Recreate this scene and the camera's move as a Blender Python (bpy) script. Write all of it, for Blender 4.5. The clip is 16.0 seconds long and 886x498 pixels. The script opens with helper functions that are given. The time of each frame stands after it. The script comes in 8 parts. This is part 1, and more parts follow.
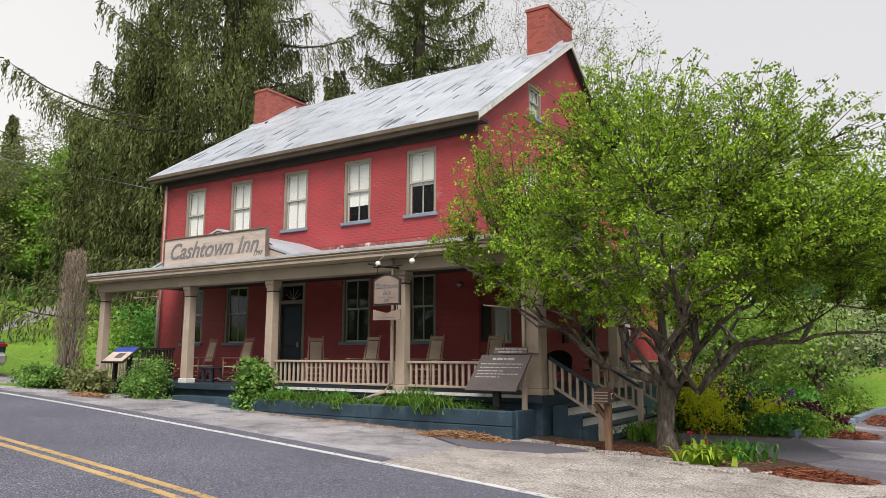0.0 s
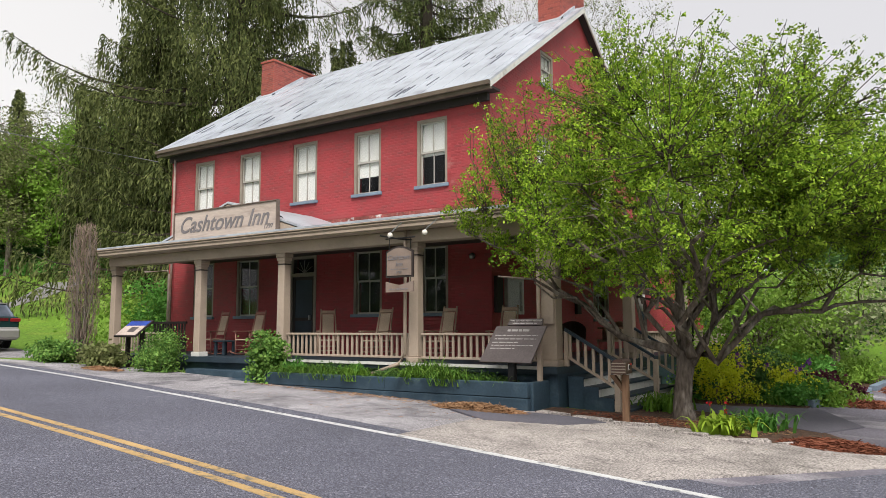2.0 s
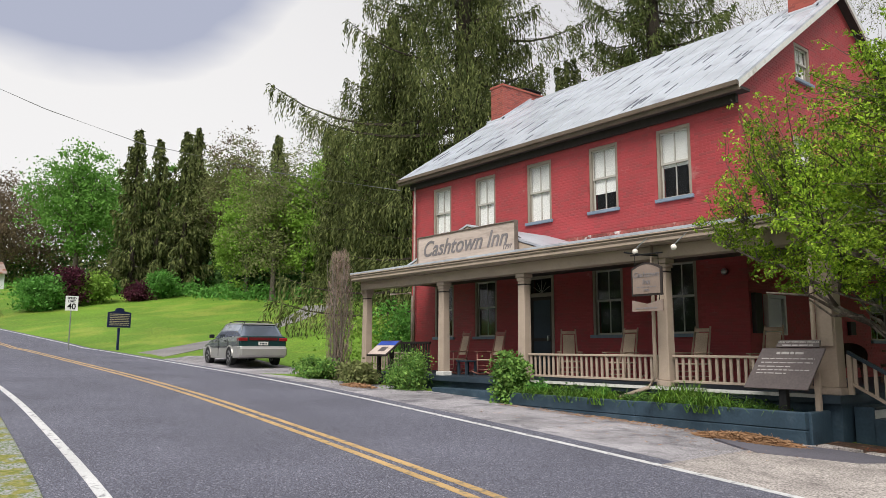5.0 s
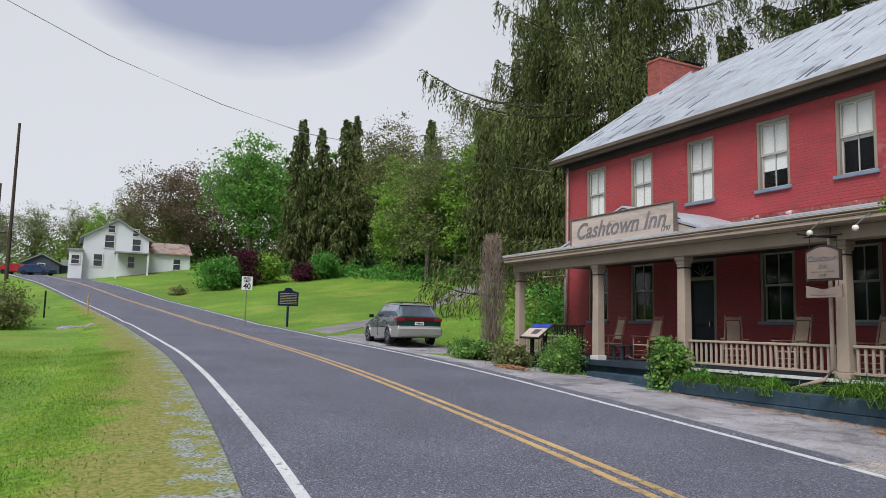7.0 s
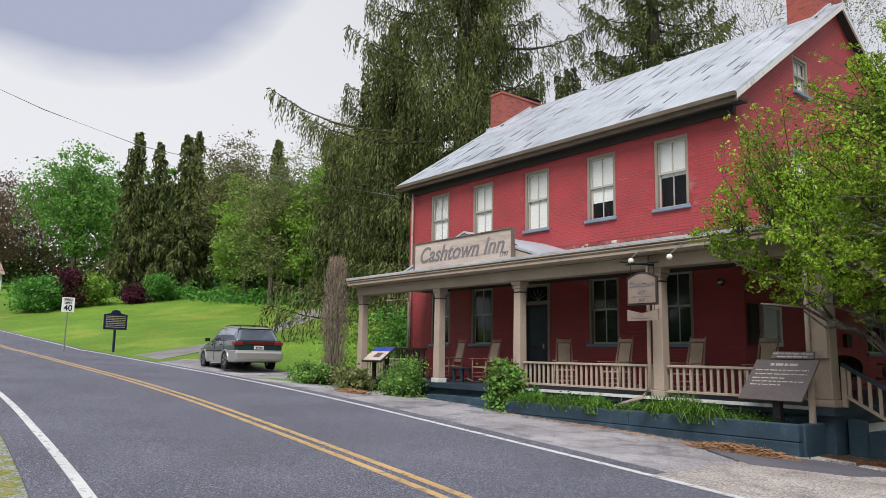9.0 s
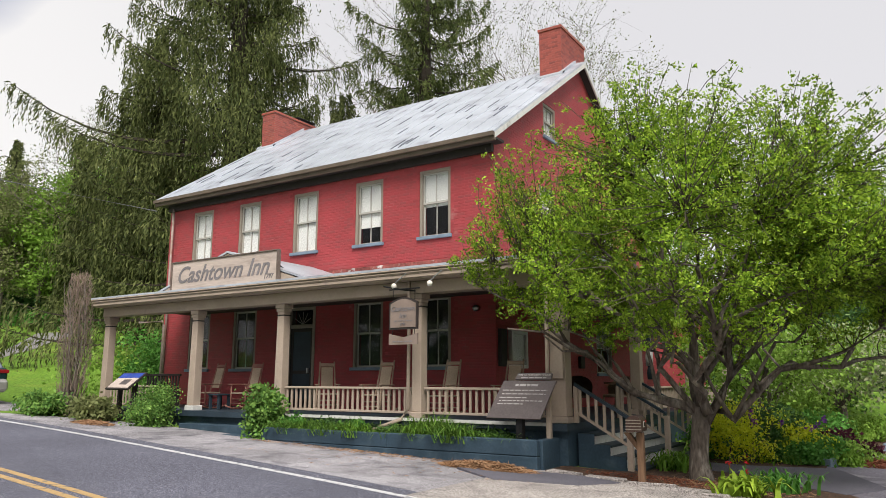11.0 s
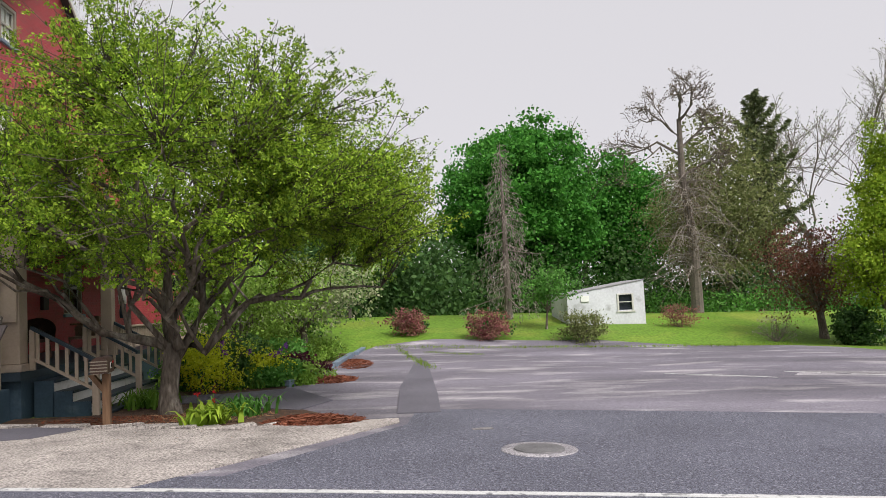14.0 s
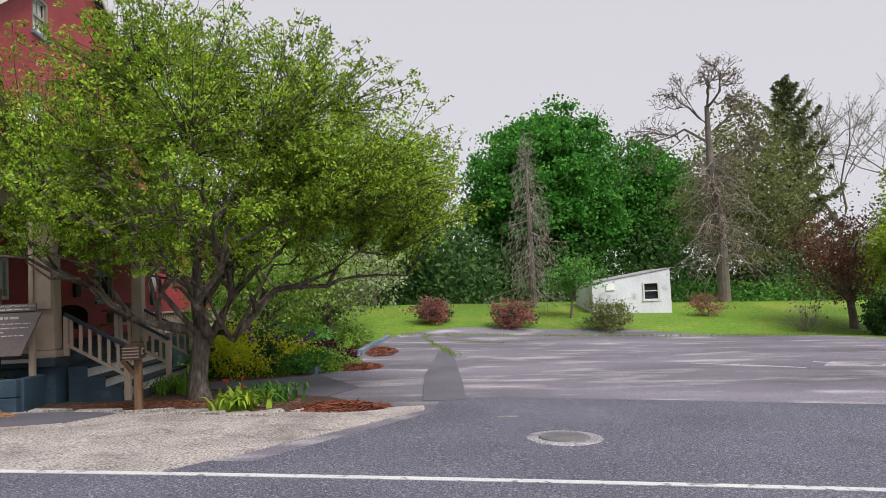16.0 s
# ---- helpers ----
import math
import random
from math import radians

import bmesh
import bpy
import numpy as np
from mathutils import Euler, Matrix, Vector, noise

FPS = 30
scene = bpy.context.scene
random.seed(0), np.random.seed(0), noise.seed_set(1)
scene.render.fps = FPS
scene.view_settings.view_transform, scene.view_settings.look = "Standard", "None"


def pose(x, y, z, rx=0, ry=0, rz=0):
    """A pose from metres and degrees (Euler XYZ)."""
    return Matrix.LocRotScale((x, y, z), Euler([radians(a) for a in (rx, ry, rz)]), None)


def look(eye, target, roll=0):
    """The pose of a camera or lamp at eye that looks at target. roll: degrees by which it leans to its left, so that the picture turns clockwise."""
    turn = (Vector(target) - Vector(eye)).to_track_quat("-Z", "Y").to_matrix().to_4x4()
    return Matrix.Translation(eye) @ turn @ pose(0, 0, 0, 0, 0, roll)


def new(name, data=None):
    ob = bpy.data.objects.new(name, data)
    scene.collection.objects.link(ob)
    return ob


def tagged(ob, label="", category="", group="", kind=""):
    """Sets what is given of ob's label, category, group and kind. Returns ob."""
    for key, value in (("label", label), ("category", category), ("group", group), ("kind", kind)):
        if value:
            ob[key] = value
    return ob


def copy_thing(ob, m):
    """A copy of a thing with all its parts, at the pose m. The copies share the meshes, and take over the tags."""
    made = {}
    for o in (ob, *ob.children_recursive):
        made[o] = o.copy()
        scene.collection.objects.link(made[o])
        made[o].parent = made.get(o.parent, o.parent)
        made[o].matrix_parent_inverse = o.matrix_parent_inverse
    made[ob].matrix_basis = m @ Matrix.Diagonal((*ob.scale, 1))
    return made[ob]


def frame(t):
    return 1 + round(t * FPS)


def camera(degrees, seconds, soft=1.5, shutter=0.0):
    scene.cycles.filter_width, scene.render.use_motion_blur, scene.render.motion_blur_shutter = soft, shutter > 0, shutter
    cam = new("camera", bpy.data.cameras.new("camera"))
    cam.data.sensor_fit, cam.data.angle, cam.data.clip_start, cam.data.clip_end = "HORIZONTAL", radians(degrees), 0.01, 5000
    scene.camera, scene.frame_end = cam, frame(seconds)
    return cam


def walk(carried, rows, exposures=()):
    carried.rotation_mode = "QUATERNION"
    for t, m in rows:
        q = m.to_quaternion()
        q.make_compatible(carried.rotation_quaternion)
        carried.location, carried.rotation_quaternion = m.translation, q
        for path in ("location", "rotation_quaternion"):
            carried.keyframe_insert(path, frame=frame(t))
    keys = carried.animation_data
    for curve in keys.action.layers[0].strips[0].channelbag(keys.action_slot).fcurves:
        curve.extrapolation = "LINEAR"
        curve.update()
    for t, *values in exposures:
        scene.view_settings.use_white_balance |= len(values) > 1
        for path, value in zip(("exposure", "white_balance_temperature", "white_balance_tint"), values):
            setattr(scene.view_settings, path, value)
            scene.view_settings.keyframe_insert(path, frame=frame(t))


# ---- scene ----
cam = camera(62.5, 16.0, 0.75)
PATH = [
    (0, (-0.053, 0.192, 1.494), (-1.125, 1.856, 1.783), 0.2),
    (0.5, (-0.045, 0.194, 1.492), (-1.137, 1.845, 1.781), 0.2),
    (1, (-0.07, 0.18, 1.5), (-1.174, 1.824, 1.779), 0.2),
    (1.5, (-0.12, 0.197, 1.48), (-1.218, 1.851, 1.725), -0.0),
    (2, (-0.239, 0.286, 1.499), (-1.334, 1.946, 1.712), -0.2),
    (2.5, (-0.421, 0.34, 1.549), (-1.516, 1.992, 1.812), -0.2),
    (3, (-0.544, 0.371, 1.556), (-1.66, 2.003, 1.857), -0.4),
    (3.5, (-0.638, 0.312, 1.545), (-1.827, 1.889, 1.857), -0.9),
    (4, (-0.69, 0.313, 1.521), (-2.01, 1.785, 1.819), -0.9),
    (4.5, (-0.71, 0.292, 1.514), (-2.14, 1.661, 1.802), -0.4),
    (5, (-0.713, 0.277, 1.497), (-2.253, 1.525, 1.766), 0.2),
    (5.2, (-0.682, 0.282, 1.483), (-2.255, 1.489, 1.75), 0.2),
    (7.3, (-0.714, 0.229, 1.543), (-2.493, 1.12, 1.751), 1.2),
    (7.5, (-0.716, 0.234, 1.533), (-2.493, 1.128, 1.74), 0.9),
    (8, (-0.696, 0.267, 1.514), (-2.451, 1.201, 1.736), 0.8),
    (8.5, (-0.707, 0.294, 1.497), (-2.365, 1.381, 1.762), 0.8),
    (9, (-0.682, 0.332, 1.497), (-2.218, 1.58, 1.784), 1.0),
    (9.2, (-0.669, 0.351, 1.496), (-2.166, 1.644, 1.792), 1.1),
    (11.3, (-0.596, 0.405, 1.507), (-1.597, 2.102, 1.852), 0.2),
    (11.5, (-0.62, 0.38, 1.514), (-1.573, 2.107, 1.845), 0.3),
    (12, (-0.611, 0.418, 1.505), (-1.353, 2.255, 1.779), -0.7),
    (12.5, (-0.593, 0.408, 1.514), (-1.162, 2.31, 1.753), -1.3),
    (13, (-0.609, 0.426, 1.521), (-0.973, 2.382, 1.73), -1.4),
    (13.5, (-0.528, 0.492, 1.502), (-0.58, 2.484, 1.674), -2.4),
    (14, (-0.501, 0.544, 1.491), (-0.288, 2.527, 1.642), -2.9),
    (14.5, (-0.476, 0.539, 1.484), (-0.1, 2.499, 1.605), -2.9),
    (15, (-0.483, 0.509, 1.503), (-0.073, 2.463, 1.615), -3.0),
    (15.5, (-0.489, 0.509, 1.488), (-0.161, 2.479, 1.601), -2.8),
    (16, (-0.522, 0.515, 1.499), (-0.376, 2.506, 1.621), -2.7),
]
walk(cam, [(t, look(eye, target, roll)) for t, eye, target, roll in PATH],
     [(0, 0.05, 6550, 10), (3.5, 0.04, 6450, 10), (5, -0.02, 6450, 10), (7.5, -0.34, 5950, 11), (8.5, -0.30, 5950, 11), (9, -0.12, 6200, 11), (11.5, 0.08, 6500, 10), (13, 0.12, 6500, 11), (13.5, 0.06, 6500, 12), (14.5, -0.15, 6400, 13), (15, -0.17, 6350, 14), (16, -0.13, 6350, 14)])

# ---- sky, sun ----
world = bpy.data.worlds.new("sky")
scene.world = world
world.use_nodes = True
wn, wl = world.node_tree.nodes, world.node_tree.links
wn.clear()
w_out = wn.new("ShaderNodeOutputWorld")
w_bg = wn.new("ShaderNodeBackground")
w_sky = wn.new("ShaderNodeTexSky")
w_sky.sky_type = "NISHITA"
w_sky.sun_disc = False
w_sky.sun_elevation = radians(52)
w_sky.sun_rotation = radians(143)
w_hs = wn.new("ShaderNodeHueSaturation")
w_hs.inputs["Saturation"].default_value = 0.10
# a veil of high cloud over the sky, with one darker bank of cloud in the west
w_tc = wn.new("ShaderNodeTexCoord")
w_map = wn.new("ShaderNodeMapping")
w_map.inputs["Scale"].default_value = (1.0, 1.0, 3.0)
w_noise = wn.new("ShaderNodeTexNoise")
w_noise.inputs["Scale"].default_value = 1.6
w_noise.inputs["Detail"].default_value = 5
w_dot = wn.new("ShaderNodeVectorMath")
w_dot.operation = "DOT_PRODUCT"
w_dot.inputs[1].default_value = Vector((-0.80, 0.16, 0.58)).normalized()
w_bank = wn.new("ShaderNodeMapRange")
w_bank.inputs[1].default_value, w_bank.inputs[2].default_value = 0.953, 0.967
w_mul = wn.new("ShaderNodeMath")
w_mul.operation = "MULTIPLY"
w_nr = wn.new("ShaderNodeMapRange")
w_nr.inputs[1].default_value, w_nr.inputs[2].default_value = 0.10, 0.34
w_mix = wn.new("ShaderNodeMix")
w_mix.data_type = "RGBA"
w_mix.inputs["B"].default_value = (4.6, 4.9, 6.1, 1)
w_veil = wn.new("ShaderNodeMix")
w_veil.data_type = "RGBA"
w_veil.inputs["Factor"].default_value = 0.85
w_west = wn.new("ShaderNodeVectorMath")
w_west.operation = "DOT_PRODUCT"
w_west.inputs[1].default_value = Vector((-0.97, 0.15, 0.18)).normalized()
w_thin = wn.new("ShaderNodeMapRange")
w_thin.interpolation_type = "SMOOTHSTEP"
w_thin.inputs[1].default_value, w_thin.inputs[2].default_value = 0.72, 1.0
w_tone = wn.new("ShaderNodeMix")
w_tone.data_type = "RGBA"
w_tone.inputs["A"].default_value, w_tone.inputs["B"].default_value = (8.3, 8.2, 8.5, 1), (10.2, 10.0, 9.9, 1)
wl.new(w_tc.outputs["Generated"], w_west.inputs[0])
wl.new(w_west.outputs["Value"], w_thin.inputs[0])
wl.new(w_thin.outputs[0], w_tone.inputs["Factor"])
wl.new(w_tone.outputs["Result"], w_veil.inputs["B"])
wl.new(w_tc.outputs["Generated"], w_map.inputs["Vector"])
wl.new(w_map.outputs[0], w_noise.inputs["Vector"])
wl.new(w_tc.outputs["Generated"], w_dot.inputs[0])
w_edge = wn.new("ShaderNodeMath")
w_edge.operation = "MULTIPLY_ADD"
w_edge.inputs[1].default_value = 0.05
wl.new(w_noise.outputs["Fac"], w_edge.inputs[0])
w_off = wn.new("ShaderNodeMath")
w_off.operation = "SUBTRACT"
w_off.inputs[1].default_value = 0.025
wl.new(w_dot.outputs["Value"], w_off.inputs[0])
wl.new(w_off.outputs[0], w_edge.inputs[2])
wl.new(w_edge.outputs[0], w_bank.inputs[0])
wl.new(w_noise.outputs["Fac"], w_nr.inputs[0])
wl.new(w_bank.outputs[0], w_mul.inputs[0])
wl.new(w_nr.outputs[0], w_mul.inputs[1])
wl.new(w_sky.outputs[0], w_hs.inputs["Color"])
wl.new(w_hs.outputs[0], w_veil.inputs["A"])
wl.new(w_veil.outputs["Result"], w_mix.inputs["A"])
wl.new(w_mul.outputs[0], w_mix.inputs["Factor"])
wl.new(w_mix.outputs["Result"], w_bg.inputs["Color"])
w_bg.inputs["Strength"].default_value = 0.098
wl.new(w_bg.outputs[0], w_out.inputs["Surface"])

sun_data = bpy.data.lights.new("sun", "SUN")
sun_data.energy, sun_data.angle, sun_data.color = 4.3, radians(28), (1.0, 0.96, 0.9)
sun = new("sun", sun_data)
sun.matrix_world = look((28, -38, 60), (0, 0, 0))


# ---- materials ----
def mat(name, base, rough=0.7, metal=0.0, spots=None, grain=(40, 0.15), blotch=(1.2, 0.2), bump=0.15, bump_scale=60.0, per_piece=0.0, spec=0.22, stretch=(1, 1, 1)):
    """A painted or natural surface: base colour, fine grain, wide blotches, a second colour in spots, and fine relief."""
    m = bpy.data.materials.new(name)
    m.use_nodes = True
    n, l = m.node_tree.nodes, m.node_tree.links
    b = n["Principled BSDF"]
    b.inputs["Roughness"].default_value = rough
    b.inputs["Metallic"].default_value = metal
    b.inputs["Specular IOR Level"].default_value = spec
    tc = n.new("ShaderNodeTexCoord")
    mp = n.new("ShaderNodeMapping")
    mp.inputs["Scale"].default_value = stretch
    l.new(tc.outputs["Object"], mp.inputs["Vector"])

    def nz(scale, detail=4):
        t = n.new("ShaderNodeTexNoise")
        t.inputs["Scale"].default_value, t.inputs["Detail"].default_value = scale, detail
        l.new(mp.outputs[0], t.inputs["Vector"])
        return t.outputs["Fac"]

    def rng(v, lo, hi, a=0.3, c=0.7):
        r = n.new("ShaderNodeMapRange")
        r.inputs[1].default_value, r.inputs[2].default_value, r.inputs[3].default_value, r.inputs[4].default_value = a, c, lo, hi
        l.new(v, r.inputs[0])
        return r.outputs[0]

    def mult(a, c):
        t = n.new("ShaderNodeMath")
        t.operation = "MULTIPLY"
        l.new(a, t.inputs[0])
        l.new(c, t.inputs[1])
        return t.outputs[0]

    f = mult(rng(nz(grain[0]), 1 - grain[1], 1 + grain[1]), rng(nz(blotch[0]), 1 - blotch[1], 1 + blotch[1]))
    if per_piece:
        oi = n.new("ShaderNodeObjectInfo")
        f = mult(f, rng(oi.outputs["Random"], 1 - per_piece, 1 + per_piece, 0, 1))
    col = n.new("ShaderNodeMix")
    col.data_type = "RGBA"
    col.inputs["A"].default_value = (*base, 1)
    col.inputs["B"].default_value = (*(spots[0] if spots else base), 1)
    if spots:
        l.new(rng(nz(spots[1], 6), 0, 1, spots[2], spots[2] + spots[3]), col.inputs["Factor"])
    else:
        col.inputs["Factor"].default_value = 0
    vm = n.new("ShaderNodeVectorMath")
    vm.operation = "SCALE"
    l.new(col.outputs["Result"], vm.inputs[0])
    l.new(f, vm.inputs["Scale"])
    l.new(vm.outputs[0], b.inputs["Base Color"])
    if bump:
        bp = n.new("ShaderNodeBump")
        bp.inputs["Strength"].default_value, bp.inputs["Distance"].default_value = bump, 0.01
        l.new(nz(bump_scale, 3), bp.inputs["Height"])
        l.new(bp.outputs[0], b.inputs["Normal"])
    return m


def leaf_mat(name, base, other, var=0.35, rough=0.55, trans=0.35):
    """Leaves: each leaf its own tone, light partly shining through."""
    m = bpy.data.materials.new(name)
    m.use_nodes = True
    n, l = m.node_tree.nodes, m.node_tree.links
    b = n["Principled BSDF"]
    b.inputs["Roughness"].default_value = rough
    b.inputs["Specular IOR Level"].default_value = 0.12
    g = n.new("ShaderNodeNewGeometry")
    mix = n.new("ShaderNodeMix")
    mix.data_type = "RGBA"
    mix.inputs["A"].default_value, mix.inputs["B"].default_value = (*base, 1), (*other, 1)
    l.new(g.outputs["Random Per Island"], mix.inputs["Factor"])
    tc = n.new("ShaderNodeTexCoord")
    t = n.new("ShaderNodeTexNoise")
    t.inputs["Scale"].default_value = 0.9
    l.new(tc.outputs["Object"], t.inputs["Vector"])
    r = n.new("ShaderNodeMapRange")
    r.inputs[1].default_value, r.inputs[2].default_value, r.inputs[3].default_value, r.inputs[4].default_value = 0.3, 0.7, 1 - var, 1 + var
    l.new(t.outputs["Fac"], r.inputs[0])
    vm = n.new("ShaderNodeVectorMath")
    vm.operation = "SCALE"
    l.new(mix.outputs["Result"], vm.inputs[0])
    l.new(r.outputs[0], vm.inputs["Scale"])
    l.new(vm.outputs[0], b.inputs["Base Color"])
    tr = n.new("ShaderNodeBsdfTranslucent")
    l.new(vm.outputs[0], tr.inputs["Color"])
    ms = n.new("ShaderNodeMixShader")
    ms.inputs[0].default_value = trans
    l.new(b.outputs[0], ms.inputs[1])
    l.new(tr.outputs[0], ms.inputs[2])
    l.new(ms.outputs[0], n["Material Output"].inputs["Surface"])
    return m


def brick_mat(name, paint, mortar, worn, wear=0.62, bump=0.5, side=False):
    """Brickwork in courses of 7.5 cm, painted or bare, with worn patches."""
    m = bpy.data.materials.new(name)
    m.use_nodes = True
    n, l = m.node_tree.nodes, m.node_tree.links
    b = n["Principled BSDF"]
    b.inputs["Roughness"].default_value = 0.62
    b.inputs["Specular IOR Level"].default_value = 0.3
    tc = n.new("ShaderNodeTexCoord")
    sep = n.new("ShaderNodeSeparateXYZ")
    l.new(tc.outputs["Object"], sep.inputs[0])
    add = n.new("ShaderNodeMath")
    add.operation = "ADD"
    l.new(sep.outputs["X"], add.inputs[0])
    l.new(sep.outputs["Y"], add.inputs[1])
    com = n.new("ShaderNodeCombineXYZ")
    l.new(add.outputs[0], com.inputs[0])
    l.new(sep.outputs["Z"], com.inputs[1])
    br = n.new("ShaderNodeTexBrick")
    br.inputs["Scale"].default_value = 1.0
    br.inputs["Brick Width"].default_value = 0.215
    br.inputs["Row Height"].default_value = 0.075
    br.inputs["Mortar Size"].default_value = 0.006
    br.inputs["Mortar Smooth"].default_value = 0.3
    br.inputs["Bias"].default_value = 0.0
    br.inputs["Color1"].default_value = (*[c * 0.86 for c in paint], 1)
    br.inputs["Color2"].default_value = (*[min(1, c * 1.12) for c in paint], 1)
    br.inputs["Mortar"].default_value = (*mortar, 1)
    l.new(com.outputs[0], br.inputs["Vector"])

    def nz(scale, detail):
        t = n.new("ShaderNodeTexNoise")
        t.inputs["Scale"].default_value, t.inputs["Detail"].default_value = scale, detail
        l.new(tc.outputs["Object"], t.inputs["Vector"])
        return t.outputs["Fac"]

    wr = n.new("ShaderNodeMapRange")
    wr.inputs[1].default_value, wr.inputs[2].default_value = wear, wear + 0.1
    l.new(nz(2.2, 8), wr.inputs[0])
    mx = n.new("ShaderNodeMix")
    mx.data_type = "RGBA"
    mx.inputs["B"].default_value = (*worn, 1)
    l.new(wr.outputs[0], mx.inputs["Factor"])
    l.new(br.outputs["Color"], mx.inputs["A"])
    r = n.new("ShaderNodeMapRange")
    r.inputs[1].default_value, r.inputs[2].default_value, r.inputs[3].default_value, r.inputs[4].default_value = 0.3, 0.7, 0.82, 1.15
    l.new(nz(0.7, 5), r.inputs[0])
    vm = n.new("ShaderNodeVectorMath")
    vm.operation = "SCALE"
    l.new(mx.outputs["Result"], vm.inputs[0])
    l.new(r.outputs[0], vm.inputs["Scale"])
    l.new(vm.outputs[0], b.inputs["Base Color"])
    inv = n.new("ShaderNodeMath")
    inv.operation = "MULTIPLY_ADD"
    inv.inputs[1].default_value, inv.inputs[2].default_value = -1.0, 1.0
    l.new(br.outputs["Fac"], inv.inputs[0])
    ad2 = n.new("ShaderNodeMath")
    ad2.operation = "MULTIPLY_ADD"
    ad2.inputs[1].default_value = 0.6
    l.new(nz(30, 3), ad2.inputs[0])
    l.new(inv.outputs[0], ad2.inputs[2])
    bp = n.new("ShaderNodeBump")
    bp.inputs["Strength"].default_value, bp.inputs["Distance"].default_value = bump, 0.012
    l.new(ad2.outputs[0], bp.inputs["Height"])
    l.new(bp.outputs[0], b.inputs["Normal"])
    return m


def glass_mat(name, tint=(0.02, 0.025, 0.03), rough=0.03, alpha=0.35):
    """Old window glass: mostly clear, mirror-like at the surface."""
    m = bpy.data.materials.new(name)
    m.use_nodes = True
    n, l = m.node_tree.nodes, m.node_tree.links
    b = n["Principled BSDF"]
    b.inputs["Base Color"].default_value = (*tint, 1)
    b.inputs["Roughness"].default_value = rough
    b.inputs["Specular IOR Level"].default_value = 0.9
    t = n.new("ShaderNodeBsdfTransparent")
    ms = n.new("ShaderNodeMixShader")
    ms.inputs[0].default_value = alpha
    tc = n.new("ShaderNodeTexCoord")
    nz = n.new("ShaderNodeTexNoise")
    nz.inputs["Scale"].default_value = 3.0
    l.new(tc.outputs["Object"], nz.inputs["Vector"])
    bp = n.new("ShaderNodeBump")
    bp.inputs["Strength"].default_value, bp.inputs["Distance"].default_value = 0.08, 0.02
    l.new(nz.outputs["Fac"], bp.inputs["Height"])
    l.new(bp.outputs[0], b.inputs["Normal"])
    l.new(t.outputs[0], ms.inputs[1])
    l.new(b.outputs[0], ms.inputs[2])
    l.new(ms.outputs[0], n["Material Output"].inputs["Surface"])
    return m


M_BRICK = brick_mat("red_painted_brick", (0.33, 0.050, 0.055), (0.30, 0.045, 0.050), (0.36, 0.14, 0.13), 0.64, 0.5)
M_CHIM = brick_mat("bare_brick", (0.36, 0.085, 0.06), (0.28, 0.17, 0.14), (0.25, 0.08, 0.06), 0.62, 0.9)
M_ROOF = mat("weathered_tin_roof", (0.50, 0.53, 0.58), 0.42, 0.35, ((0.36, 0.37, 0.42), 1.7, 0.52, 0.15), (18, 0.06), (0.8, 0.12), 0.2, 5)
M_TAN = mat("tan_paint", (0.40, 0.32, 0.255), 0.6, 0, ((0.31, 0.25, 0.21), 3, 0.6, 0.15), (30, 0.05), (1.5, 0.1), 0.15, 40)
M_TRIM = mat("grey_brown_trim", (0.26, 0.22, 0.18), 0.6, 0, None, (30, 0.08), (2, 0.12), 0.15, 40)
M_DARK = mat("dark_brown_paint", (0.035, 0.028, 0.026), 0.6, 0, None, (30, 0.1), (2, 0.15), 0.1, 40)
M_SASH = mat("old_sash_paint", (0.42, 0.40, 0.36), 0.6, 0, None, (40, 0.08), (2, 0.1), 0.15, 40)
M_BLUE = mat("slate_blue_paint", (0.040, 0.068, 0.095), 0.5, 0, ((0.065, 0.095, 0.12), 3, 0.55, 0.2), (25, 0.12), (1.5, 0.2), 0.3, 20)
M_DKBLUE = mat("dark_slate_paint", (0.030, 0.045, 0.060), 0.5, 0, None, (25, 0.12), (1.5, 0.2), 0.2, 30)
M_SILL = mat("blue_grey_sill_paint", (0.17, 0.22, 0.28), 0.55, 0, None, (25, 0.1), (1.5, 0.15), 0.2, 30)
M_WHITE = mat("white_paint", (0.62, 0.61, 0.58), 0.6, 0, ((0.42, 0.40, 0.36), 3, 0.6, 0.12), (25, 0.06), (1.5, 0.08), 0.15, 30)
M_SHADE = mat("window_shade_cloth", (0.88, 0.88, 0.85), 0.9, 0, None, (60, 0.03), (1.5, 0.06), 0.1, 80)
# Plaster set dark so that the unlit look of the rooms is painted in.
M_ROOM = mat("plaster_toned_dim", (0.10, 0.09, 0.085), 0.9, 0, None, (20, 0.1), (1, 0.1), 0)
M_GLASS = glass_mat("window_glass")
M_GLASS2 = glass_mat("upper_window_glass", (0.03, 0.035, 0.04), 0.03, 0.10)
# Ceiling boards coloured dark to cut light bounced about under the porch.
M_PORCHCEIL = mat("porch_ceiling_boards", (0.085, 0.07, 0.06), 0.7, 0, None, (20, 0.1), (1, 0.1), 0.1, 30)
M_ASPHALT = mat("asphalt", (0.100, 0.101, 0.130), 0.85, 0, ((0.20, 0.20, 0.235), 34, 0.53, 0.10), (70, 0.85), (0.5, 0.14), 1.0, 60)
M_LOT = mat("worn_asphalt", (0.165, 0.153, 0.182), 0.85, 0, ((0.34, 0.32, 0.34), 1.1, 0.53, 0.16), (60, 0.45), (0.35, 0.35), 0.9, 90, stretch=(0.45, 1.3, 1))
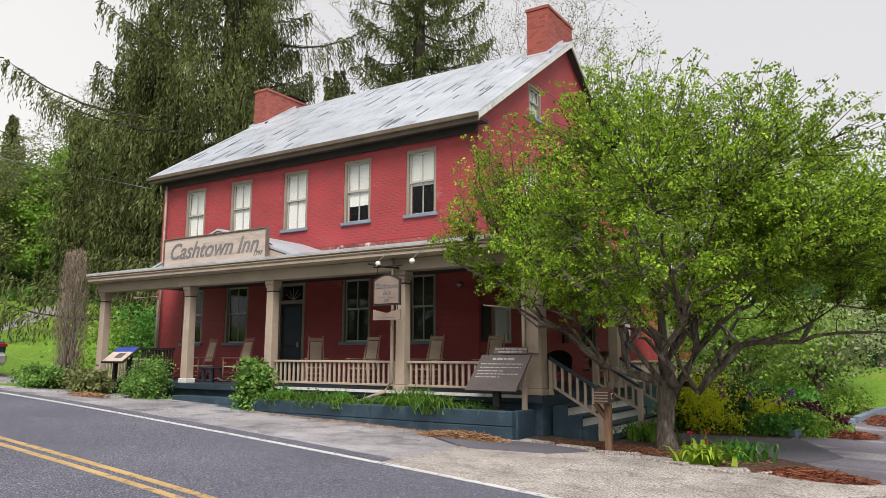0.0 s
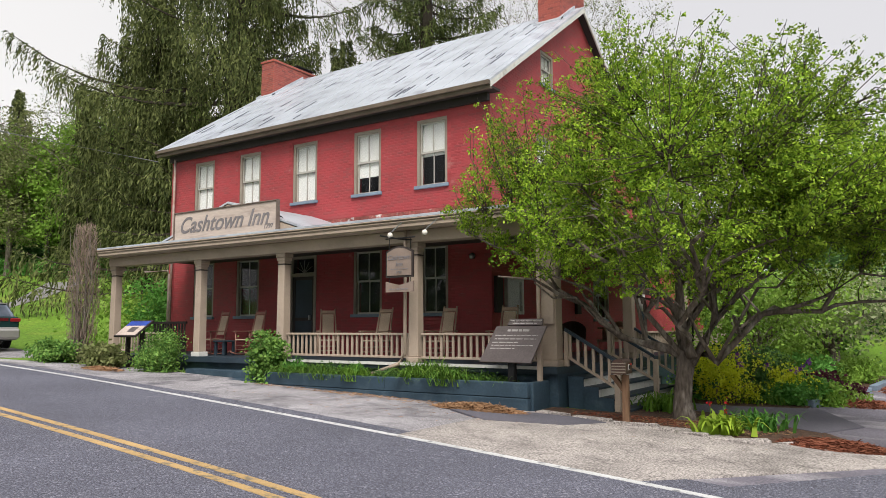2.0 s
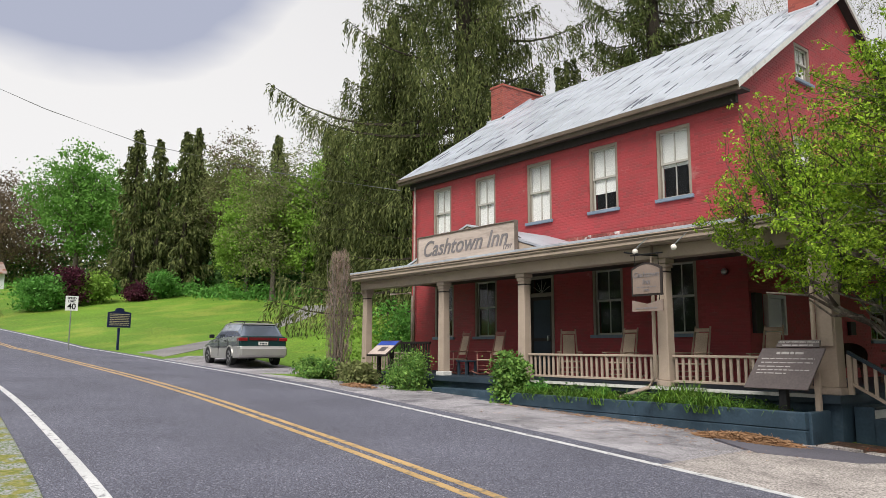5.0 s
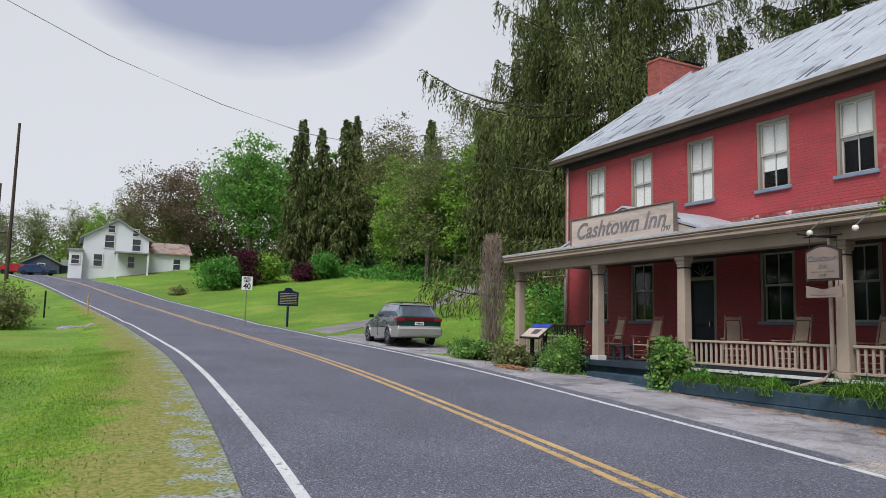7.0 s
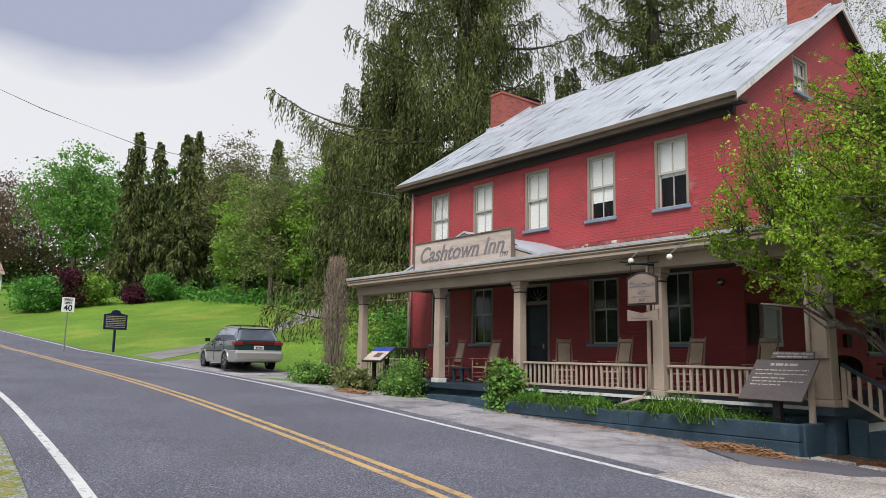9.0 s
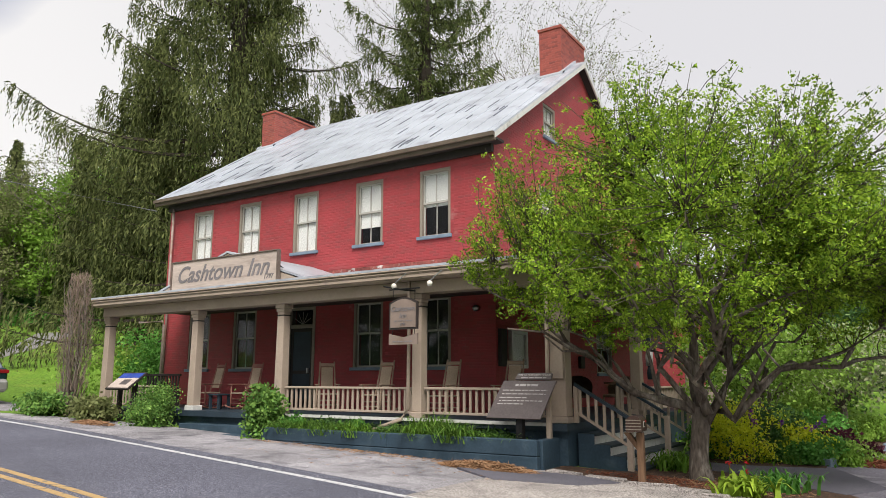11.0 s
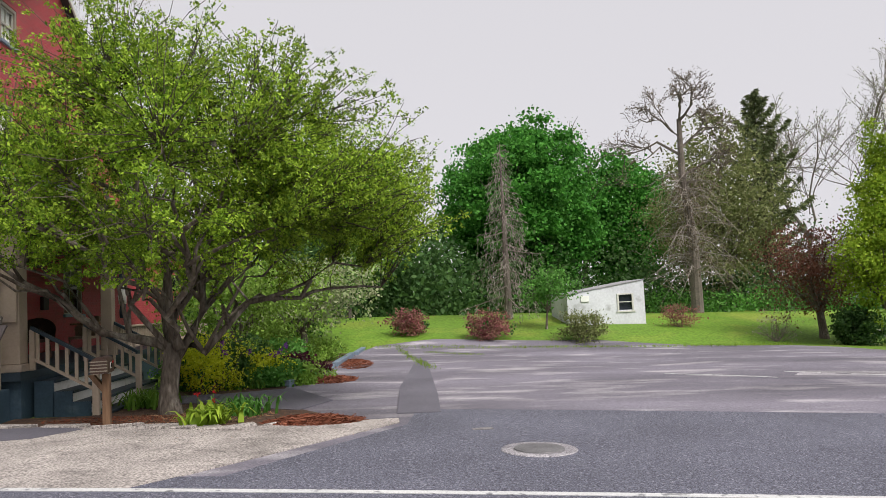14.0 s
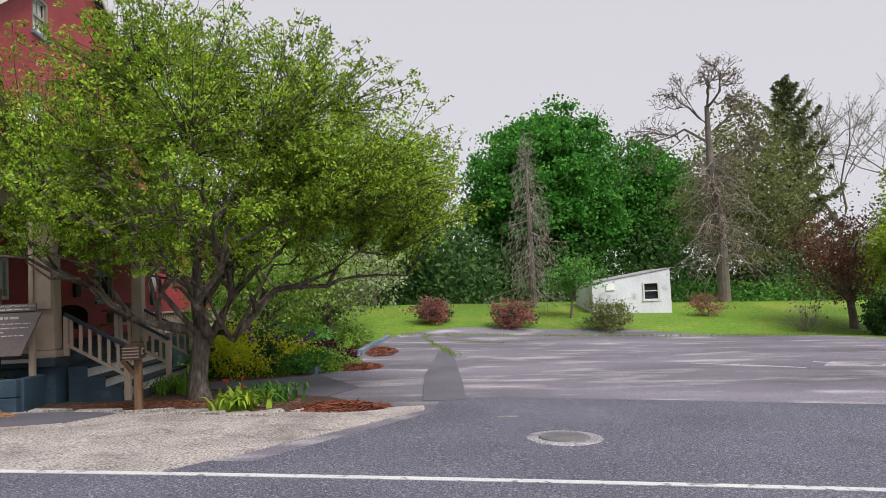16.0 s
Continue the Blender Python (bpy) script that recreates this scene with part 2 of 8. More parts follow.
M_PATCH = mat("dark_asphalt_patch", (0.120, 0.114, 0.136), 0.85, 0, None, (120, 0.3), (0.5, 0.2), 0.5, 140)
M_GRAVEL = mat("pale_gravel_shoulder", (0.30, 0.285, 0.30), 0.9, 0, ((0.13, 0.125, 0.14), 2.2, 0.50, 0.22), (55, 0.75), (0.7, 0.3), 1.0, 90)
M_APRON = mat("pale_concrete_apron", (0.36, 0.325, 0.305), 0.85, 0, ((0.20, 0.18, 0.17), 2.6, 0.50, 0.2), (40, 0.7), (1.3, 0.25), 1.0, 70)
M_DRIVE = mat("grey_stone_drive", (0.20, 0.19, 0.19), 0.9, 0, None, (30, 0.4), (0.5, 0.2), 0.8, 60)
M_GRASS = mat("lawn", (0.112, 0.208, 0.021), 0.8, 0, ((0.195, 0.25, 0.038), 0.35, 0.5, 0.2), (9, 0.35), (0.12, 0.2), 1.0, 40)
M_MULCH = mat("bark_mulch", (0.070, 0.042, 0.030), 0.95, 0, ((0.14, 0.085, 0.05), 7, 0.52, 0.15), (30, 0.5), (1.5, 0.2), 1.0, 30)
M_LINEW = mat("white_road_paint", (0.55, 0.55, 0.55), 0.7, 0, ((0.22, 0.22, 0.23), 9, 0.56, 0.1), (60, 0.15), (1, 0.1), 0.3, 140)
M_LINEY = mat("yellow_road_paint", (0.46, 0.31, 0.14), 0.7, 0, ((0.20, 0.17, 0.12), 9, 0.54, 0.12), (60, 0.15), (1, 0.12), 0.3, 140)
M_BARK = mat("grey_brown_bark", (0.125, 0.102, 0.084), 0.95, 0, ((0.25, 0.22, 0.19), 6, 0.52, 0.15), (25, 0.4), (2, 0.2), 1.0, 25, stretch=(1, 1, 0.3))
M_TWIG = mat("grey_twigs", (0.17, 0.145, 0.125), 0.95, 0, None, (25, 0.3), (2, 0.2), 0.5, 25)
M_WOOD = mat("brown_weathered_wood", (0.17, 0.10, 0.06), 0.8, 0, None, (25, 0.25), (2, 0.2), 0.5, 30, stretch=(1, 1, 0.15))
M_DIRTYW = mat("white_block_paint", (0.66, 0.67, 0.72), 0.7, 0, ((0.40, 0.40, 0.42), 1.5, 0.58, 0.15), (10, 0.08), (0.8, 0.12), 0.3, 20)
M_METAL = mat("galvanised_steel", (0.40, 0.41, 0.42), 0.4, 0.9, None, (30, 0.1), (2, 0.1), 0.1, 40)
M_IRON = mat("black_iron", (0.015, 0.015, 0.016), 0.5, 0.2, None, (30, 0.2), (2, 0.1), 0.1, 40)
M_LEAF_APPLE = leaf_mat("crabapple_leaf", (0.060, 0.142, 0.012), (0.40, 0.56, 0.055), 0.45, 0.55, 0.34)
M_LEAF_SPRUCE = leaf_mat("spruce_needles", (0.042, 0.060, 0.020), (0.175, 0.195, 0.068), 0.30, 0.75, 0.12)
M_LEAF_MAPLE = leaf_mat("maple_leaf", (0.078, 0.225, 0.04), (0.15, 0.34, 0.07), 0.35)
M_LEAF_LIGHT = leaf_mat("spring_leaf", (0.17, 0.31, 0.045), (0.28, 0.42, 0.08), 0.35)
M_LEAF_OLIVE = leaf_mat("olive_budding_leaf", (0.15, 0.185, 0.062), (0.25, 0.265, 0.115), 0.35)
M_LEAF_PEAR = leaf_mat("pear_leaf", (0.18, 0.30, 0.022), (0.32, 0.42, 0.04), 0.35)
M_LEAF_RED = leaf_mat("copper_leaf", (0.13, 0.048, 0.035), (0.20, 0.095, 0.065), 0.35)
M_LEAF_YELLOW = leaf_mat("golden_shrub_leaf", (0.60, 0.66, 0.035), (0.80, 0.82, 0.08), 0.15, 0.5, 0.5)
M_LEAF_DARK = leaf_mat("evergreen_leaf", (0.042, 0.098, 0.03), (0.095, 0.185, 0.052), 0.35)
M_LEAF_PLUM = leaf_mat("plum_leaf", (0.05, 0.015, 0.025), (0.11, 0.03, 0.05), 0.3)
M_LEAF_PINK = leaf_mat("azalea_blossom", (0.36, 0.11, 0.14), (0.25, 0.17, 0.10), 0.3)
M_LEAF_CREAM = leaf_mat("dogwood_bract", (0.46, 0.47, 0.30), (0.20, 0.34, 0.08), 0.2)
M_STRAW = leaf_mat("dry_straw", (0.26, 0.14, 0.075), (0.42, 0.26, 0.15), 0.3, 0.9, 0.05)
M_REDSTRAW = leaf_mat("red_dry_needles", (0.15, 0.05, 0.03), (0.26, 0.10, 0.06), 0.3, 0.9, 0.05)
M_BLADE = leaf_mat("daylily_blade", (0.09, 0.20, 0.025), (0.20, 0.34, 0.05), 0.3)
M_DRYTWIG = leaf_mat("dry_twig_spray", (0.24, 0.21, 0.185), (0.38, 0.34, 0.30), 0.3, 0.9, 0.05)


# ---- mesh helpers ----
def box(bm, x0, x1, y0, y1, z0, z1, m=None):
    vs = [bm.verts.new((x, y, z)) for z in (z0, z1) for x, y in ((x0, y0), (x1, y0), (x1, y1), (x0, y1))]
    if m is not None:
        for v in vs:
            v.co = m @ v.co
    for f in ((0, 3, 2, 1), (4, 5, 6, 7), (0, 1, 5, 4), (1, 2, 6, 5), (2, 3, 7, 6), (3, 0, 4, 7)):
        bm.faces.new([vs[i] for i in f])
    return vs


def tube(bm, pts, radii, sides=8, cap=True):
    """A tapered round tube along points."""
    rings = []
    for i, p in enumerate(pts):
        p = Vector(p)
        a, c = Vector(pts[max(i - 1, 0)]), Vector(pts[min(i + 1, len(pts) - 1)])
        d = (c - a).normalized() if (c - a).length > 1e-6 else Vector((0, 0, 1))
        u = d.orthogonal().normalized() if abs(d.z) < 0.95 else Vector((1, 0, 0)).cross(d).normalized()
        w = d.cross(u)
        r = radii[i] if isinstance(radii, (list, tuple)) else radii
        rings.append([bm.verts.new(p + r * (math.cos(k * math.tau / sides) * u + math.sin(k * math.tau / sides) * w)) for k in range(sides)])
    for a, c in zip(rings, rings[1:]):
        best = min(range(sides), key=lambda s: (a[0].co - c[s].co).length)
        for k in range(sides):
            bm.faces.new((a[k], a[(k + 1) % sides], c[(k + 1 + best) % sides], c[(k + best) % sides]))
    if cap:
        bm.faces.new(rings[0][::-1])
        bm.faces.new(rings[-1])


def prism(bm, outline, y0, y1, m=None):
    """An outline in x and z, given depth along y."""
    a = [bm.verts.new((x, y0, z)) for x, z in outline]
    c = [bm.verts.new((x, y1, z)) for x, z in outline]
    if m is not None:
        for v in a + c:
            v.co = m @ v.co
    bm.faces.new(a)
    bm.faces.new(c[::-1])
    n = len(a)
    for i in range(n):
        bm.faces.new((a[i], c[i], c[(i + 1) % n], a[(i + 1) % n]))


def mesh_of(name, bm, material, bevel=0.0, smooth=False):
    if bevel:
        bmesh.ops.bevel(bm, geom=[e for e in bm.edges], offset=bevel, segments=1, affect="EDGES")
    bmesh.ops.recalc_face_normals(bm, faces=bm.faces)
    me = bpy.data.meshes.new(name)
    bm.to_mesh(me)
    bm.free()
    me.materials.append(material)
    if smooth:
        me.shade_smooth()
    return me


def part(name, bm, material, parent=None, label="", bevel=0.0, smooth=False):
    """One mesh object under a thing or a part."""
    ob = new(name, mesh_of(name, bm, material, bevel, smooth) if isinstance(bm, bmesh.types.BMesh) else bm)
    ob.parent = parent
    if label:
        tagged(ob, label)
    if name in ("twig_mass", "bough_mass", "bud_haze", "leaf_tuft", "stem_mass", "stalk_mass", "blossom_mass", "dry_spray_mass", "needle_mass", "lap_edging"):
        tagged(ob, kind="stuff")
    return ob


def thing(name, label, category, at=(0, 0, 0), turn=0.0, group="", kind=""):
    """An empty at a thing's base."""
    ob = new(name)
    ob.empty_display_size = 0.1
    ob.matrix_basis = pose(*at, 0, 0, turn)
    return tagged(ob, label, category, group, kind)


def quads_mesh(name, co, material, per=4):
    """A mesh of loose flat faces out of an array of corners, per corners a face."""
    co = np.asarray(co, dtype=np.float32).reshape(-1, 3)
    n = len(co) // per
    me = bpy.data.meshes.new(name)
    me.vertices.add(n * per)
    me.vertices.foreach_set("co", co.ravel())
    me.loops.add(n * per)
    me.loops.foreach_set("vertex_index", np.arange(n * per, dtype=np.int32))
    me.polygons.add(n)
    me.polygons.foreach_set("loop_start", np.arange(0, n * per, per, dtype=np.int32))
    me.update(calc_edges=True)
    me.materials.append(material)
    return me


def leaves(centers, length, width, rs, droop=0.0, along=None, spread=1.0):
    """Corners of leaf-shaped faces at the centres, turned every way or mostly along given directions."""
    n = len(centers)
    d = rs.normal(size=(n, 3))
    d[:, 2] -= droop
    if along is not None:
        d = along + spread * 0.5 * d
    d /= np.linalg.norm(d, axis=1, keepdims=True) + 1e-9
    s = np.cross(d, rs.normal(size=(n, 3)))
    s /= np.linalg.norm(s, axis=1, keepdims=True) + 1e-9
    k = (0.6 + 0.8 * rs.random((n, 1)))
    L, W = length * k * 0.5, width * k * 0.5
    c = np.asarray(centers)
    return np.stack([c - d * L, c - d * L * 0.1 + s * W, c + d * L, c - d * L * 0.1 - s * W], axis=1)


# ---- the lie of the land ----
PROFILE_X = [-400, -160, -120, -100, -85, -70, -45, -6.2, 60, 400]
PROFILE_Z = [11, 8.6, 7.5, 6.5, 5.0, 3.3, 1.4, 0.0, -2.4, -6]
ROAD_X = [-400, -160, -120, -100, -85, -70, -45, -20, -12, -6, -3, 0, 4.7, 60, 400]
ROAD_Y = [-130, -25, -8, -2, 1.8, 4.6, 7.3, 6.8, 6.05, 5.35, 4.9, 4.3, 3.25, -10.0, -90]


def smooth01(v):
    v = np.clip(v, 0, 1)
    return v * v * (3 - 2 * v)


def road_mid(x):
    return sum(np.interp(np.asarray(x, dtype=float) + d, ROAD_X, ROAD_Y) for d in (-4.5, -3, -1.5, 0, 1.5, 3, 4.5)) / 7


def land(x, y):
    """Height of the ground."""
    x, y = np.asarray(x, dtype=float), np.asarray(y, dtype=float)
    z = np.interp(x, PROFILE_X, PROFILE_Z)
    n = y - road_mid(x) - 4.2
    hill = smooth01((-22 - x) / 16)
    z = z + hill * np.where(n > 0, 0.15 * np.minimum(n, 32) + 0.02 * np.clip(n - 32, 0, 300), 0)
    back = smooth01((y - 28) / 4) * smooth01((x + 9) / 4)
    z = z + back * np.minimum(0.13 * (y - 28), 1.2)
    behind = smooth01((-9 - x) / 8) * smooth01((y - 29) / 10)
    z = z + behind * (1 - hill) * np.minimum(0.10 * np.maximum(y - 29, 0), 1.5)
    south = smooth01((road_mid(x) - 4.6 - y) / 3)
    return z - 0.25 * south + 0.03 * np.sin(x * 0.7) * np.cos(y * 0.6) * smooth01(np.abs(y - road_mid(x)) / 12 - 0.5)


def sheet(name, xs, lo, hi, material, rise, rows=8, label="", category="ground"):
    """A strip of ground between two lines y = lo(x) and y = hi(x), lying on the land with a rim reaching into it."""
    bm = bmesh.new()
    grid = []
    for x in xs:
        a, c = float(lo(x)), float(hi(x))
        ys = np.linspace(a, c, rows)
        col = [bm.verts.new((x, ys[0], float(land(x, ys[0])) - 0.05))]
        col += [bm.verts.new((x, v, float(land(x, v)) + rise)) for v in ys]
        col += [bm.verts.new((x, ys[-1], float(land(x, ys[-1])) - 0.05))]
        grid.append(col)
    for a, c in zip(grid, grid[1:]):
        for i in range(len(a) - 1):
            bm.faces.new((a[i], c[i], c[i + 1], a[i + 1]))
    ob = part(name, bm, material)
    return tagged(ob, label, category, kind="structure")


def patchwork(name, outline, material, rise, label="", category="ground", step=0.6):
    """An area of ground inside an outline, lying on the land."""
    bm = bmesh.new()
    f = bm.faces.new([bm.verts.new((x, y, 0)) for x, y in outline])
    xs, ys = [p[0] for p in outline], [p[1] for p in outline]
    for axis, lo, hi in ((0, min(xs), max(xs)), (1, min(ys), max(ys))):
        v = lo + step
        while v < hi:
            no = (1, 0, 0) if axis == 0 else (0, 1, 0)
            co = (v, 0, 0) if axis == 0 else (0, v, 0)
            bmesh.ops.bisect_plane(bm, geom=bm.verts[:] + bm.edges[:] + bm.faces[:], plane_co=co, plane_no=no)
            v += step
    rim = [e for e in bm.edges if len(e.link_faces) == 1]
    for v in bm.verts:
        v.co.z = float(land(v.co.x, v.co.y)) + rise
    out = bmesh.ops.extrude_edge_only(bm, edges=rim)
    for v in out["geom"]:
        if isinstance(v, bmesh.types.BMVert):
            v.co.z -= rise + 0.05
    ob = part(name, bm, material)
    return tagged(ob, label, category, kind="structure")


def ground_grid():
    xs = np.unique(np.concatenate([np.arange(-60, 40, 1.0), np.arange(-200, -60, 4), np.arange(40, 120, 4), [-600, -450, -320, -250, 160, 240, 400, 600]]))
    ys = np.unique(np.concatenate([np.arange(-12, 50, 1.0), np.arange(50, 160, 5), np.arange(-60, -12, 4), [-600, -400, -250, -150, -100, 200, 300, 450, 600]]))
    X, Y = np.meshgrid(xs, ys, indexing="ij")
    Z = land(X, Y)
    me = bpy.data.meshes.new("ground")
    co = np.stack([X, Y, Z], axis=-1).reshape(-1, 3)
    ny = len(ys)
    faces = [(i * ny + j, (i + 1) * ny + j, (i + 1) * ny + j + 1, i * ny + j + 1) for i in range(len(xs) - 1) for j in range(ny - 1)]
    me.from_pydata(co.tolist(), [], faces)
    me.materials.append(M_GRASS)
    me.shade_smooth()
    return tagged(new("ground", me), "mown spring lawn and verges, bright green", "grass", kind="structure")


ground_grid()
road_xs = np.concatenate([np.arange(-160, -60, 4), np.arange(-60, 40, 1.0), np.arange(40, 120, 6)])
def eased(x, xs, ys):
    """A bent line with its corners rounded off."""
    return float(np.mean(np.interp(x + np.linspace(-6, 6, 13), xs, ys)))


sheet("road", road_xs, lambda x: road_mid(x) - float(eased(x, [-46, -28, -14, -6], [4.5, 4.1, 3.95, 3.7])), lambda x: road_mid(x) + float(np.interp(x, [-40, -18, -6, -2, 4], [3.75, 3.75, 3.45, 3.6, 4.4])), M_ASPHALT, 0.03, 12, "two-lane grey asphalt country road", "road")
sheet("road_line", road_xs, lambda x: road_mid(x) - float(eased(x, [-46, -28, -14, -6], [4.1, 3.68, 3.5, 3.2])) - 0.06, lambda x: road_mid(x) - float(eased(x, [-46, -28, -14, -6], [4.1, 3.68, 3.5, 3.2])) + 0.06, M_LINEW, 0.036, 2, "solid white edge line on the asphalt", "road line")
sheet("road_line", road_xs, lambda x: road_mid(x) + float(eased(x, [-40, -18, -6], [3.4, 3.35, 3.0])) - 0.05, lambda x: road_mid(x) + float(eased(x, [-40, -18, -6], [3.4, 3.35, 3.0])) + 0.06, M_LINEW, 0.036, 2, "solid white edge line on the asphalt", "road line")
for off in (-0.17, 0.07):
    sheet("road_line", road_xs, lambda x: road_mid(x) + off, lambda x: road_mid(x) + off + 0.11, M_LINEY, 0.036, 2, "solid yellow centre line on the asphalt", "road line")
sheet("shoulder", np.arange(-30, -5.9, 0.8), lambda x: road_mid(x) + 3.0, lambda x: max(road_mid(x) + 4.0, min(12.35, 11.0 + (x + 24) * 0.24)), M_GRAVEL, 0.012, 8, "pale worn gravel shoulder beside the road", "shoulder")
sheet("apron", np.arange(-6.4, -0.05, 0.35), lambda x: max(road_mid(x) + 3.0, 8.4 + (x + 2.4) * 1.3), lambda x: 11.95 if x < -2.6 else 11.35 + (x + 2.6) * 0.18, M_APRON, 0.034, 8, "pale broken concrete apron beside the planting bed", "pavement")
sheet("parking_lot", np.arange(-2.6, 40, 0.8), lambda x: road_mid(x) + 3.3, lambda x: float(np.interp(x, [-2.6, -2.2, -0.7, 2, 9, 16.4, 17.2, 40], [16.0, 18, 30, 31, 30.5, 27, 22, 18])), M_LOT, 0.02, 24, "worn patched grey asphalt parking lot", "parking lot")
patchwork("asphalt_patch", [(-0.1, 12.3), (0.6, 12.3), (0.8, 15), (1.3, 24), (1.0, 24), (0.1, 16)], M_PATCH, 0.036, "dark asphalt patch strip across the lot", "pavement", 0.8)
patchwork("mulch_bed", [(-6.1, 12.1), (-2.6, 11.35), (-1.9, 11.5), (-1.2, 12.4), (-2.4, 14.2), (-2.3, 16.9), (-1.6, 21), (-0.9, 28), (-4.5, 28), (-5.0, 17.5), (-5.0, 13.0), (-6.1, 12.9)], M_MULCH, 0.03, "brown mulch planting bed beside the porch", "planting bed", 0.8)
patchwork("gravel_drive", [(-38.5, 11.3), (-34.5, 11.4), (-36.5, 15), (-41, 20), (-48, 27), (-52, 31), (-54, 29), (-45.5, 22.5), (-40.5, 17), (-39, 13.5)], M_DRIVE, 0.02, "grey crushed-stone drive up the lawn", "drive", 1.0)
patchwork("asphalt_patch", [(-7.3, 11.2), (-6.3, 11.75), (-5.2, 11.9), (-4.6, 11.6), (-5.0, 10.9), (-6.2, 10.5)], M_PATCH, 0.042, "dark asphalt patch beside the planter", "pavement", 0.5)
patchwork("shoulder", [(-33.0, 10.9), (-24.0, 10.9), (-23.0, 12.2), (-25.5, 13.3), (-30.5, 13.6), (-33.5, 12.2)], M_GRAVEL, 0.016, "pale gravel pull-off under the parked car", "shoulder", 0.8)
def verge_mat():
    """Lawn thinning out into dry grass, then loose grit along the asphalt."""
    m = mat("worn_verge", (0.112, 0.208, 0.021), 0.85, 0, ((0.185, 0.245, 0.036), 0.9, 0.5, 0.2), (11, 0.4), (0.5, 0.25), 1.0, 40, spec=0.12)
    n, l = m.node_tree.nodes, m.node_tree.links
    b = n["Principled BSDF"]
    green = b.inputs["Base Color"].links[0].from_socket
    at = n.new("ShaderNodeAttribute")
    at.attribute_name = "wear"
    tc = n.new("ShaderNodeTexCoord")

    def layer(under, colours, scale, amount, lo, hi, grain):
        t = n.new("ShaderNodeTexNoise")
        t.inputs["Scale"].default_value, t.inputs["Detail"].default_value = scale, 8
        l.new(tc.outputs["Object"], t.inputs["Vector"])
        k = n.new("ShaderNodeMath")
        k.operation = "MULTIPLY_ADD"
        k.inputs[1].default_value = amount
        l.new(t.outputs["Fac"], k.inputs[0])
        l.new(at.outputs["Fac"], k.inputs[2])
        r = n.new("ShaderNodeMapRange")
        r.inputs[1].default_value, r.inputs[2].default_value = lo, hi
        l.new(k.outputs[0], r.inputs[0])
        g = n.new("ShaderNodeTexNoise")
        g.inputs["Scale"].default_value, g.inputs["Detail"].default_value = grain, 3
        l.new(tc.outputs["Object"], g.inputs["Vector"])
        gr = n.new("ShaderNodeMapRange")
        gr.inputs[1].default_value, gr.inputs[2].default_value = 0.38, 0.62
        l.new(g.outputs["Fac"], gr.inputs[0])
        c = n.new("ShaderNodeMix")
        c.data_type = "RGBA"
        c.inputs["A"].default_value, c.inputs["B"].default_value = (*colours[0], 1), (*colours[1], 1)
        l.new(gr.outputs[0], c.inputs["Factor"])
        x = n.new("ShaderNodeMix")
        x.data_type = "RGBA"
        l.new(r.outputs[0], x.inputs["Factor"])
        l.new(under, x.inputs["A"])
        l.new(c.outputs["Result"], x.inputs["B"])
        return x.outputs["Result"]

    dry = layer(green, ((0.145, 0.165, 0.036), (0.255, 0.235, 0.080)), 1.0, 1.3, 1.02, 1.20, 16)
    grit = layer(dry, ((0.10, 0.15, 0.045), (0.34, 0.33, 0.36)), 3.2, 1.3, 1.50, 1.62, 30)
    l.new(grit, b.inputs["Base Color"])
    return m


M_VERGE = verge_mat()
verge_xs = np.concatenate([np.arange(-60, -20, 1.0), np.arange(-20, 8, 0.25)])
verge = sheet("verge", verge_xs, lambda x: road_mid(x) - eased(x, [-46, -28, -14, -6, 4], [6.0, 6.4, 6.6, 6.5, 6.4]), lambda x: road_mid(x) - eased(x, [-46, -28, -14, -6], [4.45, 4.05, 3.9, 3.65]), M_VERGE, 0.008, 12, "worn verge of grass, dry patches and grit beside the road", "verge")
wear = verge.data.color_attributes.new("wear", "FLOAT_COLOR", "POINT")
for k in range(len(verge.data.vertices)):
    f = min(max((k % 14 - 1) / 11, 0), 1)
    wear.data[k].color = (f, f, f, 1)
M_DEADSHRUB = leaf_mat("dead_brown_spray", (0.17, 0.125, 0.10), (0.29, 0.22, 0.18), 0.3, 0.9, 0.05)
M_GUTTER = mat("brown_gutter_paint", (0.13, 0.10, 0.075), 0.55, 0, None, (30, 0.1), (2, 0.15), 0.1, 40)
M_LAWNBLADE = leaf_mat("lawn_blade", (0.16, 0.28, 0.035), (0.27, 0.38, 0.055), 0.3, 0.6, 0.5)
patchwork("entrance_asphalt", [(-2.2, 8.0), (0.0, 11.2), (0.25, 12.75), (4.0, 11.75), (9.0, 10.3), (14.0, 8.6), (30, 3.4), (30, 0.6), (12.0, 4.9), (4.0, 6.9)], M_ASPHALT, 0.027, "newer grey asphalt at the entrance of the lot", "pavement", 1.6)


# ---- the inn ----
FLOOR, YF, XE, XW, YB, EAVE = 0.76, 15.8, -9.05, -21.62, 27.2, 7.5
W2 = [(-20.40, -19.43), (-18.21, -17.25), (-15.86, -14.88), (-13.48, -12.51), (-11.30, -10.33)]
W1 = [(-20.30, -19.30), (-18.24, -17.22), (-13.46, -12.45), (-11.20, -10.32)]
DOOR = (-15.90, -14.84)


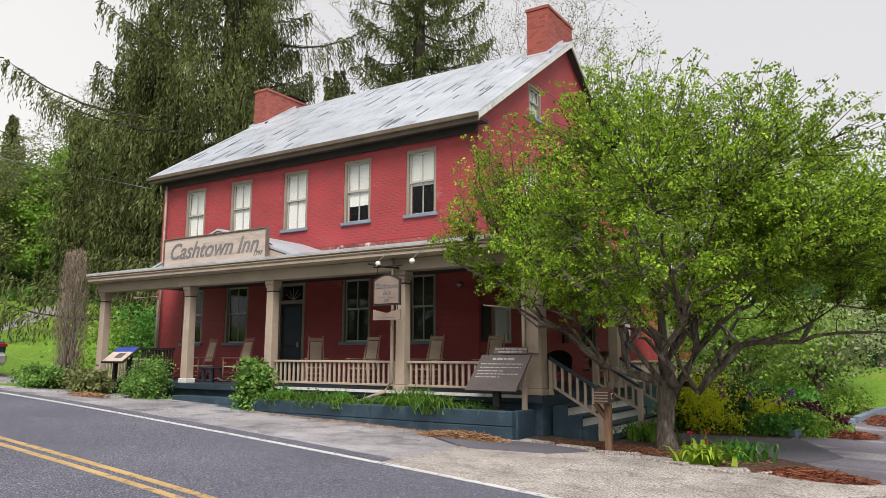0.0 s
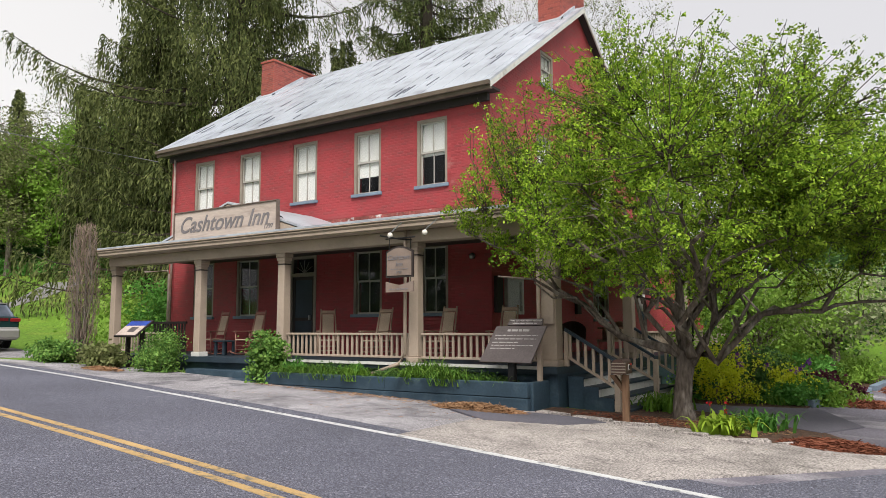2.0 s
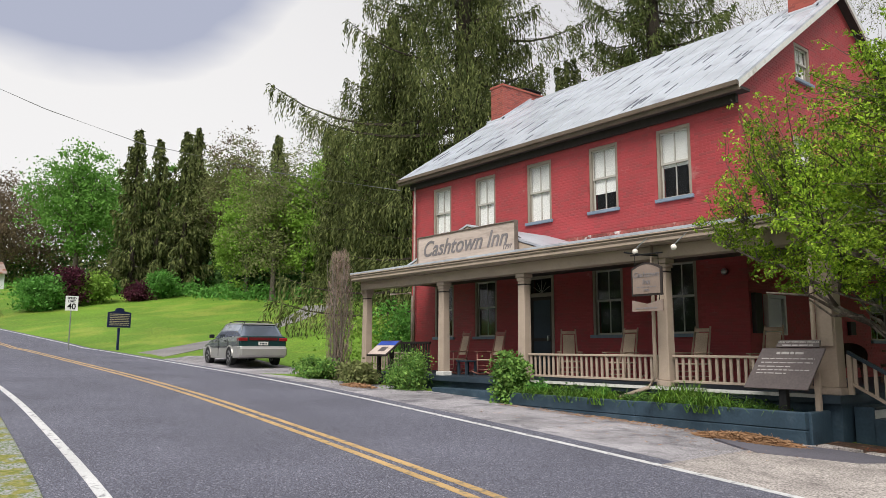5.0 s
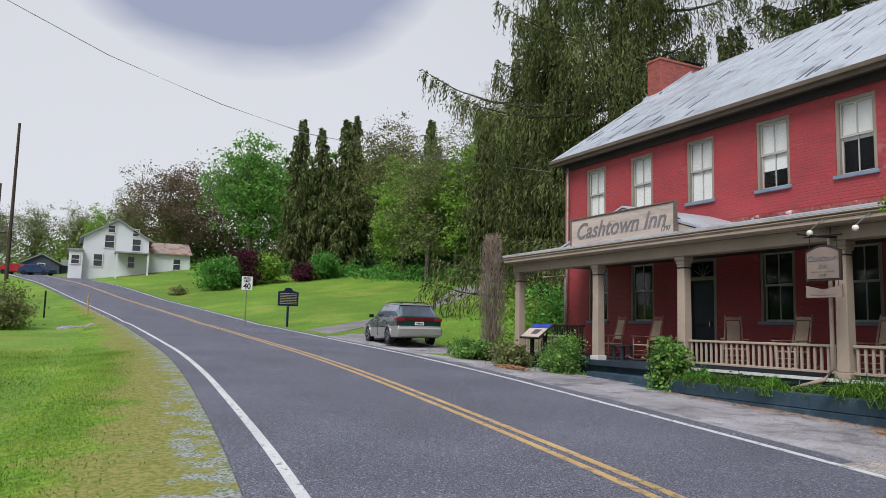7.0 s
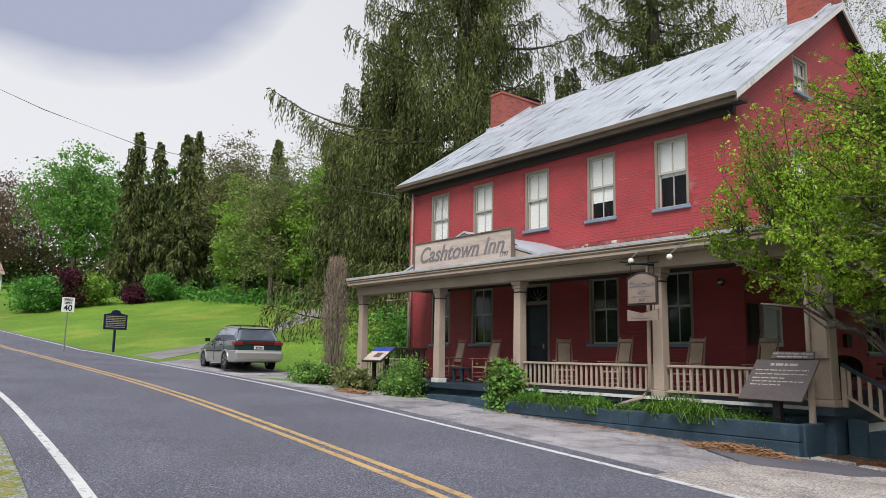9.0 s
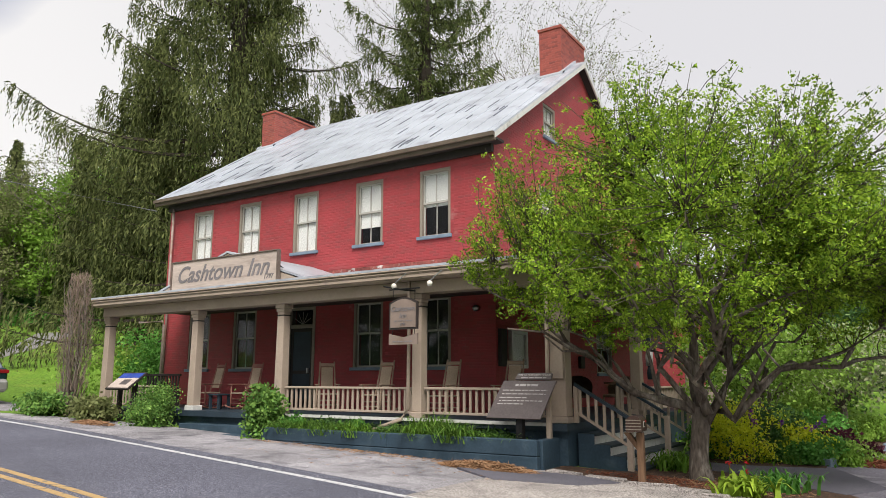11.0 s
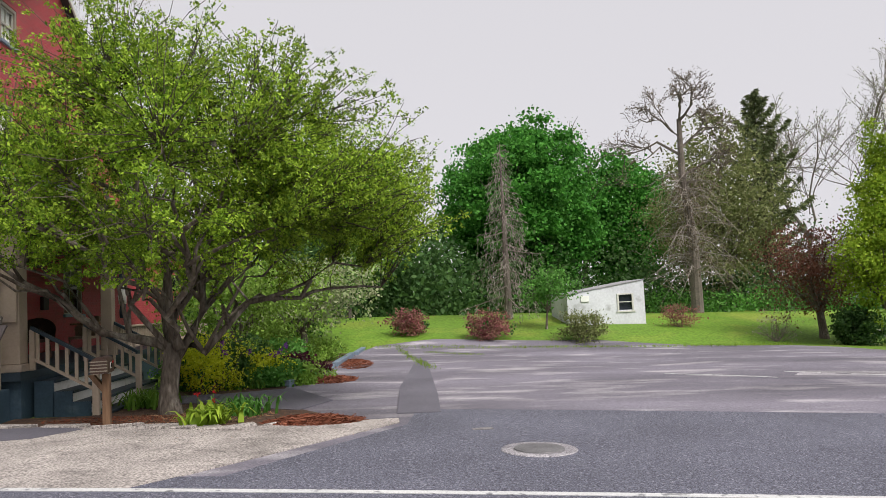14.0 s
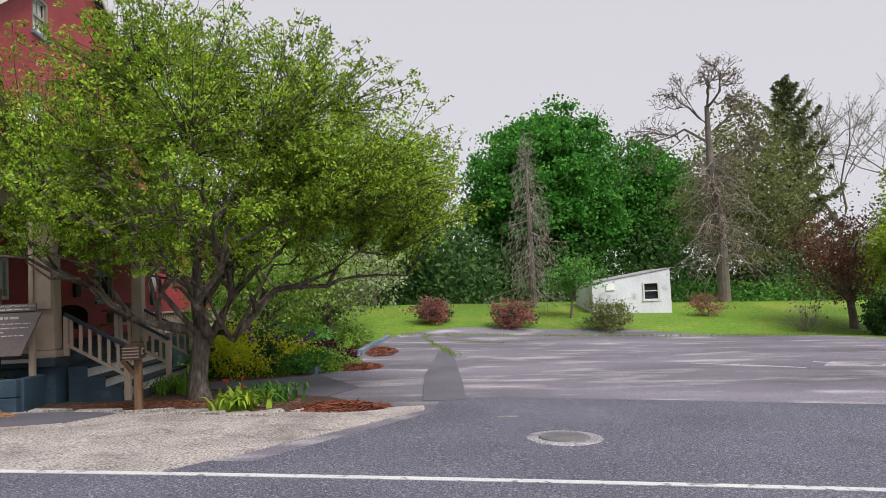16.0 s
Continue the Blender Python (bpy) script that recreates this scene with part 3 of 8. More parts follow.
def wall_mesh(u0, u1, z0, z1, holes, t0, t1, along_x):
    """A wall between two heights with square openings cut through its whole thickness."""
    us = sorted({u0, u1, *[h[0] for h in holes], *[h[1] for h in holes]})
    zs = sorted({z0, z1, *[h[2] for h in holes], *[h[3] for h in holes]})
    bm = bmesh.new()
    for a, b in zip(us, us[1:]):
        run = None
        for c, d in zip(zs, zs[1:]):
            mu, mz = (a + b) / 2, (c + d) / 2
            hole = any(h[0] < mu < h[1] and h[2] < mz < h[3] for h in holes)
            if not hole:
                if along_x:
                    box(bm, a, b, t0, t1, c, d)
                else:
                    box(bm, t0, t1, a, b, c, d)
    bmesh.ops.remove_doubles(bm, verts=bm.verts, dist=0.0005)
    # inner faces between touching blocks go
    bm.verts.index_update()
    seen = {}
    for f in bm.faces:
        seen.setdefault(tuple(sorted(v.index for v in f.verts)), []).append(f)
    bmesh.ops.delete(bm, geom=[f for fs in seen.values() if len(fs) > 1 for f in fs], context="FACES")
    return bm


inn = thing("inn", "old two-storey red-painted brick inn with a tin roof", "building", (0, 0, 0))
front_holes = [(a, b, 5.2, 6.98) for a, b in W2] + [(a, b, 1.86, 3.66) for a, b in W1] + [(*DOOR, FLOOR, 3.62)]
part("front_wall", wall_mesh(XW, XE, -1.0, EAVE, front_holes, YF, YF + 0.35, True), M_BRICK, inn)
EAST_H = [(22.3, 23.7, 1.75, 3.3), (26.2, 27.6, 1.75, 3.3), (18.75, 19.62, 8.45, 9.45), (18.4, 19.4, 5.1, 6.9), (23.2, 24.2, 5.1, 6.9)]
YE = 32.0
bm = wall_mesh(YF + 0.35, 27.2, -1.0, EAVE, [h for h in EAST_H if h[3] < 7.4 and h[0] < 26], XE - 0.35, XE, False)
part("side_wall", bm, M_BRICK, inn)
bm = bmesh.new()
box(bm, XW, XW + 0.35, YF + 0.35, YB, -1.0, EAVE)
part("side_wall", bm, M_BRICK, inn)
bm = bmesh.new()
box(bm, XW + 0.35, XE - 0.35, YB - 0.35, YB, -1.0, EAVE)
part("rear_wall", bm, M_BRICK, inn)
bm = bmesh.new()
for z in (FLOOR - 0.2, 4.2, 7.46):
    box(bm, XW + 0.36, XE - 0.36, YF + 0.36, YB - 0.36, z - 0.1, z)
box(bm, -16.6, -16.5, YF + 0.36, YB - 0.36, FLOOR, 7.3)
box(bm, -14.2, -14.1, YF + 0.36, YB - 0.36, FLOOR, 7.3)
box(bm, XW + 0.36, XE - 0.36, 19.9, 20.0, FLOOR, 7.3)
part("inside", bm, M_ROOM, inn, "plastered rooms behind the windows, their dimness put into the colour")
# gables and roof
YR, ZR = 21.5, 11.62
pitch = (ZR - EAVE) / (YR - 15.4)
for x0, x1 in ((XE - 0.35, XE), (XW, XW + 0.35)):
    bm = bmesh.new()
    zt = lambda y: ZR - 0.12 - pitch * abs(y - YR)
    if x1 == XE:
        ring = [(YF, EAVE), (YB, EAVE), (YB, zt(YB)), (YR, zt(YR)), (YF, zt(YF))]
        a, b, c, d = 18.75, 19.62, 8.45, 9.45
        polys = [[(YF, EAVE), (a, EAVE), (a, zt(a)), (YF, zt(YF))], [(a, EAVE), (b, EAVE), (b, c), (a, c)], [(a, d), (b, d), (b, zt(b)), (a, zt(a))],
                 [(b, EAVE), (YR, EAVE), (YR, zt(YR)), (b, zt(b))], [(YR, EAVE), (YB, EAVE), (YB, zt(YB)), (YR, zt(YR))]]
    else:
        polys = [[(YF, EAVE), (YR, EAVE), (YR, zt(YR)), (YF, zt(YF))], [(YR, EAVE), (YB, EAVE), (YB, zt(YB)), (YR, zt(YR))]]
    for p in polys:
        prism(bm, [(y, z) for y, z in p], x0, x1, Matrix(((0, 1, 0, 0), (1, 0, 0, 0), (0, 0, 1, 0), (0, 0, 0, 1))))
    part("gable", bm, M_BRICK, inn)


def slab(bm, p, q, x0, x1, t):
    """A sloping slab from (y, z) p up to q."""
    prism(bm, [(p[0], p[1]), (q[0], q[1]), (q[0], q[1] + t), (p[0], p[1] + t)], x0, x1, Matrix(((0, 1, 0, 0), (1, 0, 0, 0), (0, 0, 1, 0), (0, 0, 0, 1))))


RX0, RX1 = -21.92, -8.79
bm = bmesh.new()
slab(bm, (15.38, EAVE - 0.02), (YR, ZR), RX0, RX1, 0.07)
roof = part("roof", bm, M_ROOF, inn, "weathered pale grey standing tin roof")
bm = bmesh.new()
slab(bm, (27.6, EAVE - 0.02), (YR, ZR), RX0, RX1, 0.07)
part("rear_slope", bm, M_ROOF, roof)
# sheets of tin: standing seams and cross laps
rs = np.random.RandomState(5)
x = RX0 + 0.5
while x < RX1 - 0.2:
    bm = bmesh.new()
    a = Vector((x, 15.38, EAVE + 0.05)); b = Vector((x, YR, ZR + 0.07))
    prism(bm, [(15.40, EAVE + 0.055), (YR, ZR + 0.073), (YR, ZR + 0.095), (15.40, EAVE + 0.078)], x - 0.010, x + 0.010, Matrix(((0, 1, 0, 0), (1, 0, 0, 0), (0, 0, 1, 0), (0, 0, 0, 1))))
    part("seam", bm, M_ROOF, roof)
    x += 0.62
bm = bmesh.new()
for i in range(46):
    u = RX0 + 0.3 + rs.random() * 12.2
    f0 = rs.random() * 0.85
    L = 0.25 + 0.7 * rs.random()
    y0 = 15.45 + f0 * 6.0
    y1 = min(y0 + L, YR - 0.05)
    zz = lambda y: EAVE + 0.052 + pitch * (y - 15.4)
    prism(bm, [(y0, zz(y0)), (y1, zz(y1)), (y1, zz(y1) + 0.035), (y0, zz(y0) + 0.035)], u, u + 0.035, Matrix(((0, 1, 0, 0), (1, 0, 0, 0), (0, 0, 1, 0), (0, 0, 0, 1))))
part("lap_edging", bm, mat("dark_lap_edge", (0.16, 0.17, 0.20), 0.5, 0.3), roof, "lifted dark sheet edges")
# eaves
bm = bmesh.new()
box(bm, RX0, RX1, 15.36, 15.44, EAVE - 0.20, EAVE - 0.02)
box(bm, RX0, RX1, 15.28, 15.36, EAVE - 0.10, EAVE + 0.0)
part("gutter", bm, M_GUTTER, inn, "brown eaves gutter")
bm = bmesh.new()
box(bm, RX0, RX1, 15.44, 15.86, EAVE - 0.16, EAVE - 0.10)
box(bm, XW, XE, 15.68, 15.788, EAVE - 0.36, EAVE - 0.16)
part("cornice", bm, M_DARK, inn, "dark brown boxed eaves")
bm = bmesh.new()
for s in (0, 1):
    p, q = ((15.38, EAVE - 0.16), (YR, ZR - 0.14)) if s == 0 else ((27.6, EAVE - 0.16), (YR, ZR - 0.14))
    slab(bm, p, q, RX1 - 0.04, RX1 + 0.004, 0.15)
part("bargeboard", bm, M_WHITE, inn, "pale bargeboard of the gable")
bm = bmesh.new()
for s in (0, 1):
    p, q = ((15.38, EAVE - 0.17), (YR, ZR - 0.15)) if s == 0 else ((27.6, EAVE - 0.17), (YR, ZR - 0.15))
    slab(bm, p, q, XE + 0.002, RX1 - 0.042, 0.03)
part("soffit", bm, M_DARK, inn)


def chimney(x0, x1, y0, y1, z0, z1, crown):
    ch = bmesh.new()
    box(ch, x0, x1, y0, y1, z0, z1)
    c = part("chimney", ch, M_CHIM, inn, "bare red brick chimney stack")
    b = bmesh.new()
    box(b, x0 - 0.035, x1 + 0.035, y0 - 0.035, y1 + 0.035, z1 + 0.004, z1 + 0.09)
    part("cap", b, M_CHIM, c)
    b = bmesh.new()
    zz = lambda y: EAVE + 0.055 + pitch * (y - 15.4)
    for xa, xb in ((x0 - 0.10, x0 - 0.002), (x1 + 0.002, x1 + 0.10)):
        slab(b, (y0 - 0.15, zz(y0 - 0.15)), (YR, ZR + 0.072), xa, xb, 0.10)
    slab(b, (y0 - 0.18, zz(y0 - 0.18)), (y0 - 0.004, zz(y0)), x0 - 0.1, x1 + 0.1, 0.07)
    part("flashing", b, M_ROOF, c)
    if crown:
        b = bmesh.new()
        box(b, x0 + 0.1, x1 - 0.1, YR - 0.1, YR + 0.7, z1 + 0.09, z1 + 0.22)
        box(b, x0 + 0.05, x1 - 0.05, YR - 0.2, YR + 0.8, z1 + 0.22, z1 + 0.26)
        part("chimney_hood", b, M_IRON, c)
    return c


chimney(-9.95, -9.2, 20.55, 22.5, 10.3, 12.58, False)
chimney(-21.88, -21.2, 19.95, 22.5, 10.0, 12.0, True)


def sash_window(x0, x1, z0, z1, y, shade_upper, shade_lower, parent, name="window", glass=None, lights=2, facing="front"):
    """A two-sash window in a wall opening: frame, sill, two sashes with bars, panes, and a blind behind."""
    w = thing(name, "", "", (0, 0, 0))
    w.parent = parent
    if facing == "front":
        T = Matrix.Translation((x0, y, z0))
    else:
        T = Matrix(((0, -1, 0, y), (1, 0, 0, x0), (0, 0, 1, z0), (0, 0, 0, 1)))
    W, H = x1 - x0, z1 - z0
    bm = bmesh.new()
    for a, b, c, d in ((0.002, 0.085, 0, H - 0.002), (W - 0.085, W - 0.002, 0, H - 0.002), (0.085, W - 0.085, H - 0.09, H - 0.002)):
        box(bm, a, b, 0.01, 0.16, c, d, T)
    part("window_frame", bm, M_TRIM, w, "", 0.006)
    bm = bmesh.new()
    box(bm, -0.05, W + 0.05, -0.07, 0.16, -0.085, -0.002, T)
    part("sill", bm, M_SILL, w, "blue-grey painted sill", 0.006)
    mid = H * 0.5
    for s, (c, d, yy) in enumerate(((0.0, mid + 0.02, 0.10), (mid - 0.02, H - 0.09, 0.065))):
        bm = bmesh.new()
        for a, b, e, f in ((0.085, 0.125, c, d), (W - 0.125, W - 0.085, c, d), (0.125, W - 0.125, c, c + 0.05), (0.125, W - 0.125, d - 0.04, d)):
            box(bm, a, b, yy, yy + 0.032, e, f, T)
        for i in range(1, lights):
            u = 0.125 + (W - 0.25) * i / lights
            box(bm, u - 0.012, u + 0.012, yy, yy + 0.032, c + 0.05, d - 0.04, T)
        sash = part("sash", bm, M_SASH, w)
        for i in range(lights):
            u0 = 0.125 + (W - 0.25) * i / lights
            u1 = 0.125 + (W - 0.25) * (i + 1) / lights
            bm = bmesh.new()
            box(bm, u0, u1, yy + 0.014, yy + 0.019, c + 0.05, d - 0.04, T)
            g = part("pane", bm, glass or M_GLASS, sash)
            g.visible_shadow = False
    def drape(z_lo, z_hi, m, nm):
        bm = bmesh.new()
        box(bm, 0.09, W - 0.09, 0.138, 0.146, z_lo, z_hi, T)
        part(nm, bm, m, w)
    if shade_upper > 0:
        drape(H - 0.09 - (H - 0.09) * shade_upper, H - 0.05, M_SHADE, "roller_shade")
    if shade_lower > 0:
        drape(0.02, H * shade_lower, M_SHADE, "cafe_curtain")
    return w


for (a, b), su, sl in zip(W2, (0.98, 0.98, 0.98, 0.72, 0.53), (0, 0, 0, 0, 0)):
    sash_window(a, b, 5.2, 6.98, YF, su, sl, inn, "window", M_GLASS2)
# Lower roller shades: yellowed cloth, with the porch's dimness put into the colour.
M_DIMSHADE = mat("yellowed_shade_toned_dim", (0.15, 0.155, 0.115), 0.9, 0, None, (60, 0.05), (1.5, 0.1), 0)
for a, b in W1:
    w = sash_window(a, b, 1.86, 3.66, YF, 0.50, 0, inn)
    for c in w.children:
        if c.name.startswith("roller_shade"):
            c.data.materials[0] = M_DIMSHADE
for a, b, c, d in EAST_H:
    if a < 26:
        sash_window(a, b, c, d, XE, 0.5 if c < 4 else 0.95, 0, inn, "window", M_GLASS2 if c > 4 else M_GLASS, 2, "east")
# front door with its transom
door = thing("front_door", "", "")
door.parent = inn
bm = bmesh.new()
for a, b, c, d in ((DOOR[0] + 0.002, DOOR[0] + 0.10, FLOOR, 3.6), (DOOR[1] - 0.10, DOOR[1] - 0.002, FLOOR, 3.6), (DOOR[0] + 0.1, DOOR[1] - 0.1, 3.5, 3.6), (DOOR[0] + 0.1, DOOR[1] - 0.1, 2.98, 3.08)):
    box(bm, a, b, YF - 0.02, YF + 0.2, c, d)
part("door_frame", bm, M_TRIM, door, "grey-brown door casing", 0.006)
bm = bmesh.new()
for a, b, c, d in ((DOOR[0] + 0.1, DOOR[0] + 0.2, FLOOR + 0.01, 2.98), (DOOR[1] - 0.2, DOOR[1] - 0.1, FLOOR + 0.01, 2.98), (DOOR[0] + 0.2, DOOR[1] - 0.2, FLOOR + 0.01, FLOOR + 0.25), (DOOR[0] + 0.2, DOOR[1] - 0.2, 2.88, 2.98), (DOOR[0] + 0.2, DOOR[1] - 0.2, 1.7, 1.79)):
    box(bm, a, b, YF + 0.03, YF + 0.065, c, d)
leaf = part("screen_door", bm, M_DARK, door, "dark wooden screen door", 0.004)
bm = bmesh.new()
box(bm, DOOR[0] + 0.2, DOOR[1] - 0.2, YF + 0.045, YF + 0.05, FLOOR + 0.25, 2.88)
part("screen", bm, M_DKBLUE, leaf)
bm = bmesh.new()
box(bm, DOOR[1] - 0.27, DOOR[1] - 0.23, YF - 0.03, YF + 0.03, 1.72, 1.86)
part("handle", bm, M_METAL, leaf)
bm = bmesh.new()
box(bm, DOOR[0] + 0.1, DOOR[1] - 0.1, YF + 0.06, YF + 0.066, 3.08, 3.5)
part("transom_pane", bm, M_GLASS, door).visible_shadow = False
bm = bmesh.new()
for k in range(7):
    c = Vector(((DOOR[0] + DOOR[1]) / 2, YF + 0.05, 3.09))
    a = math.pi * k / 6
    tube(bm, [c, c + Vector((math.cos(a) * 0.36, 0, math.sin(a) * 0.36))], 0.008, 5)
part("fan_bars", bm, M_SASH, door)

# ---- porch ----
PX0, PX1, PY0 = -20.35, -5.95, 12.85
porch = thing("porch", "long covered timber porch with tan square columns", "porch")
bm = bmesh.new()
box(bm, PX0 - 0.05, PX1, PY0 - 0.12, YF - 0.004, FLOOR - 0.13, FLOOR)
box(bm, XE + 0.004, PX1, YF - 0.004, 27.0, FLOOR - 0.13, FLOOR)
part("porch_floor", bm, M_DKBLUE, porch, "dark slate painted board floor")
bm = bmesh.new()
box(bm, PX0, PX1 - 0.05, PY0 + 0.02, PY0 + 0.2, -0.9, FLOOR - 0.134)
box(bm, PX1 - 0.2, PX1 - 0.05, PY0 + 0.2, 27.0, -0.9, FLOOR - 0.134)
part("porch_skirt", bm, M_BLUE, porch, "slate blue painted base")
bm = bmesh.new()
box(bm, -12.8, PX1 - 0.3, PY0 - 0.16, PY0 - 0.124, FLOOR - 0.05, FLOOR + 0.01)
part("floor_edge", bm, M_WHITE, porch, "white painted floor edge")


def column(x, y, name="column", k=1.0):
    """A square tapered column with base block, neck mould and cap."""
    bm = bmesh.new()
    hb, ht = 0.122 * k, 0.108 * k
    z0, z1 = FLOOR + 0.12, 3.20
    a = [bm.verts.new((x + sx * hb, y + sy * hb, z0)) for sx, sy in ((-1, -1), (1, -1), (1, 1), (-1, 1))]
    b = [bm.verts.new((x + sx * ht, y + sy * ht, z1)) for sx, sy in ((-1, -1), (1, -1), (1, 1), (-1, 1))]
    bm.faces.new(a[::-1]); bm.faces.new(b)
    for i in range(4):
        bm.faces.new((a[i], a[(i + 1) % 4], b[(i + 1) % 4], b[i]))
    c = part(name, bm, M_TAN, porch, "", 0.012)
    bm = bmesh.new()
    box(bm, x - 0.155 * k, x + 0.155 * k, y - 0.155 * k, y + 0.155 * k, FLOOR, FLOOR + 0.118)
    part("base", bm, M_WHITE if x < -15 else M_TAN, c, "", 0.01)
    bm = bmesh.new()
    box(bm, x - 0.12 * k, x + 0.12 * k, y - 0.12 * k, y + 0.12 * k, 3.02, 3.05)
    part("neck", bm, M_DARK, c)
    bm = bmesh.new()
    box(bm, x - 0.15 * k, x + 0.15 * k, y - 0.15 * k, y + 0.15 * k, 3.20, 3.30)
    box(bm, x - 0.13 * k, x + 0.13 * k, y - 0.13 * k, y + 0.13 * k, 3.12, 3.198)
    part("capital", bm, M_TAN, c, "", 0.008)
    return c


COLS = [-20.2, -16.36, -13.27, -9.32, -6.16]
for x in COLS:
    column(x, 13.0, "column", 1.25 if x > -7 else 1.0)
for y in (17.3, 22.0, 26.6):
    column(-6.16, y)
# beam, cornice and roof of the porch
bm = bmesh.new()
box(bm, PX0, PX1 + 0.02, 12.82, 13.16, 3.302, 3.56)
box(bm, -6.33, PX1 + 0.02, 13.16, 27.0, 3.302, 3.56)
part("beam", bm, M_TAN, porch, "", 0.01)
bm = bmesh.new()
box(bm, PX0 + 0.02, PX1 + 0.34, 12.50, 12.82, 3.56, 3.66)
part("soffit_board", bm, M_TAN, porch, "", 0.01)
bm = bmesh.new()
box(bm, PX0 + 0.02, PX1 + 0.42, 12.45, 12.498, 3.58, 3.66)
box(bm, PX0 + 0.02, PX1 + 0.44, 12.415, 12.498, 3.675, 3.71)
box(bm, PX0 + 0.02, PX1 + 0.42, 12.435, 12.498, 3.66, 3.675)
box(bm, PX0 + 0.02, PX1 + 0.42, 12.435, 12.498, 3.71, 3.73)
box(bm, PX0 + 0.02, PX1 + 0.46, 12.39, 12.498, 3.73, 3.76)
part("gutter", bm, M_TAN, porch, "tan moulded gutter", 0.012)
bm = bmesh.new()
box(bm, PX0 + 0.02, PX1 + 0.34, 12.50, 12.95, 3.662, 3.72)
part("roof_board", bm, M_TAN, porch)
bm = bmesh.new()
box(bm, PX1 + 0.022, PX1 + 0.34, 12.822, 27.0, 3.56, 3.66)
part("soffit_board", bm, M_TAN, porch, "", 0.01)
bm = bmesh.new()
box(bm, PX1 + 0.342, PX1 + 0.42, 12.5, 27.0, 3.62, 3.76)
part("gutter", bm, M_TAN, porch, "", 0.012)
bm = bmesh.new()
slab(bm, (12.40, 3.765), (YF - 0.002, 4.42), PX0 + 0.02, XE, 0.05)
part("porch_roof", bm, M_ROOF, porch, "pale tin porch roof")
bm = bmesh.new()
zr = 4.42
vs = [bm.verts.new(p) for p in ((XE, 12.40, 3.765), (PX1 + 0.42, 12.40, 3.765), (PX1 + 0.42, 27.0, 3.765), (XE + 0.002, 27.0, zr), (XE + 0.002, YF, zr))]
bm.faces.new((vs[0], vs[1], vs[4]))
bm.faces.new((vs[1], vs[2], vs[3], vs[4]))
geo = bmesh.ops.extrude_face_region(bm, geom=bm.faces[:])
for v in geo["geom"]:
    if isinstance(v, bmesh.types.BMVert):
        v.co.z += 0.05
part("porch_roof", bm, M_ROOF, porch)
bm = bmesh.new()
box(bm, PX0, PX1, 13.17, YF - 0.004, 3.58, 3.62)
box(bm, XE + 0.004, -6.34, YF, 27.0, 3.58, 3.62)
part("porch_ceiling", bm, M_PORCHCEIL, porch, "painted board porch ceiling, coloured dark to deepen the shade")
bm = bmesh.new()
prism(bm, [(12.85, 3.6), (YF - 0.004, 3.6), (YF - 0.004, 4.40), (12.85, 3.80)], PX0 + 0.03, PX0 + 0.07, Matrix(((0, 1, 0, 0), (1, 0, 0, 0), (0, 0, 1, 0), (0, 0, 0, 1))))
part("porch_gable", bm, M_TAN, porch)
# flashing strip where the porch roof meets the wall
bm = bmesh.new()
box(bm, -17.0, XE, YF - 0.03, YF - 0.003, 4.40, 4.56)
part("flashing", bm, mat("crumbled_brick_band", (0.22, 0.07, 0.06), 0.9, 0, ((0.45, 0.40, 0.38), 5, 0.6, 0.1), (12, 0.4), (2, 0.3), 1.0, 12), porch)


def railing(x0, x1, y, name="railing", along_x=True, other=None):
    """A low balustrade: top rail, bottom rail, square balusters."""
    r = thing(name, "", "")
    r.parent = porch
    def b3(a, b, c, d, e, f):
        bm = bmesh.new()
        if along_x:
            box(bm, a, b, c, d, e, f)
        else:
            box(bm, c, d, a, b, e, f)
        return bm
    part("top_rail", b3(x0, x1, y - 0.05, y + 0.05, FLOOR + 0.57, FLOOR + 0.62), M_TAN, r, "", 0.008)
    part("bottom_rail", b3(x0, x1, y - 0.035, y + 0.035, FLOOR + 0.08, FLOOR + 0.13), M_TAN, r, "", 0.006)
    n = max(2, int((x1 - x0) / 0.138))
    me = mesh_of("baluster", b3(-0.024, 0.024, -0.016, 0.016, 0.13, 0.57), M_TAN)
    for i in range(n):
        u = x0 + (i + 0.5) * (x1 - x0) / n
        o = part("baluster", me, M_TAN, r)
        o.location = (u, y, FLOOR) if along_x else (y, u, FLOOR)
    return r


railing(-13.12, -9.47, 13.0)
railing(-9.17, -6.31, 13.0)
railing(-20.0, -18.0, 13.0)
railing(17.5, 21.8, -6.16, "railing", False)
railing(22.2, 26.4, -6.16, "railing", False)

# steps at the west part of the porch
steps = thing("porch_steps", "slate blue painted steps up to the porch", "steps")
for i in range(2):
    bm = bmesh.new()
    box(bm, -16.1 + 0.0, -13.0, 12.72 - 0.34 * (i + 1), 12.72 - 0.34 * i + (0.0 if i else 0.0), -0.2, FLOOR - 0.14 - 0.17 * (i + 1) + 0.02)
    part("step", bm, M_BLUE, steps, "", 0.01)
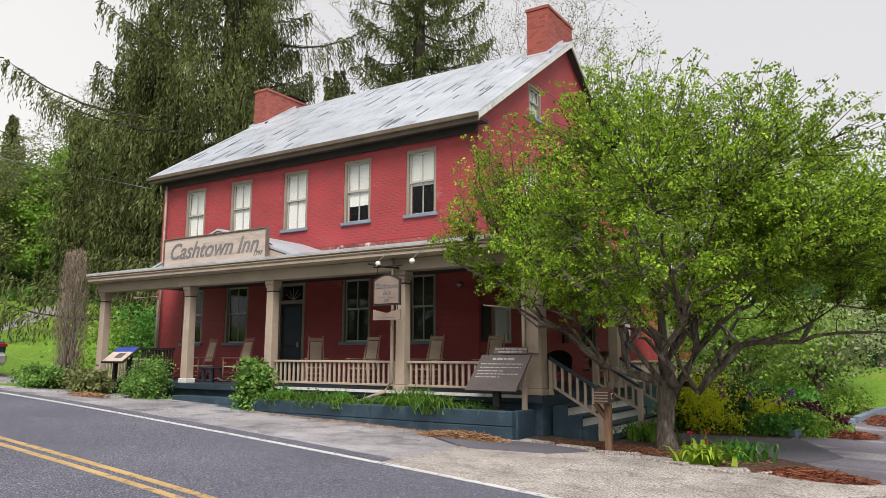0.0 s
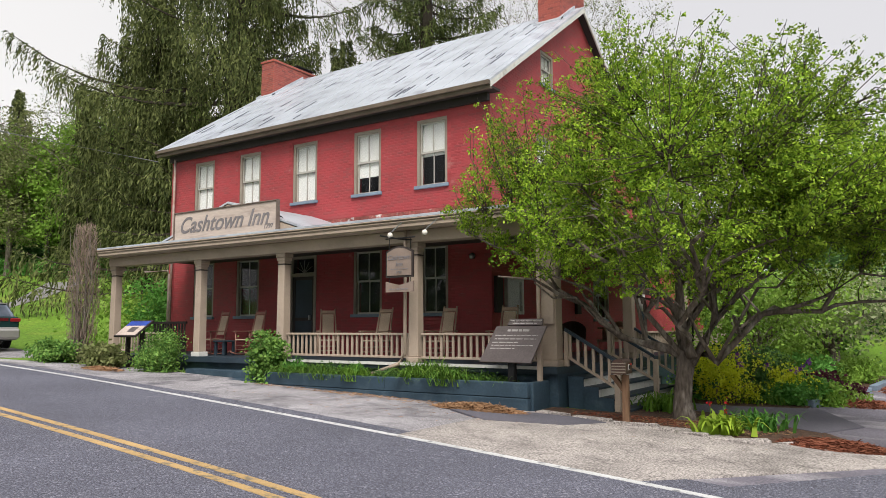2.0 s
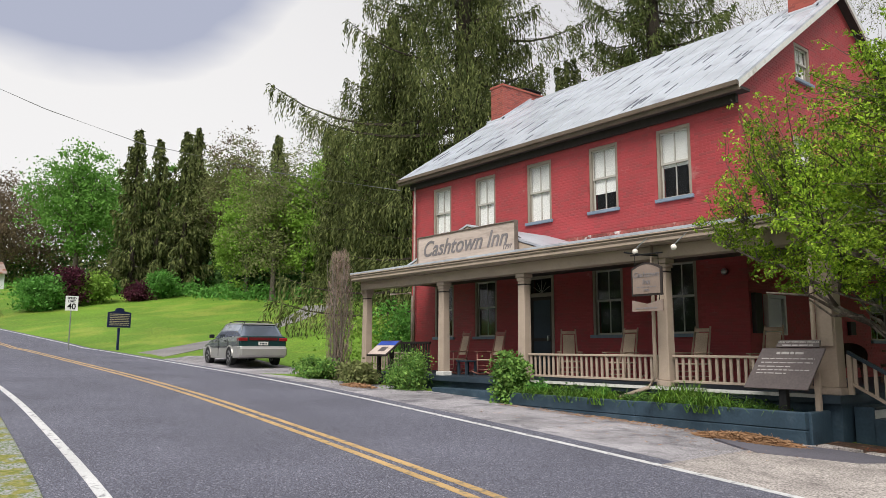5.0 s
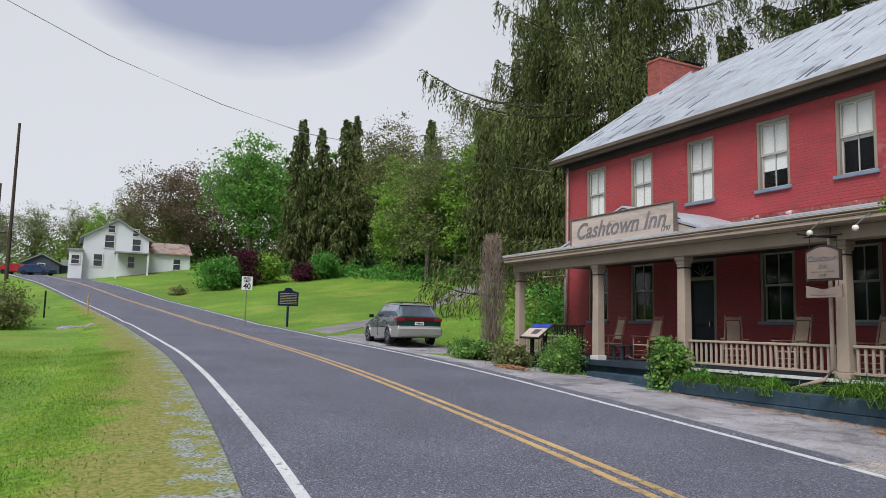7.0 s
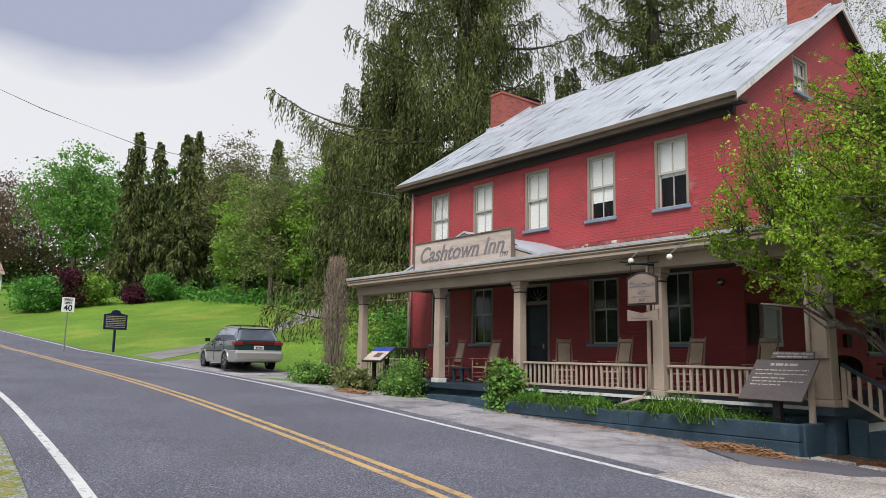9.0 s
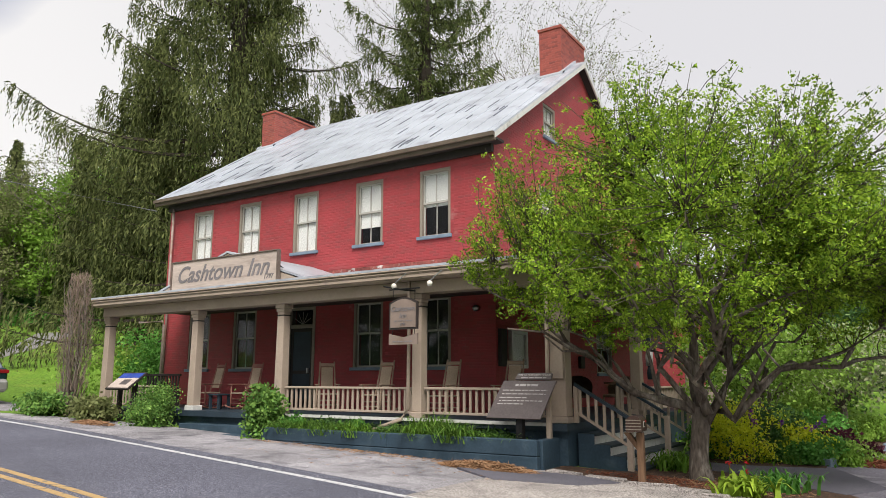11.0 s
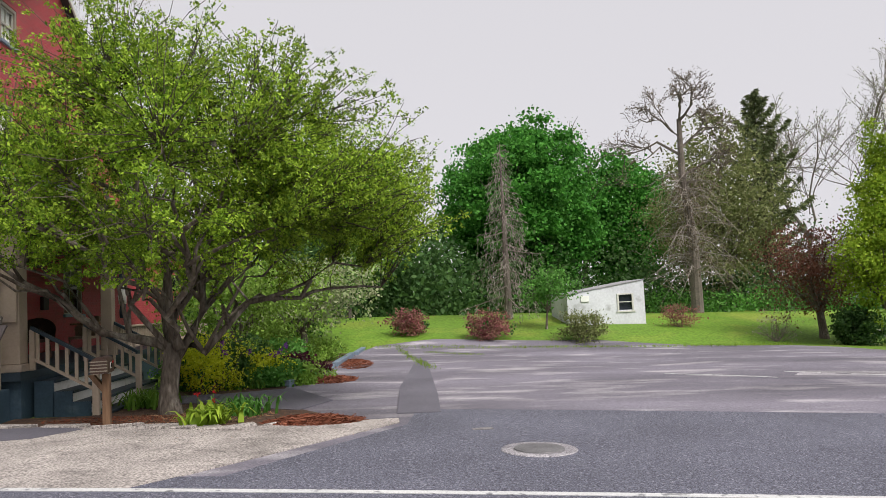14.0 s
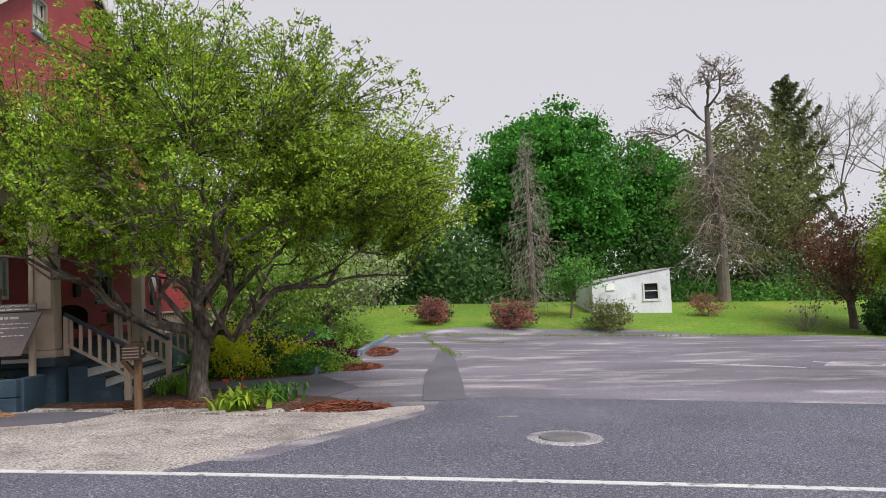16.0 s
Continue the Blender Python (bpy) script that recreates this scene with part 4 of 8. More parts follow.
# side stair, going down to the east from the porch corner
stair = thing("side_stair", "dark slate stair with white risers and tan handrails", "stairs")
for i in range(4):
    zt = FLOOR - 0.185 * (i + 1)
    x0 = -5.94 + 0.29 * i
    bm = bmesh.new()
    box(bm, x0, x0 + 0.32, 13.22, 17.0, zt - 0.045, zt)
    part("tread", bm, M_DKBLUE, stair, "", 0.006)
    bm = bmesh.new()
    box(bm, x0 + 0.262, x0 + 0.285, 13.24, 16.98, zt - 0.19, zt - 0.047)
    part("riser", bm, M_WHITE if i < 3 else M_DKBLUE, stair)
    bm = bmesh.new()
    box(bm, x0, x0 + 0.3, 13.19, 13.216, -0.35, zt - 0.002)
    part("stair_side", bm, M_BLUE, stair)
    bm = bmesh.new()
    box(bm, x0, x0 + 0.3, 17.004, 17.03, -0.35, zt - 0.002)
    part("stair_side", bm, M_BLUE, stair)
for yy in (13.12, 15.36, 17.06):
    h = thing("handrail", "", "")
    h.parent = stair
    bm = bmesh.new()
    x0, x1, z0, z1 = -5.95, -4.95, FLOOR + 0.66, FLOOR - 0.02
    m = Matrix(((0, 1, 0, 0), (1, 0, 0, 0), (0, 0, 1, 0), (0, 0, 0, 1)))
    prism(bm, [(x0, z0), (x1, z1 + 0.10), (x1, z1 + 0.16), (x0, z0 + 0.06)], yy - 0.045, yy + 0.045)
    part("rail", bm, M_DKBLUE, h, "dark slate painted rail")
    bm = bmesh.new()
    prism(bm, [(x0, z0 - 0.48), (x1, z1 - 0.38), (x1, z1 - 0.33), (x0, z0 - 0.43)], yy - 0.03, yy + 0.03)
    part("lower_rail", bm, M_TAN, h)
    for k in range(6):
        u = x0 + 0.1 + k * 0.15
        f = (u - x0) / (x1 - x0)
        zt = z0 + (z1 + 0.10 - z0) * f
        bm = bmesh.new()
        box(bm, u - 0.025, u + 0.025, yy - 0.016, yy + 0.016, zt - 0.45, zt + 0.01)
        part("baluster", bm, M_TAN, h)
    bm = bmesh.new()
    box(bm, x1 - 0.05, x1 + 0.05, yy - 0.05, yy + 0.05, -0.35, z1 + 0.09)
    part("newel", bm, M_TAN, h, "", 0.008)
    bm = bmesh.new()
    box(bm, x0 - 0.02, x0 + 0.06, yy - 0.04, yy + 0.04, FLOOR, z0 + 0.0)
    part("newel", bm, M_TAN, h, "", 0.008)

# planter wall along the porch
planter = thing("planter_box", "long slate blue timber planter along the porch", "planter")
bm = bmesh.new()
box(bm, -12.7, -6.2, 12.0, 12.14, -0.6, 0.235)
part("plank", bm, M_BLUE, planter, "", 0.012)
for a, b, z in ((-12.7, -9.4, 0.51), (-9.395, -6.2, 0.515)):
    bm = bmesh.new()
    box(bm, a, b, 12.004, 12.144, 0.24, z)
    part("plank", bm, M_BLUE, planter, "", 0.015)
bm = bmesh.new()
box(bm, -12.84, -12.705, 12.0, 12.7, -0.6, 0.48)
part("end_plank", bm, M_BLUE, planter, "", 0.015)
bm = bmesh.new()
box(bm, -6.3, -6.16, 12.15, 12.86, -0.6, 0.51)
part("end_plank", bm, M_BLUE, planter, "", 0.015)
bm = bmesh.new()
box(bm, -12.7, -6.305, 12.15, 12.86, -0.6, 0.40)
part("soil", bm, M_MULCH, planter)


# ---- brickwork, brick by brick ----
def brick_paint(name, tone, other):
    m = bpy.data.materials.new(name)
    m.use_nodes = True
    n, l = m.node_tree.nodes, m.node_tree.links
    p = n["Principled BSDF"]
    p.inputs["Roughness"].default_value, p.inputs["Specular IOR Level"].default_value = 0.6, 0.3
    g = n.new("ShaderNodeNewGeometry")
    oi = n.new("ShaderNodeObjectInfo")
    ad = n.new("ShaderNodeMath")
    ad.operation = "ADD"
    l.new(g.outputs["Random Per Island"], ad.inputs[0])
    l.new(oi.outputs["Random"], ad.inputs[1])
    fr = n.new("ShaderNodeMath")
    fr.operation = "FRACT"
    l.new(ad.outputs[0], fr.inputs[0])
    pw = n.new("ShaderNodeMath")
    pw.operation = "POWER"
    pw.inputs[1].default_value = 2.2
    l.new(fr.outputs[0], pw.inputs[0])
    mx = n.new("ShaderNodeMix")
    mx.data_type = "RGBA"
    mx.inputs["A"].default_value, mx.inputs["B"].default_value = (*tone, 1), (*other, 1)
    l.new(pw.outputs[0], mx.inputs["Factor"])
    tc = n.new("ShaderNodeTexCoord")
    nz = n.new("ShaderNodeTexNoise")
    nz.inputs["Scale"].default_value, nz.inputs["Detail"].default_value = 0.8, 7
    l.new(tc.outputs["Object"], nz.inputs["Vector"])
    mr = n.new("ShaderNodeMapRange")
    mr.inputs[1].default_value, mr.inputs[2].default_value, mr.inputs[3].default_value, mr.inputs[4].default_value = 0.3, 0.7, 0.84, 1.16
    l.new(nz.outputs["Fac"], mr.inputs[0])
    vm = n.new("ShaderNodeVectorMath")
    vm.operation = "SCALE"
    l.new(mx.outputs["Result"], vm.inputs[0])
    l.new(mr.outputs[0], vm.inputs["Scale"])
    l.new(vm.outputs[0], p.inputs["Base Color"])
    n2 = n.new("ShaderNodeTexNoise")
    n2.inputs["Scale"].default_value = 45
    l.new(tc.outputs["Object"], n2.inputs["Vector"])
    bp = n.new("ShaderNodeBump")
    bp.inputs["Strength"].default_value, bp.inputs["Distance"].default_value = 0.35, 0.008
    l.new(n2.outputs["Fac"], bp.inputs["Height"])
    l.new(bp.outputs[0], p.inputs["Normal"])
    return m


M_PBRICK = brick_paint("painted_brick_face", (0.345, 0.050, 0.056), (0.275, 0.058, 0.060))
M_CBRICK = brick_paint("bare_brick_face", (0.34, 0.085, 0.066), (0.20, 0.056, 0.049))
BW, BH = 0.215, 0.075


def brick_quads(u0, u1, z0, z1, holes, rs, proud=0.0035, keep=None):
    """Corners of brick faces with bevelled rims in a wall's own plane: (along, out, up)."""
    Q = []
    row = 0
    z = z0
    while z + BH <= z1 + 0.001:
        u = u0 - (BW / 2 if row % 2 else 0)
        while u < u1:
            a, b, c, d = max(u, u0) + 0.004, min(u + BW, u1) - 0.004, z + 0.004, z + BH - 0.004
            mu, mz = (a + b) / 2, (c + d) / 2
            if b - a > 0.03 and not any(h[0] - 0.02 < b and a < h[1] + 0.02 and h[2] - 0.1 < d and c < h[3] + 0.02 for h in holes) and (keep is None or keep(mu, mz)):
                e = 0.006
                o = proud * (0.5 + rs.random())
                A = [(a, 0, c), (b, 0, c), (b, 0, d), (a, 0, d)]
                B = [(a + e, -o, c + e), (b - e, -o, c + e), (b - e, -o, d - e), (a + e, -o, d - e)]
                Q.append((A, B))
            u += BW
        z += BH
        row += 1
    return Q


def brick_sheet(name, quads, place, material, parent):
    """All bricks of a wall face joined, each an island of its own."""
    V, F = [], []
    for A, B in quads:
        k = len(V)
        V += [place(*p) for p in A + B]
        F += [(k + 4, k + 5, k + 6, k + 7)] + [(k + i, k + (i + 1) % 4, k + 4 + (i + 1) % 4, k + 4 + i) for i in range(4)]
    me = bpy.data.meshes.new(name)
    me.from_pydata(V, [], F)
    me.materials.append(material)
    ob = part(name, me, material, parent)
    return tagged(ob, kind="stuff")


rs = np.random.RandomState(8)
near = lambda u, z: -12.3 < u < -9.15 and 4.62 < z < 5.16
fw = [o for o in inn.children if o.name.startswith("front_wall")][0]
brick_sheet("brick_facing", brick_quads(XW, XE, FLOOR, EAVE - 0.42, front_holes, rs, 0.0035, lambda u, z: not near(u, z) and not (4.36 < z < 4.6 and u > -17.1)), lambda u, o, z: (u, YF + o, z), M_PBRICK, fw)
ew = [o for o in inn.children if o.name.startswith("side_wall")][0]
brick_sheet("brick_facing", brick_quads(YF, 27.2, FLOOR, EAVE, [h for h in EAST_H if h[3] < 7.4 and h[0] < 26], rs), lambda u, o, z: (XE - o, u, z), M_PBRICK, ew)
gw = [o for o in inn.children if o.name.startswith("gable")][0]
brick_sheet("brick_facing", brick_quads(YF, 27.1, EAVE, ZR - 0.3, [(18.75, 19.62, 8.45, 9.45)], rs, 0.0035, lambda u, z: z + 0.3 < ZR - pitch * abs(u - YR)), lambda u, o, z: (XE - o, u, z), M_PBRICK, gw)
one = bpy.data.meshes.new("brick")
w2, h2 = BW / 2 - 0.004, BH / 2 - 0.004
one.from_pydata([(-w2, 0, -h2), (w2, 0, -h2), (w2, 0, h2), (-w2, 0, h2), (-w2 + 0.006, -0.0045, -h2 + 0.006), (w2 - 0.006, -0.0045, -h2 + 0.006), (w2 - 0.006, -0.0045, h2 - 0.006), (-w2 + 0.006, -0.0045, h2 - 0.006)], [],
                [(4, 5, 6, 7), (0, 1, 5, 4), (1, 2, 6, 5), (2, 3, 7, 6), (3, 0, 4, 7)])
one.materials.append(M_PBRICK)
for A, B in brick_quads(XW, XE, FLOOR, EAVE - 0.42, front_holes, rs, 0.006, near):
    if A[1][0] - A[0][0] > 0.2:
        o = part("brick", one, M_PBRICK, fw)
        o.location = ((A[0][0] + A[1][0]) / 2, YF - 0.001 * rs.random(), (A[0][2] + A[2][2]) / 2)
onec = one.copy()
onec.materials[0] = M_CBRICK
for ch, (x0, x1, y0, y1, z0, z1) in zip([o for o in inn.children if o.name.startswith("chimney")], ((-9.95, -9.2, 20.55, 22.5, 10.9, 12.58), (-21.88, -21.2, 19.95, 22.5, 10.5, 12.0))):
    for A, B in brick_quads(x0, x1, z0, z1, [], rs):
        o = part("brick", onec, M_CBRICK, ch)
        o.location = ((A[0][0] + A[1][0]) / 2, y0, (A[0][2] + A[2][2]) / 2)
        o.scale = ((A[1][0] - A[0][0]) / (BW - 0.008), 1, 1)
    for A, B in brick_quads(y0, y1, z0, z1, [], rs):
        o = part("brick", onec, M_CBRICK, ch)
        o.location = (x1, (A[0][0] + A[1][0]) / 2, (A[0][2] + A[2][2]) / 2)
        o.scale = ((A[1][0] - A[0][0]) / (BW - 0.008), 1, 1)
        o.rotation_euler = (0, 0, radians(90))


# ---- trees and shrubs ----
def zl(x, y):
    return float(land(x, y))


def clumps(rs, centre, radii, n_clump, per, size, shell=0.55, lobes=0.25, flat=1.0):
    """Leaf centres in clumps through an uneven egg-shaped crown, thinner inside, with gaps."""
    out = []
    dirs = rs.normal(size=(n_clump, 3))
    dirs /= np.linalg.norm(dirs, axis=1, keepdims=True)
    ph = rs.random(6) * 6.28
    lob = 1 + lobes * (np.sin(3 * dirs[:, 0] + ph[0]) * np.sin(4 * dirs[:, 1] + ph[1]) + 0.6 * np.sin(7 * dirs[:, 2] + ph[2]) * np.sin(6 * dirs[:, 0] + ph[3]))
    r = (rs.random(n_clump) ** (1 - shell)) * lob
    c = dirs * r[:, None] * np.asarray(radii) + np.asarray(centre)
    s = size * (0.6 + 0.8 * rs.random(n_clump))
    pts = np.repeat(c, per, axis=0) + rs.normal(size=(n_clump * per, 3)) * np.repeat(s, per)[:, None] * np.array((1, 1, 0.6 * flat))
    return c, pts


def limb(bm, rs, a, b, r0, r1, sag=0.0, n=5, sides=6, wob=0.08):
    """A bent, tapering branch from a to b."""
    a, b = Vector(a), Vector(b)
    L = (b - a).length
    pts, rad = [], []
    for i in range(n + 1):
        f = i / n
        p = a.lerp(b, f) + Vector(rs.normal(size=3)) * wob * L * math.sin(f * math.pi) * 0.6
        p.z += sag * L * math.sin(f * math.pi)
        pts.append(p)
        rad.append(r0 + (r1 - r0) * f ** 0.8)
    tube(bm, pts, rad, sides)
    return pts


def broad_tree(name, label, base, trunk_h, trunk_r, centre, radii, leaf, n_clump, per, csize, ll, lw, seed, limbs=9, bark=None, category="tree", group="", twigs=60, lobes=0.25, shell=0.55, droop=0.2, fork=0.5):
    rs = np.random.RandomState(seed)
    t = thing(name, label, category, base, 0, group)
    bm = bmesh.new()
    c = Vector(centre)
    top = Vector((c.x * 0.4, c.y * 0.4, trunk_h))
    tube(bm, [(0, 0, -0.4), (0, 0, 0.05), (c.x * 0.1, c.y * 0.1, trunk_h * 0.4), top], [trunk_r * 1.5, trunk_r * 1.25, trunk_r, trunk_r * 0.85], 9)
    cc, pts = clumps(rs, centre, radii, n_clump, per, csize, shell, lobes)
    ends = []
    for i in range(limbs):
        a = i * math.tau / limbs + rs.random() * 0.6
        f = 0.55 + 0.3 * rs.random()
        e = Vector((c.x + radii[0] * f * math.cos(a), c.y + radii[1] * f * math.sin(a), c.z + radii[2] * (rs.random() * 0.9 - 0.35)))
        s = top.lerp(Vector((0, 0, trunk_h * fork)), rs.random() * 0.5)
        ends += limb(bm, rs, s, e, trunk_r * 0.5, trunk_r * 0.09, 0.08, 6)[2:]
    ends += limb(bm, rs, top, (c.x, c.y, c.z + radii[2] * 0.8), trunk_r * 0.7, trunk_r * 0.08, 0, 6)[2:]
    part("trunk", bm, bark or M_BARK, t)
    if twigs:
        bm = bmesh.new()
        for i in range(min(twigs, len(cc))):
            e = Vector(cc[i])
            s = min(ends, key=lambda p: (p - e).length)
            if (s - e).length > 0.05:
                limb(bm, rs, s, e, trunk_r * 0.09, trunk_r * 0.02 + 0.003, 0.04, 3, 4, 0.1)
        part("twig_mass", bm, bark or M_BARK, t)
    part("crown", quads_mesh("crown", leaves(pts, ll, lw, rs, droop), leaf), leaf, t)
    return t


def spruce(name, label, base, height, radius, seed, leaf=None, low=0.06, bough_n=110, strands=60, ll=0.24, lw=0.075, bark=None, category="spruce tree", group="", hang=1.0, taper=0.6, up=0.30, links=5):
    """A conifer: straight trunk, whorls of sagging boughs with lifted tips, and strings of needles hanging from them."""
    rs = np.random.RandomState(seed)
    t = thing(name, label, category, base, 0, group)
    bm = bmesh.new()
    tube(bm, [(0, 0, -0.4), (0, 0, height * 0.5), (0, 0, height)], [0.022 * height, 0.014 * height, 0.01], 8)
    part("trunk", bm, bark or M_SPRUCEBARK, t)
    bb = bmesh.new()
    C, D = [], []
    for i in range(bough_n):
        f = low + (1 - low) * (i + rs.random()) / bough_n
        L = radius * (1 - f) ** taper * (0.32 + 0.76 * rs.random() ** 1.3) + 0.3
        a = i * 2.399 + rs.normal() * 0.3
        d = np.array((math.cos(a), math.sin(a), 0.0))
        side = np.array((-d[1], d[0], 0.0))
        u = np.linspace(0, 1, 7)
        rise = (up + 0.06 * rs.normal()) * (0.6 + 0.8 * f)
        zz = height * f - 0.34 * L * u * (1 - 0.5 * f) + rise * L * u ** 2.6
        yaw = rs.normal() * 0.10 * L
        tube(bb, [tuple(d * L * k + side * yaw * k * k + np.array((0, 0, h))) for k, h in zip(u, zz)], [float(0.016 * L * (1 - k) + 0.012) for k in u], 4, False)
        n = max(4, int(strands * (0.25 + L / radius)))
        k = 0.10 + 0.90 * rs.random(n) ** 0.75
        sw = rs.normal(size=n) * 0.072 * L * (0.25 + np.sin(np.minimum(k * 2.9, 3.0)))
        p = d[None] * (L * k)[:, None] + side[None] * (sw + yaw * k * k)[:, None]
        p[:, 2] += np.interp(k, u, zz) - 0.25 * np.abs(sw)
        fall = hang * (0.10 + 0.30 * rs.random(n) ** 1.5) * (0.5 + 0.9 * np.sin(np.minimum(k * 2.6, 3.0)))
        lean = d[None] * 0.16 + side[None] * (np.sign(sw) * 0.10)[:, None]
        for q in range(links):
            w = p + lean * (q * 0.12) + rs.normal(size=(n, 3)) * 0.035
            w[:, 2] -= fall * q
            C.append(w)
            dd = np.tile(np.array((0, 0, -1.0)), (n, 1)) * min(1.0, 0.35 + 0.3 * q) * hang + lean * (3.2 - 0.6 * q)
            D.append(dd)
    part("bough_mass", bb, bark or M_SPRUCEBARK, t)
    C, D = np.concatenate(C), np.concatenate(D)
    part("needle_mass", quads_mesh("needle_mass", leaves(C, ll, lw, rs, 0, D, 0.5), leaf or M_LEAF_SPRUCE), leaf or M_LEAF_SPRUCE, t)
    return t


def bare_tree(name, label, base, height, spread, seed, leaf=None, n_leaf=1500, category="tree", r=0.22, group="", levels=5, ll=0.16):
    """A leafless or just budding tree, forking again and again."""
    rs = np.random.RandomState(seed)
    t = thing(name, label, category, base, 0, group)
    bm = bmesh.new()
    tips = []

    def grow(p, d, L, rr, level):
        q = p + d * L
        mid = p.lerp(q, 0.5) + Vector(rs.normal(size=3)) * L * 0.06
        tube(bm, [p, mid, q], [rr, rr * 0.85, rr * 0.68], 7 if level > 3 else 4, False)
        if level <= 2:
            tips.extend([mid, q])
        if level == 0:
            return
        for k in range(3 if level > 1 else 4):
            nd = (d + Vector(rs.normal(size=3)) * spread + Vector((0, 0, 0.12))).normalized()
            grow(p.lerp(q, 0.55 + 0.45 * rs.random()) if k else q, nd, L * (0.62 + 0.2 * rs.random()), rr * (0.66 if k == 0 else 0.5), level - 1)

    tube(bm, [(0, 0, -0.4), (0, 0, height * 0.02)], [r * 1.5, r * 1.1], 8)
    grow(Vector((0, 0, 0)), Vector((rs.normal() * 0.04, rs.normal() * 0.04, 1)).normalized(), height * 0.36, r, levels)
    part("trunk", bm, M_TWIG, t)
    if leaf and n_leaf:
        T = np.array([tuple(v) for v in tips])
        c = T[rs.randint(0, len(T), n_leaf)] + rs.normal(size=(n_leaf, 3)) * 0.18
        part("bud_haze", quads_mesh("bud_haze", leaves(c, ll, ll * 0.6, rs), leaf), leaf, t)
    return t


def shrub(name, label, base, radii, leaf, n_clump, per, ll, lw, seed, csize=0.14, category="shrub", stems=7, extra=None, group="", shell=0.6, lobes=0.3):
    rs = np.random.RandomState(seed)
    t = thing(name, label, category, base, 0, group)
    cz = radii[2] * 0.92
    cc, pts = clumps(rs, (0, 0, cz), radii, n_clump, per, csize, shell, lobes)
    pts[:, 2] = np.maximum(pts[:, 2], 0.02)
    bm = bmesh.new()
    for i in range(stems):
        limb(bm, rs, (rs.normal() * 0.06, rs.normal() * 0.06, -0.1), cc[i], 0.018, 0.006, 0.03, 3, 5)
    part("stem_mass", bm, M_TWIG, t)
    part("foliage", quads_mesh("foliage", leaves(pts, ll, lw, rs), leaf), leaf, t)
    if extra:
        m, n, size, nm = extra
        d = rs.normal(size=(n, 3))
        d /= np.linalg.norm(d, axis=1, keepdims=True)
        p = d * np.asarray(radii) * (0.92 + 0.12 * rs.random((n, 1))) + np.array((0, 0, cz))
        p = p[p[:, 2] > radii[2] * 0.5]
        p = np.repeat(p, 7, axis=0) + rs.normal(size=(len(p) * 7, 3)) * size * 0.5
        part(nm, quads_mesh(nm, leaves(p, size, size * 0.8, rs), m), m, t)
    return t


def blades(name, label, base, spread, n, length, leaf, seed, category="plant", width=0.03, group="", flowers=None, tall=1.0):
    """A tuft of long arching leaves."""
    rs = np.random.RandomState(seed)
    t = thing(name, label, category, base, 0, group)
    Q = []
    for i in range(n):
        a = rs.random() * 6.283
        d = np.array((math.cos(a), math.sin(a), 0))
        s = np.array((-d[1], d[0], 0)) * width
        p0 = np.array((rs.normal() * spread[0] * 0.5, rs.normal() * spread[1] * 0.5, 0.0))
        L = length * (0.6 + 0.6 * rs.random())
        out = 0.25 + 0.6 * rs.random()
        f = np.linspace(0, 1, 5)
        P = [p0 + d * L * out * k ** 1.2 + np.array((0, 0, tall * L * (1.1 * k - (0.35 + out * 0.75) * k ** 2.4))) for k in f]
        for k in range(4):
            w0, w1 = s * (1 - f[k] * 0.8), s * (1 - f[k + 1] * 0.92)
            Q.append(np.stack([P[k] - w0, P[k] + w0, P[k + 1] + w1, P[k + 1] - w1]))
    part("leaf_tuft", quads_mesh("leaf_tuft", np.array(Q), leaf), leaf, t)
    if flowers:
        m, cnt, h, sz = flowers
        Q, bm = [], bmesh.new()
        for i in range(cnt):
            p = np.array((rs.normal() * spread[0] * 0.5, rs.normal() * spread[1] * 0.5, h * (0.8 + 0.4 * rs.random())))
            tube(bm, [(p[0], p[1], 0), tuple(p)], 0.006, 4)
            Q.append(leaves(p[None] + rs.normal(size=(14, 3)) * sz * 0.4, sz, sz * 0.7, rs))
        part("stalk_mass", bm, M_BLADE, t)
        part("blossom_mass", quads_mesh("blossom_mass", np.concatenate(Q), m), m, t)
    return t


M_APPLETWIG = mat("dark_crabapple_twig", (0.085, 0.070, 0.055), 0.95, 0, None, (25, 0.3), (2, 0.2), 0.3, 25)
M_SPRUCEBARK = mat("dark_spruce_bark", (0.055, 0.045, 0.036), 0.95, 0, None, (20, 0.35), (2, 0.2), 0.8, 25)


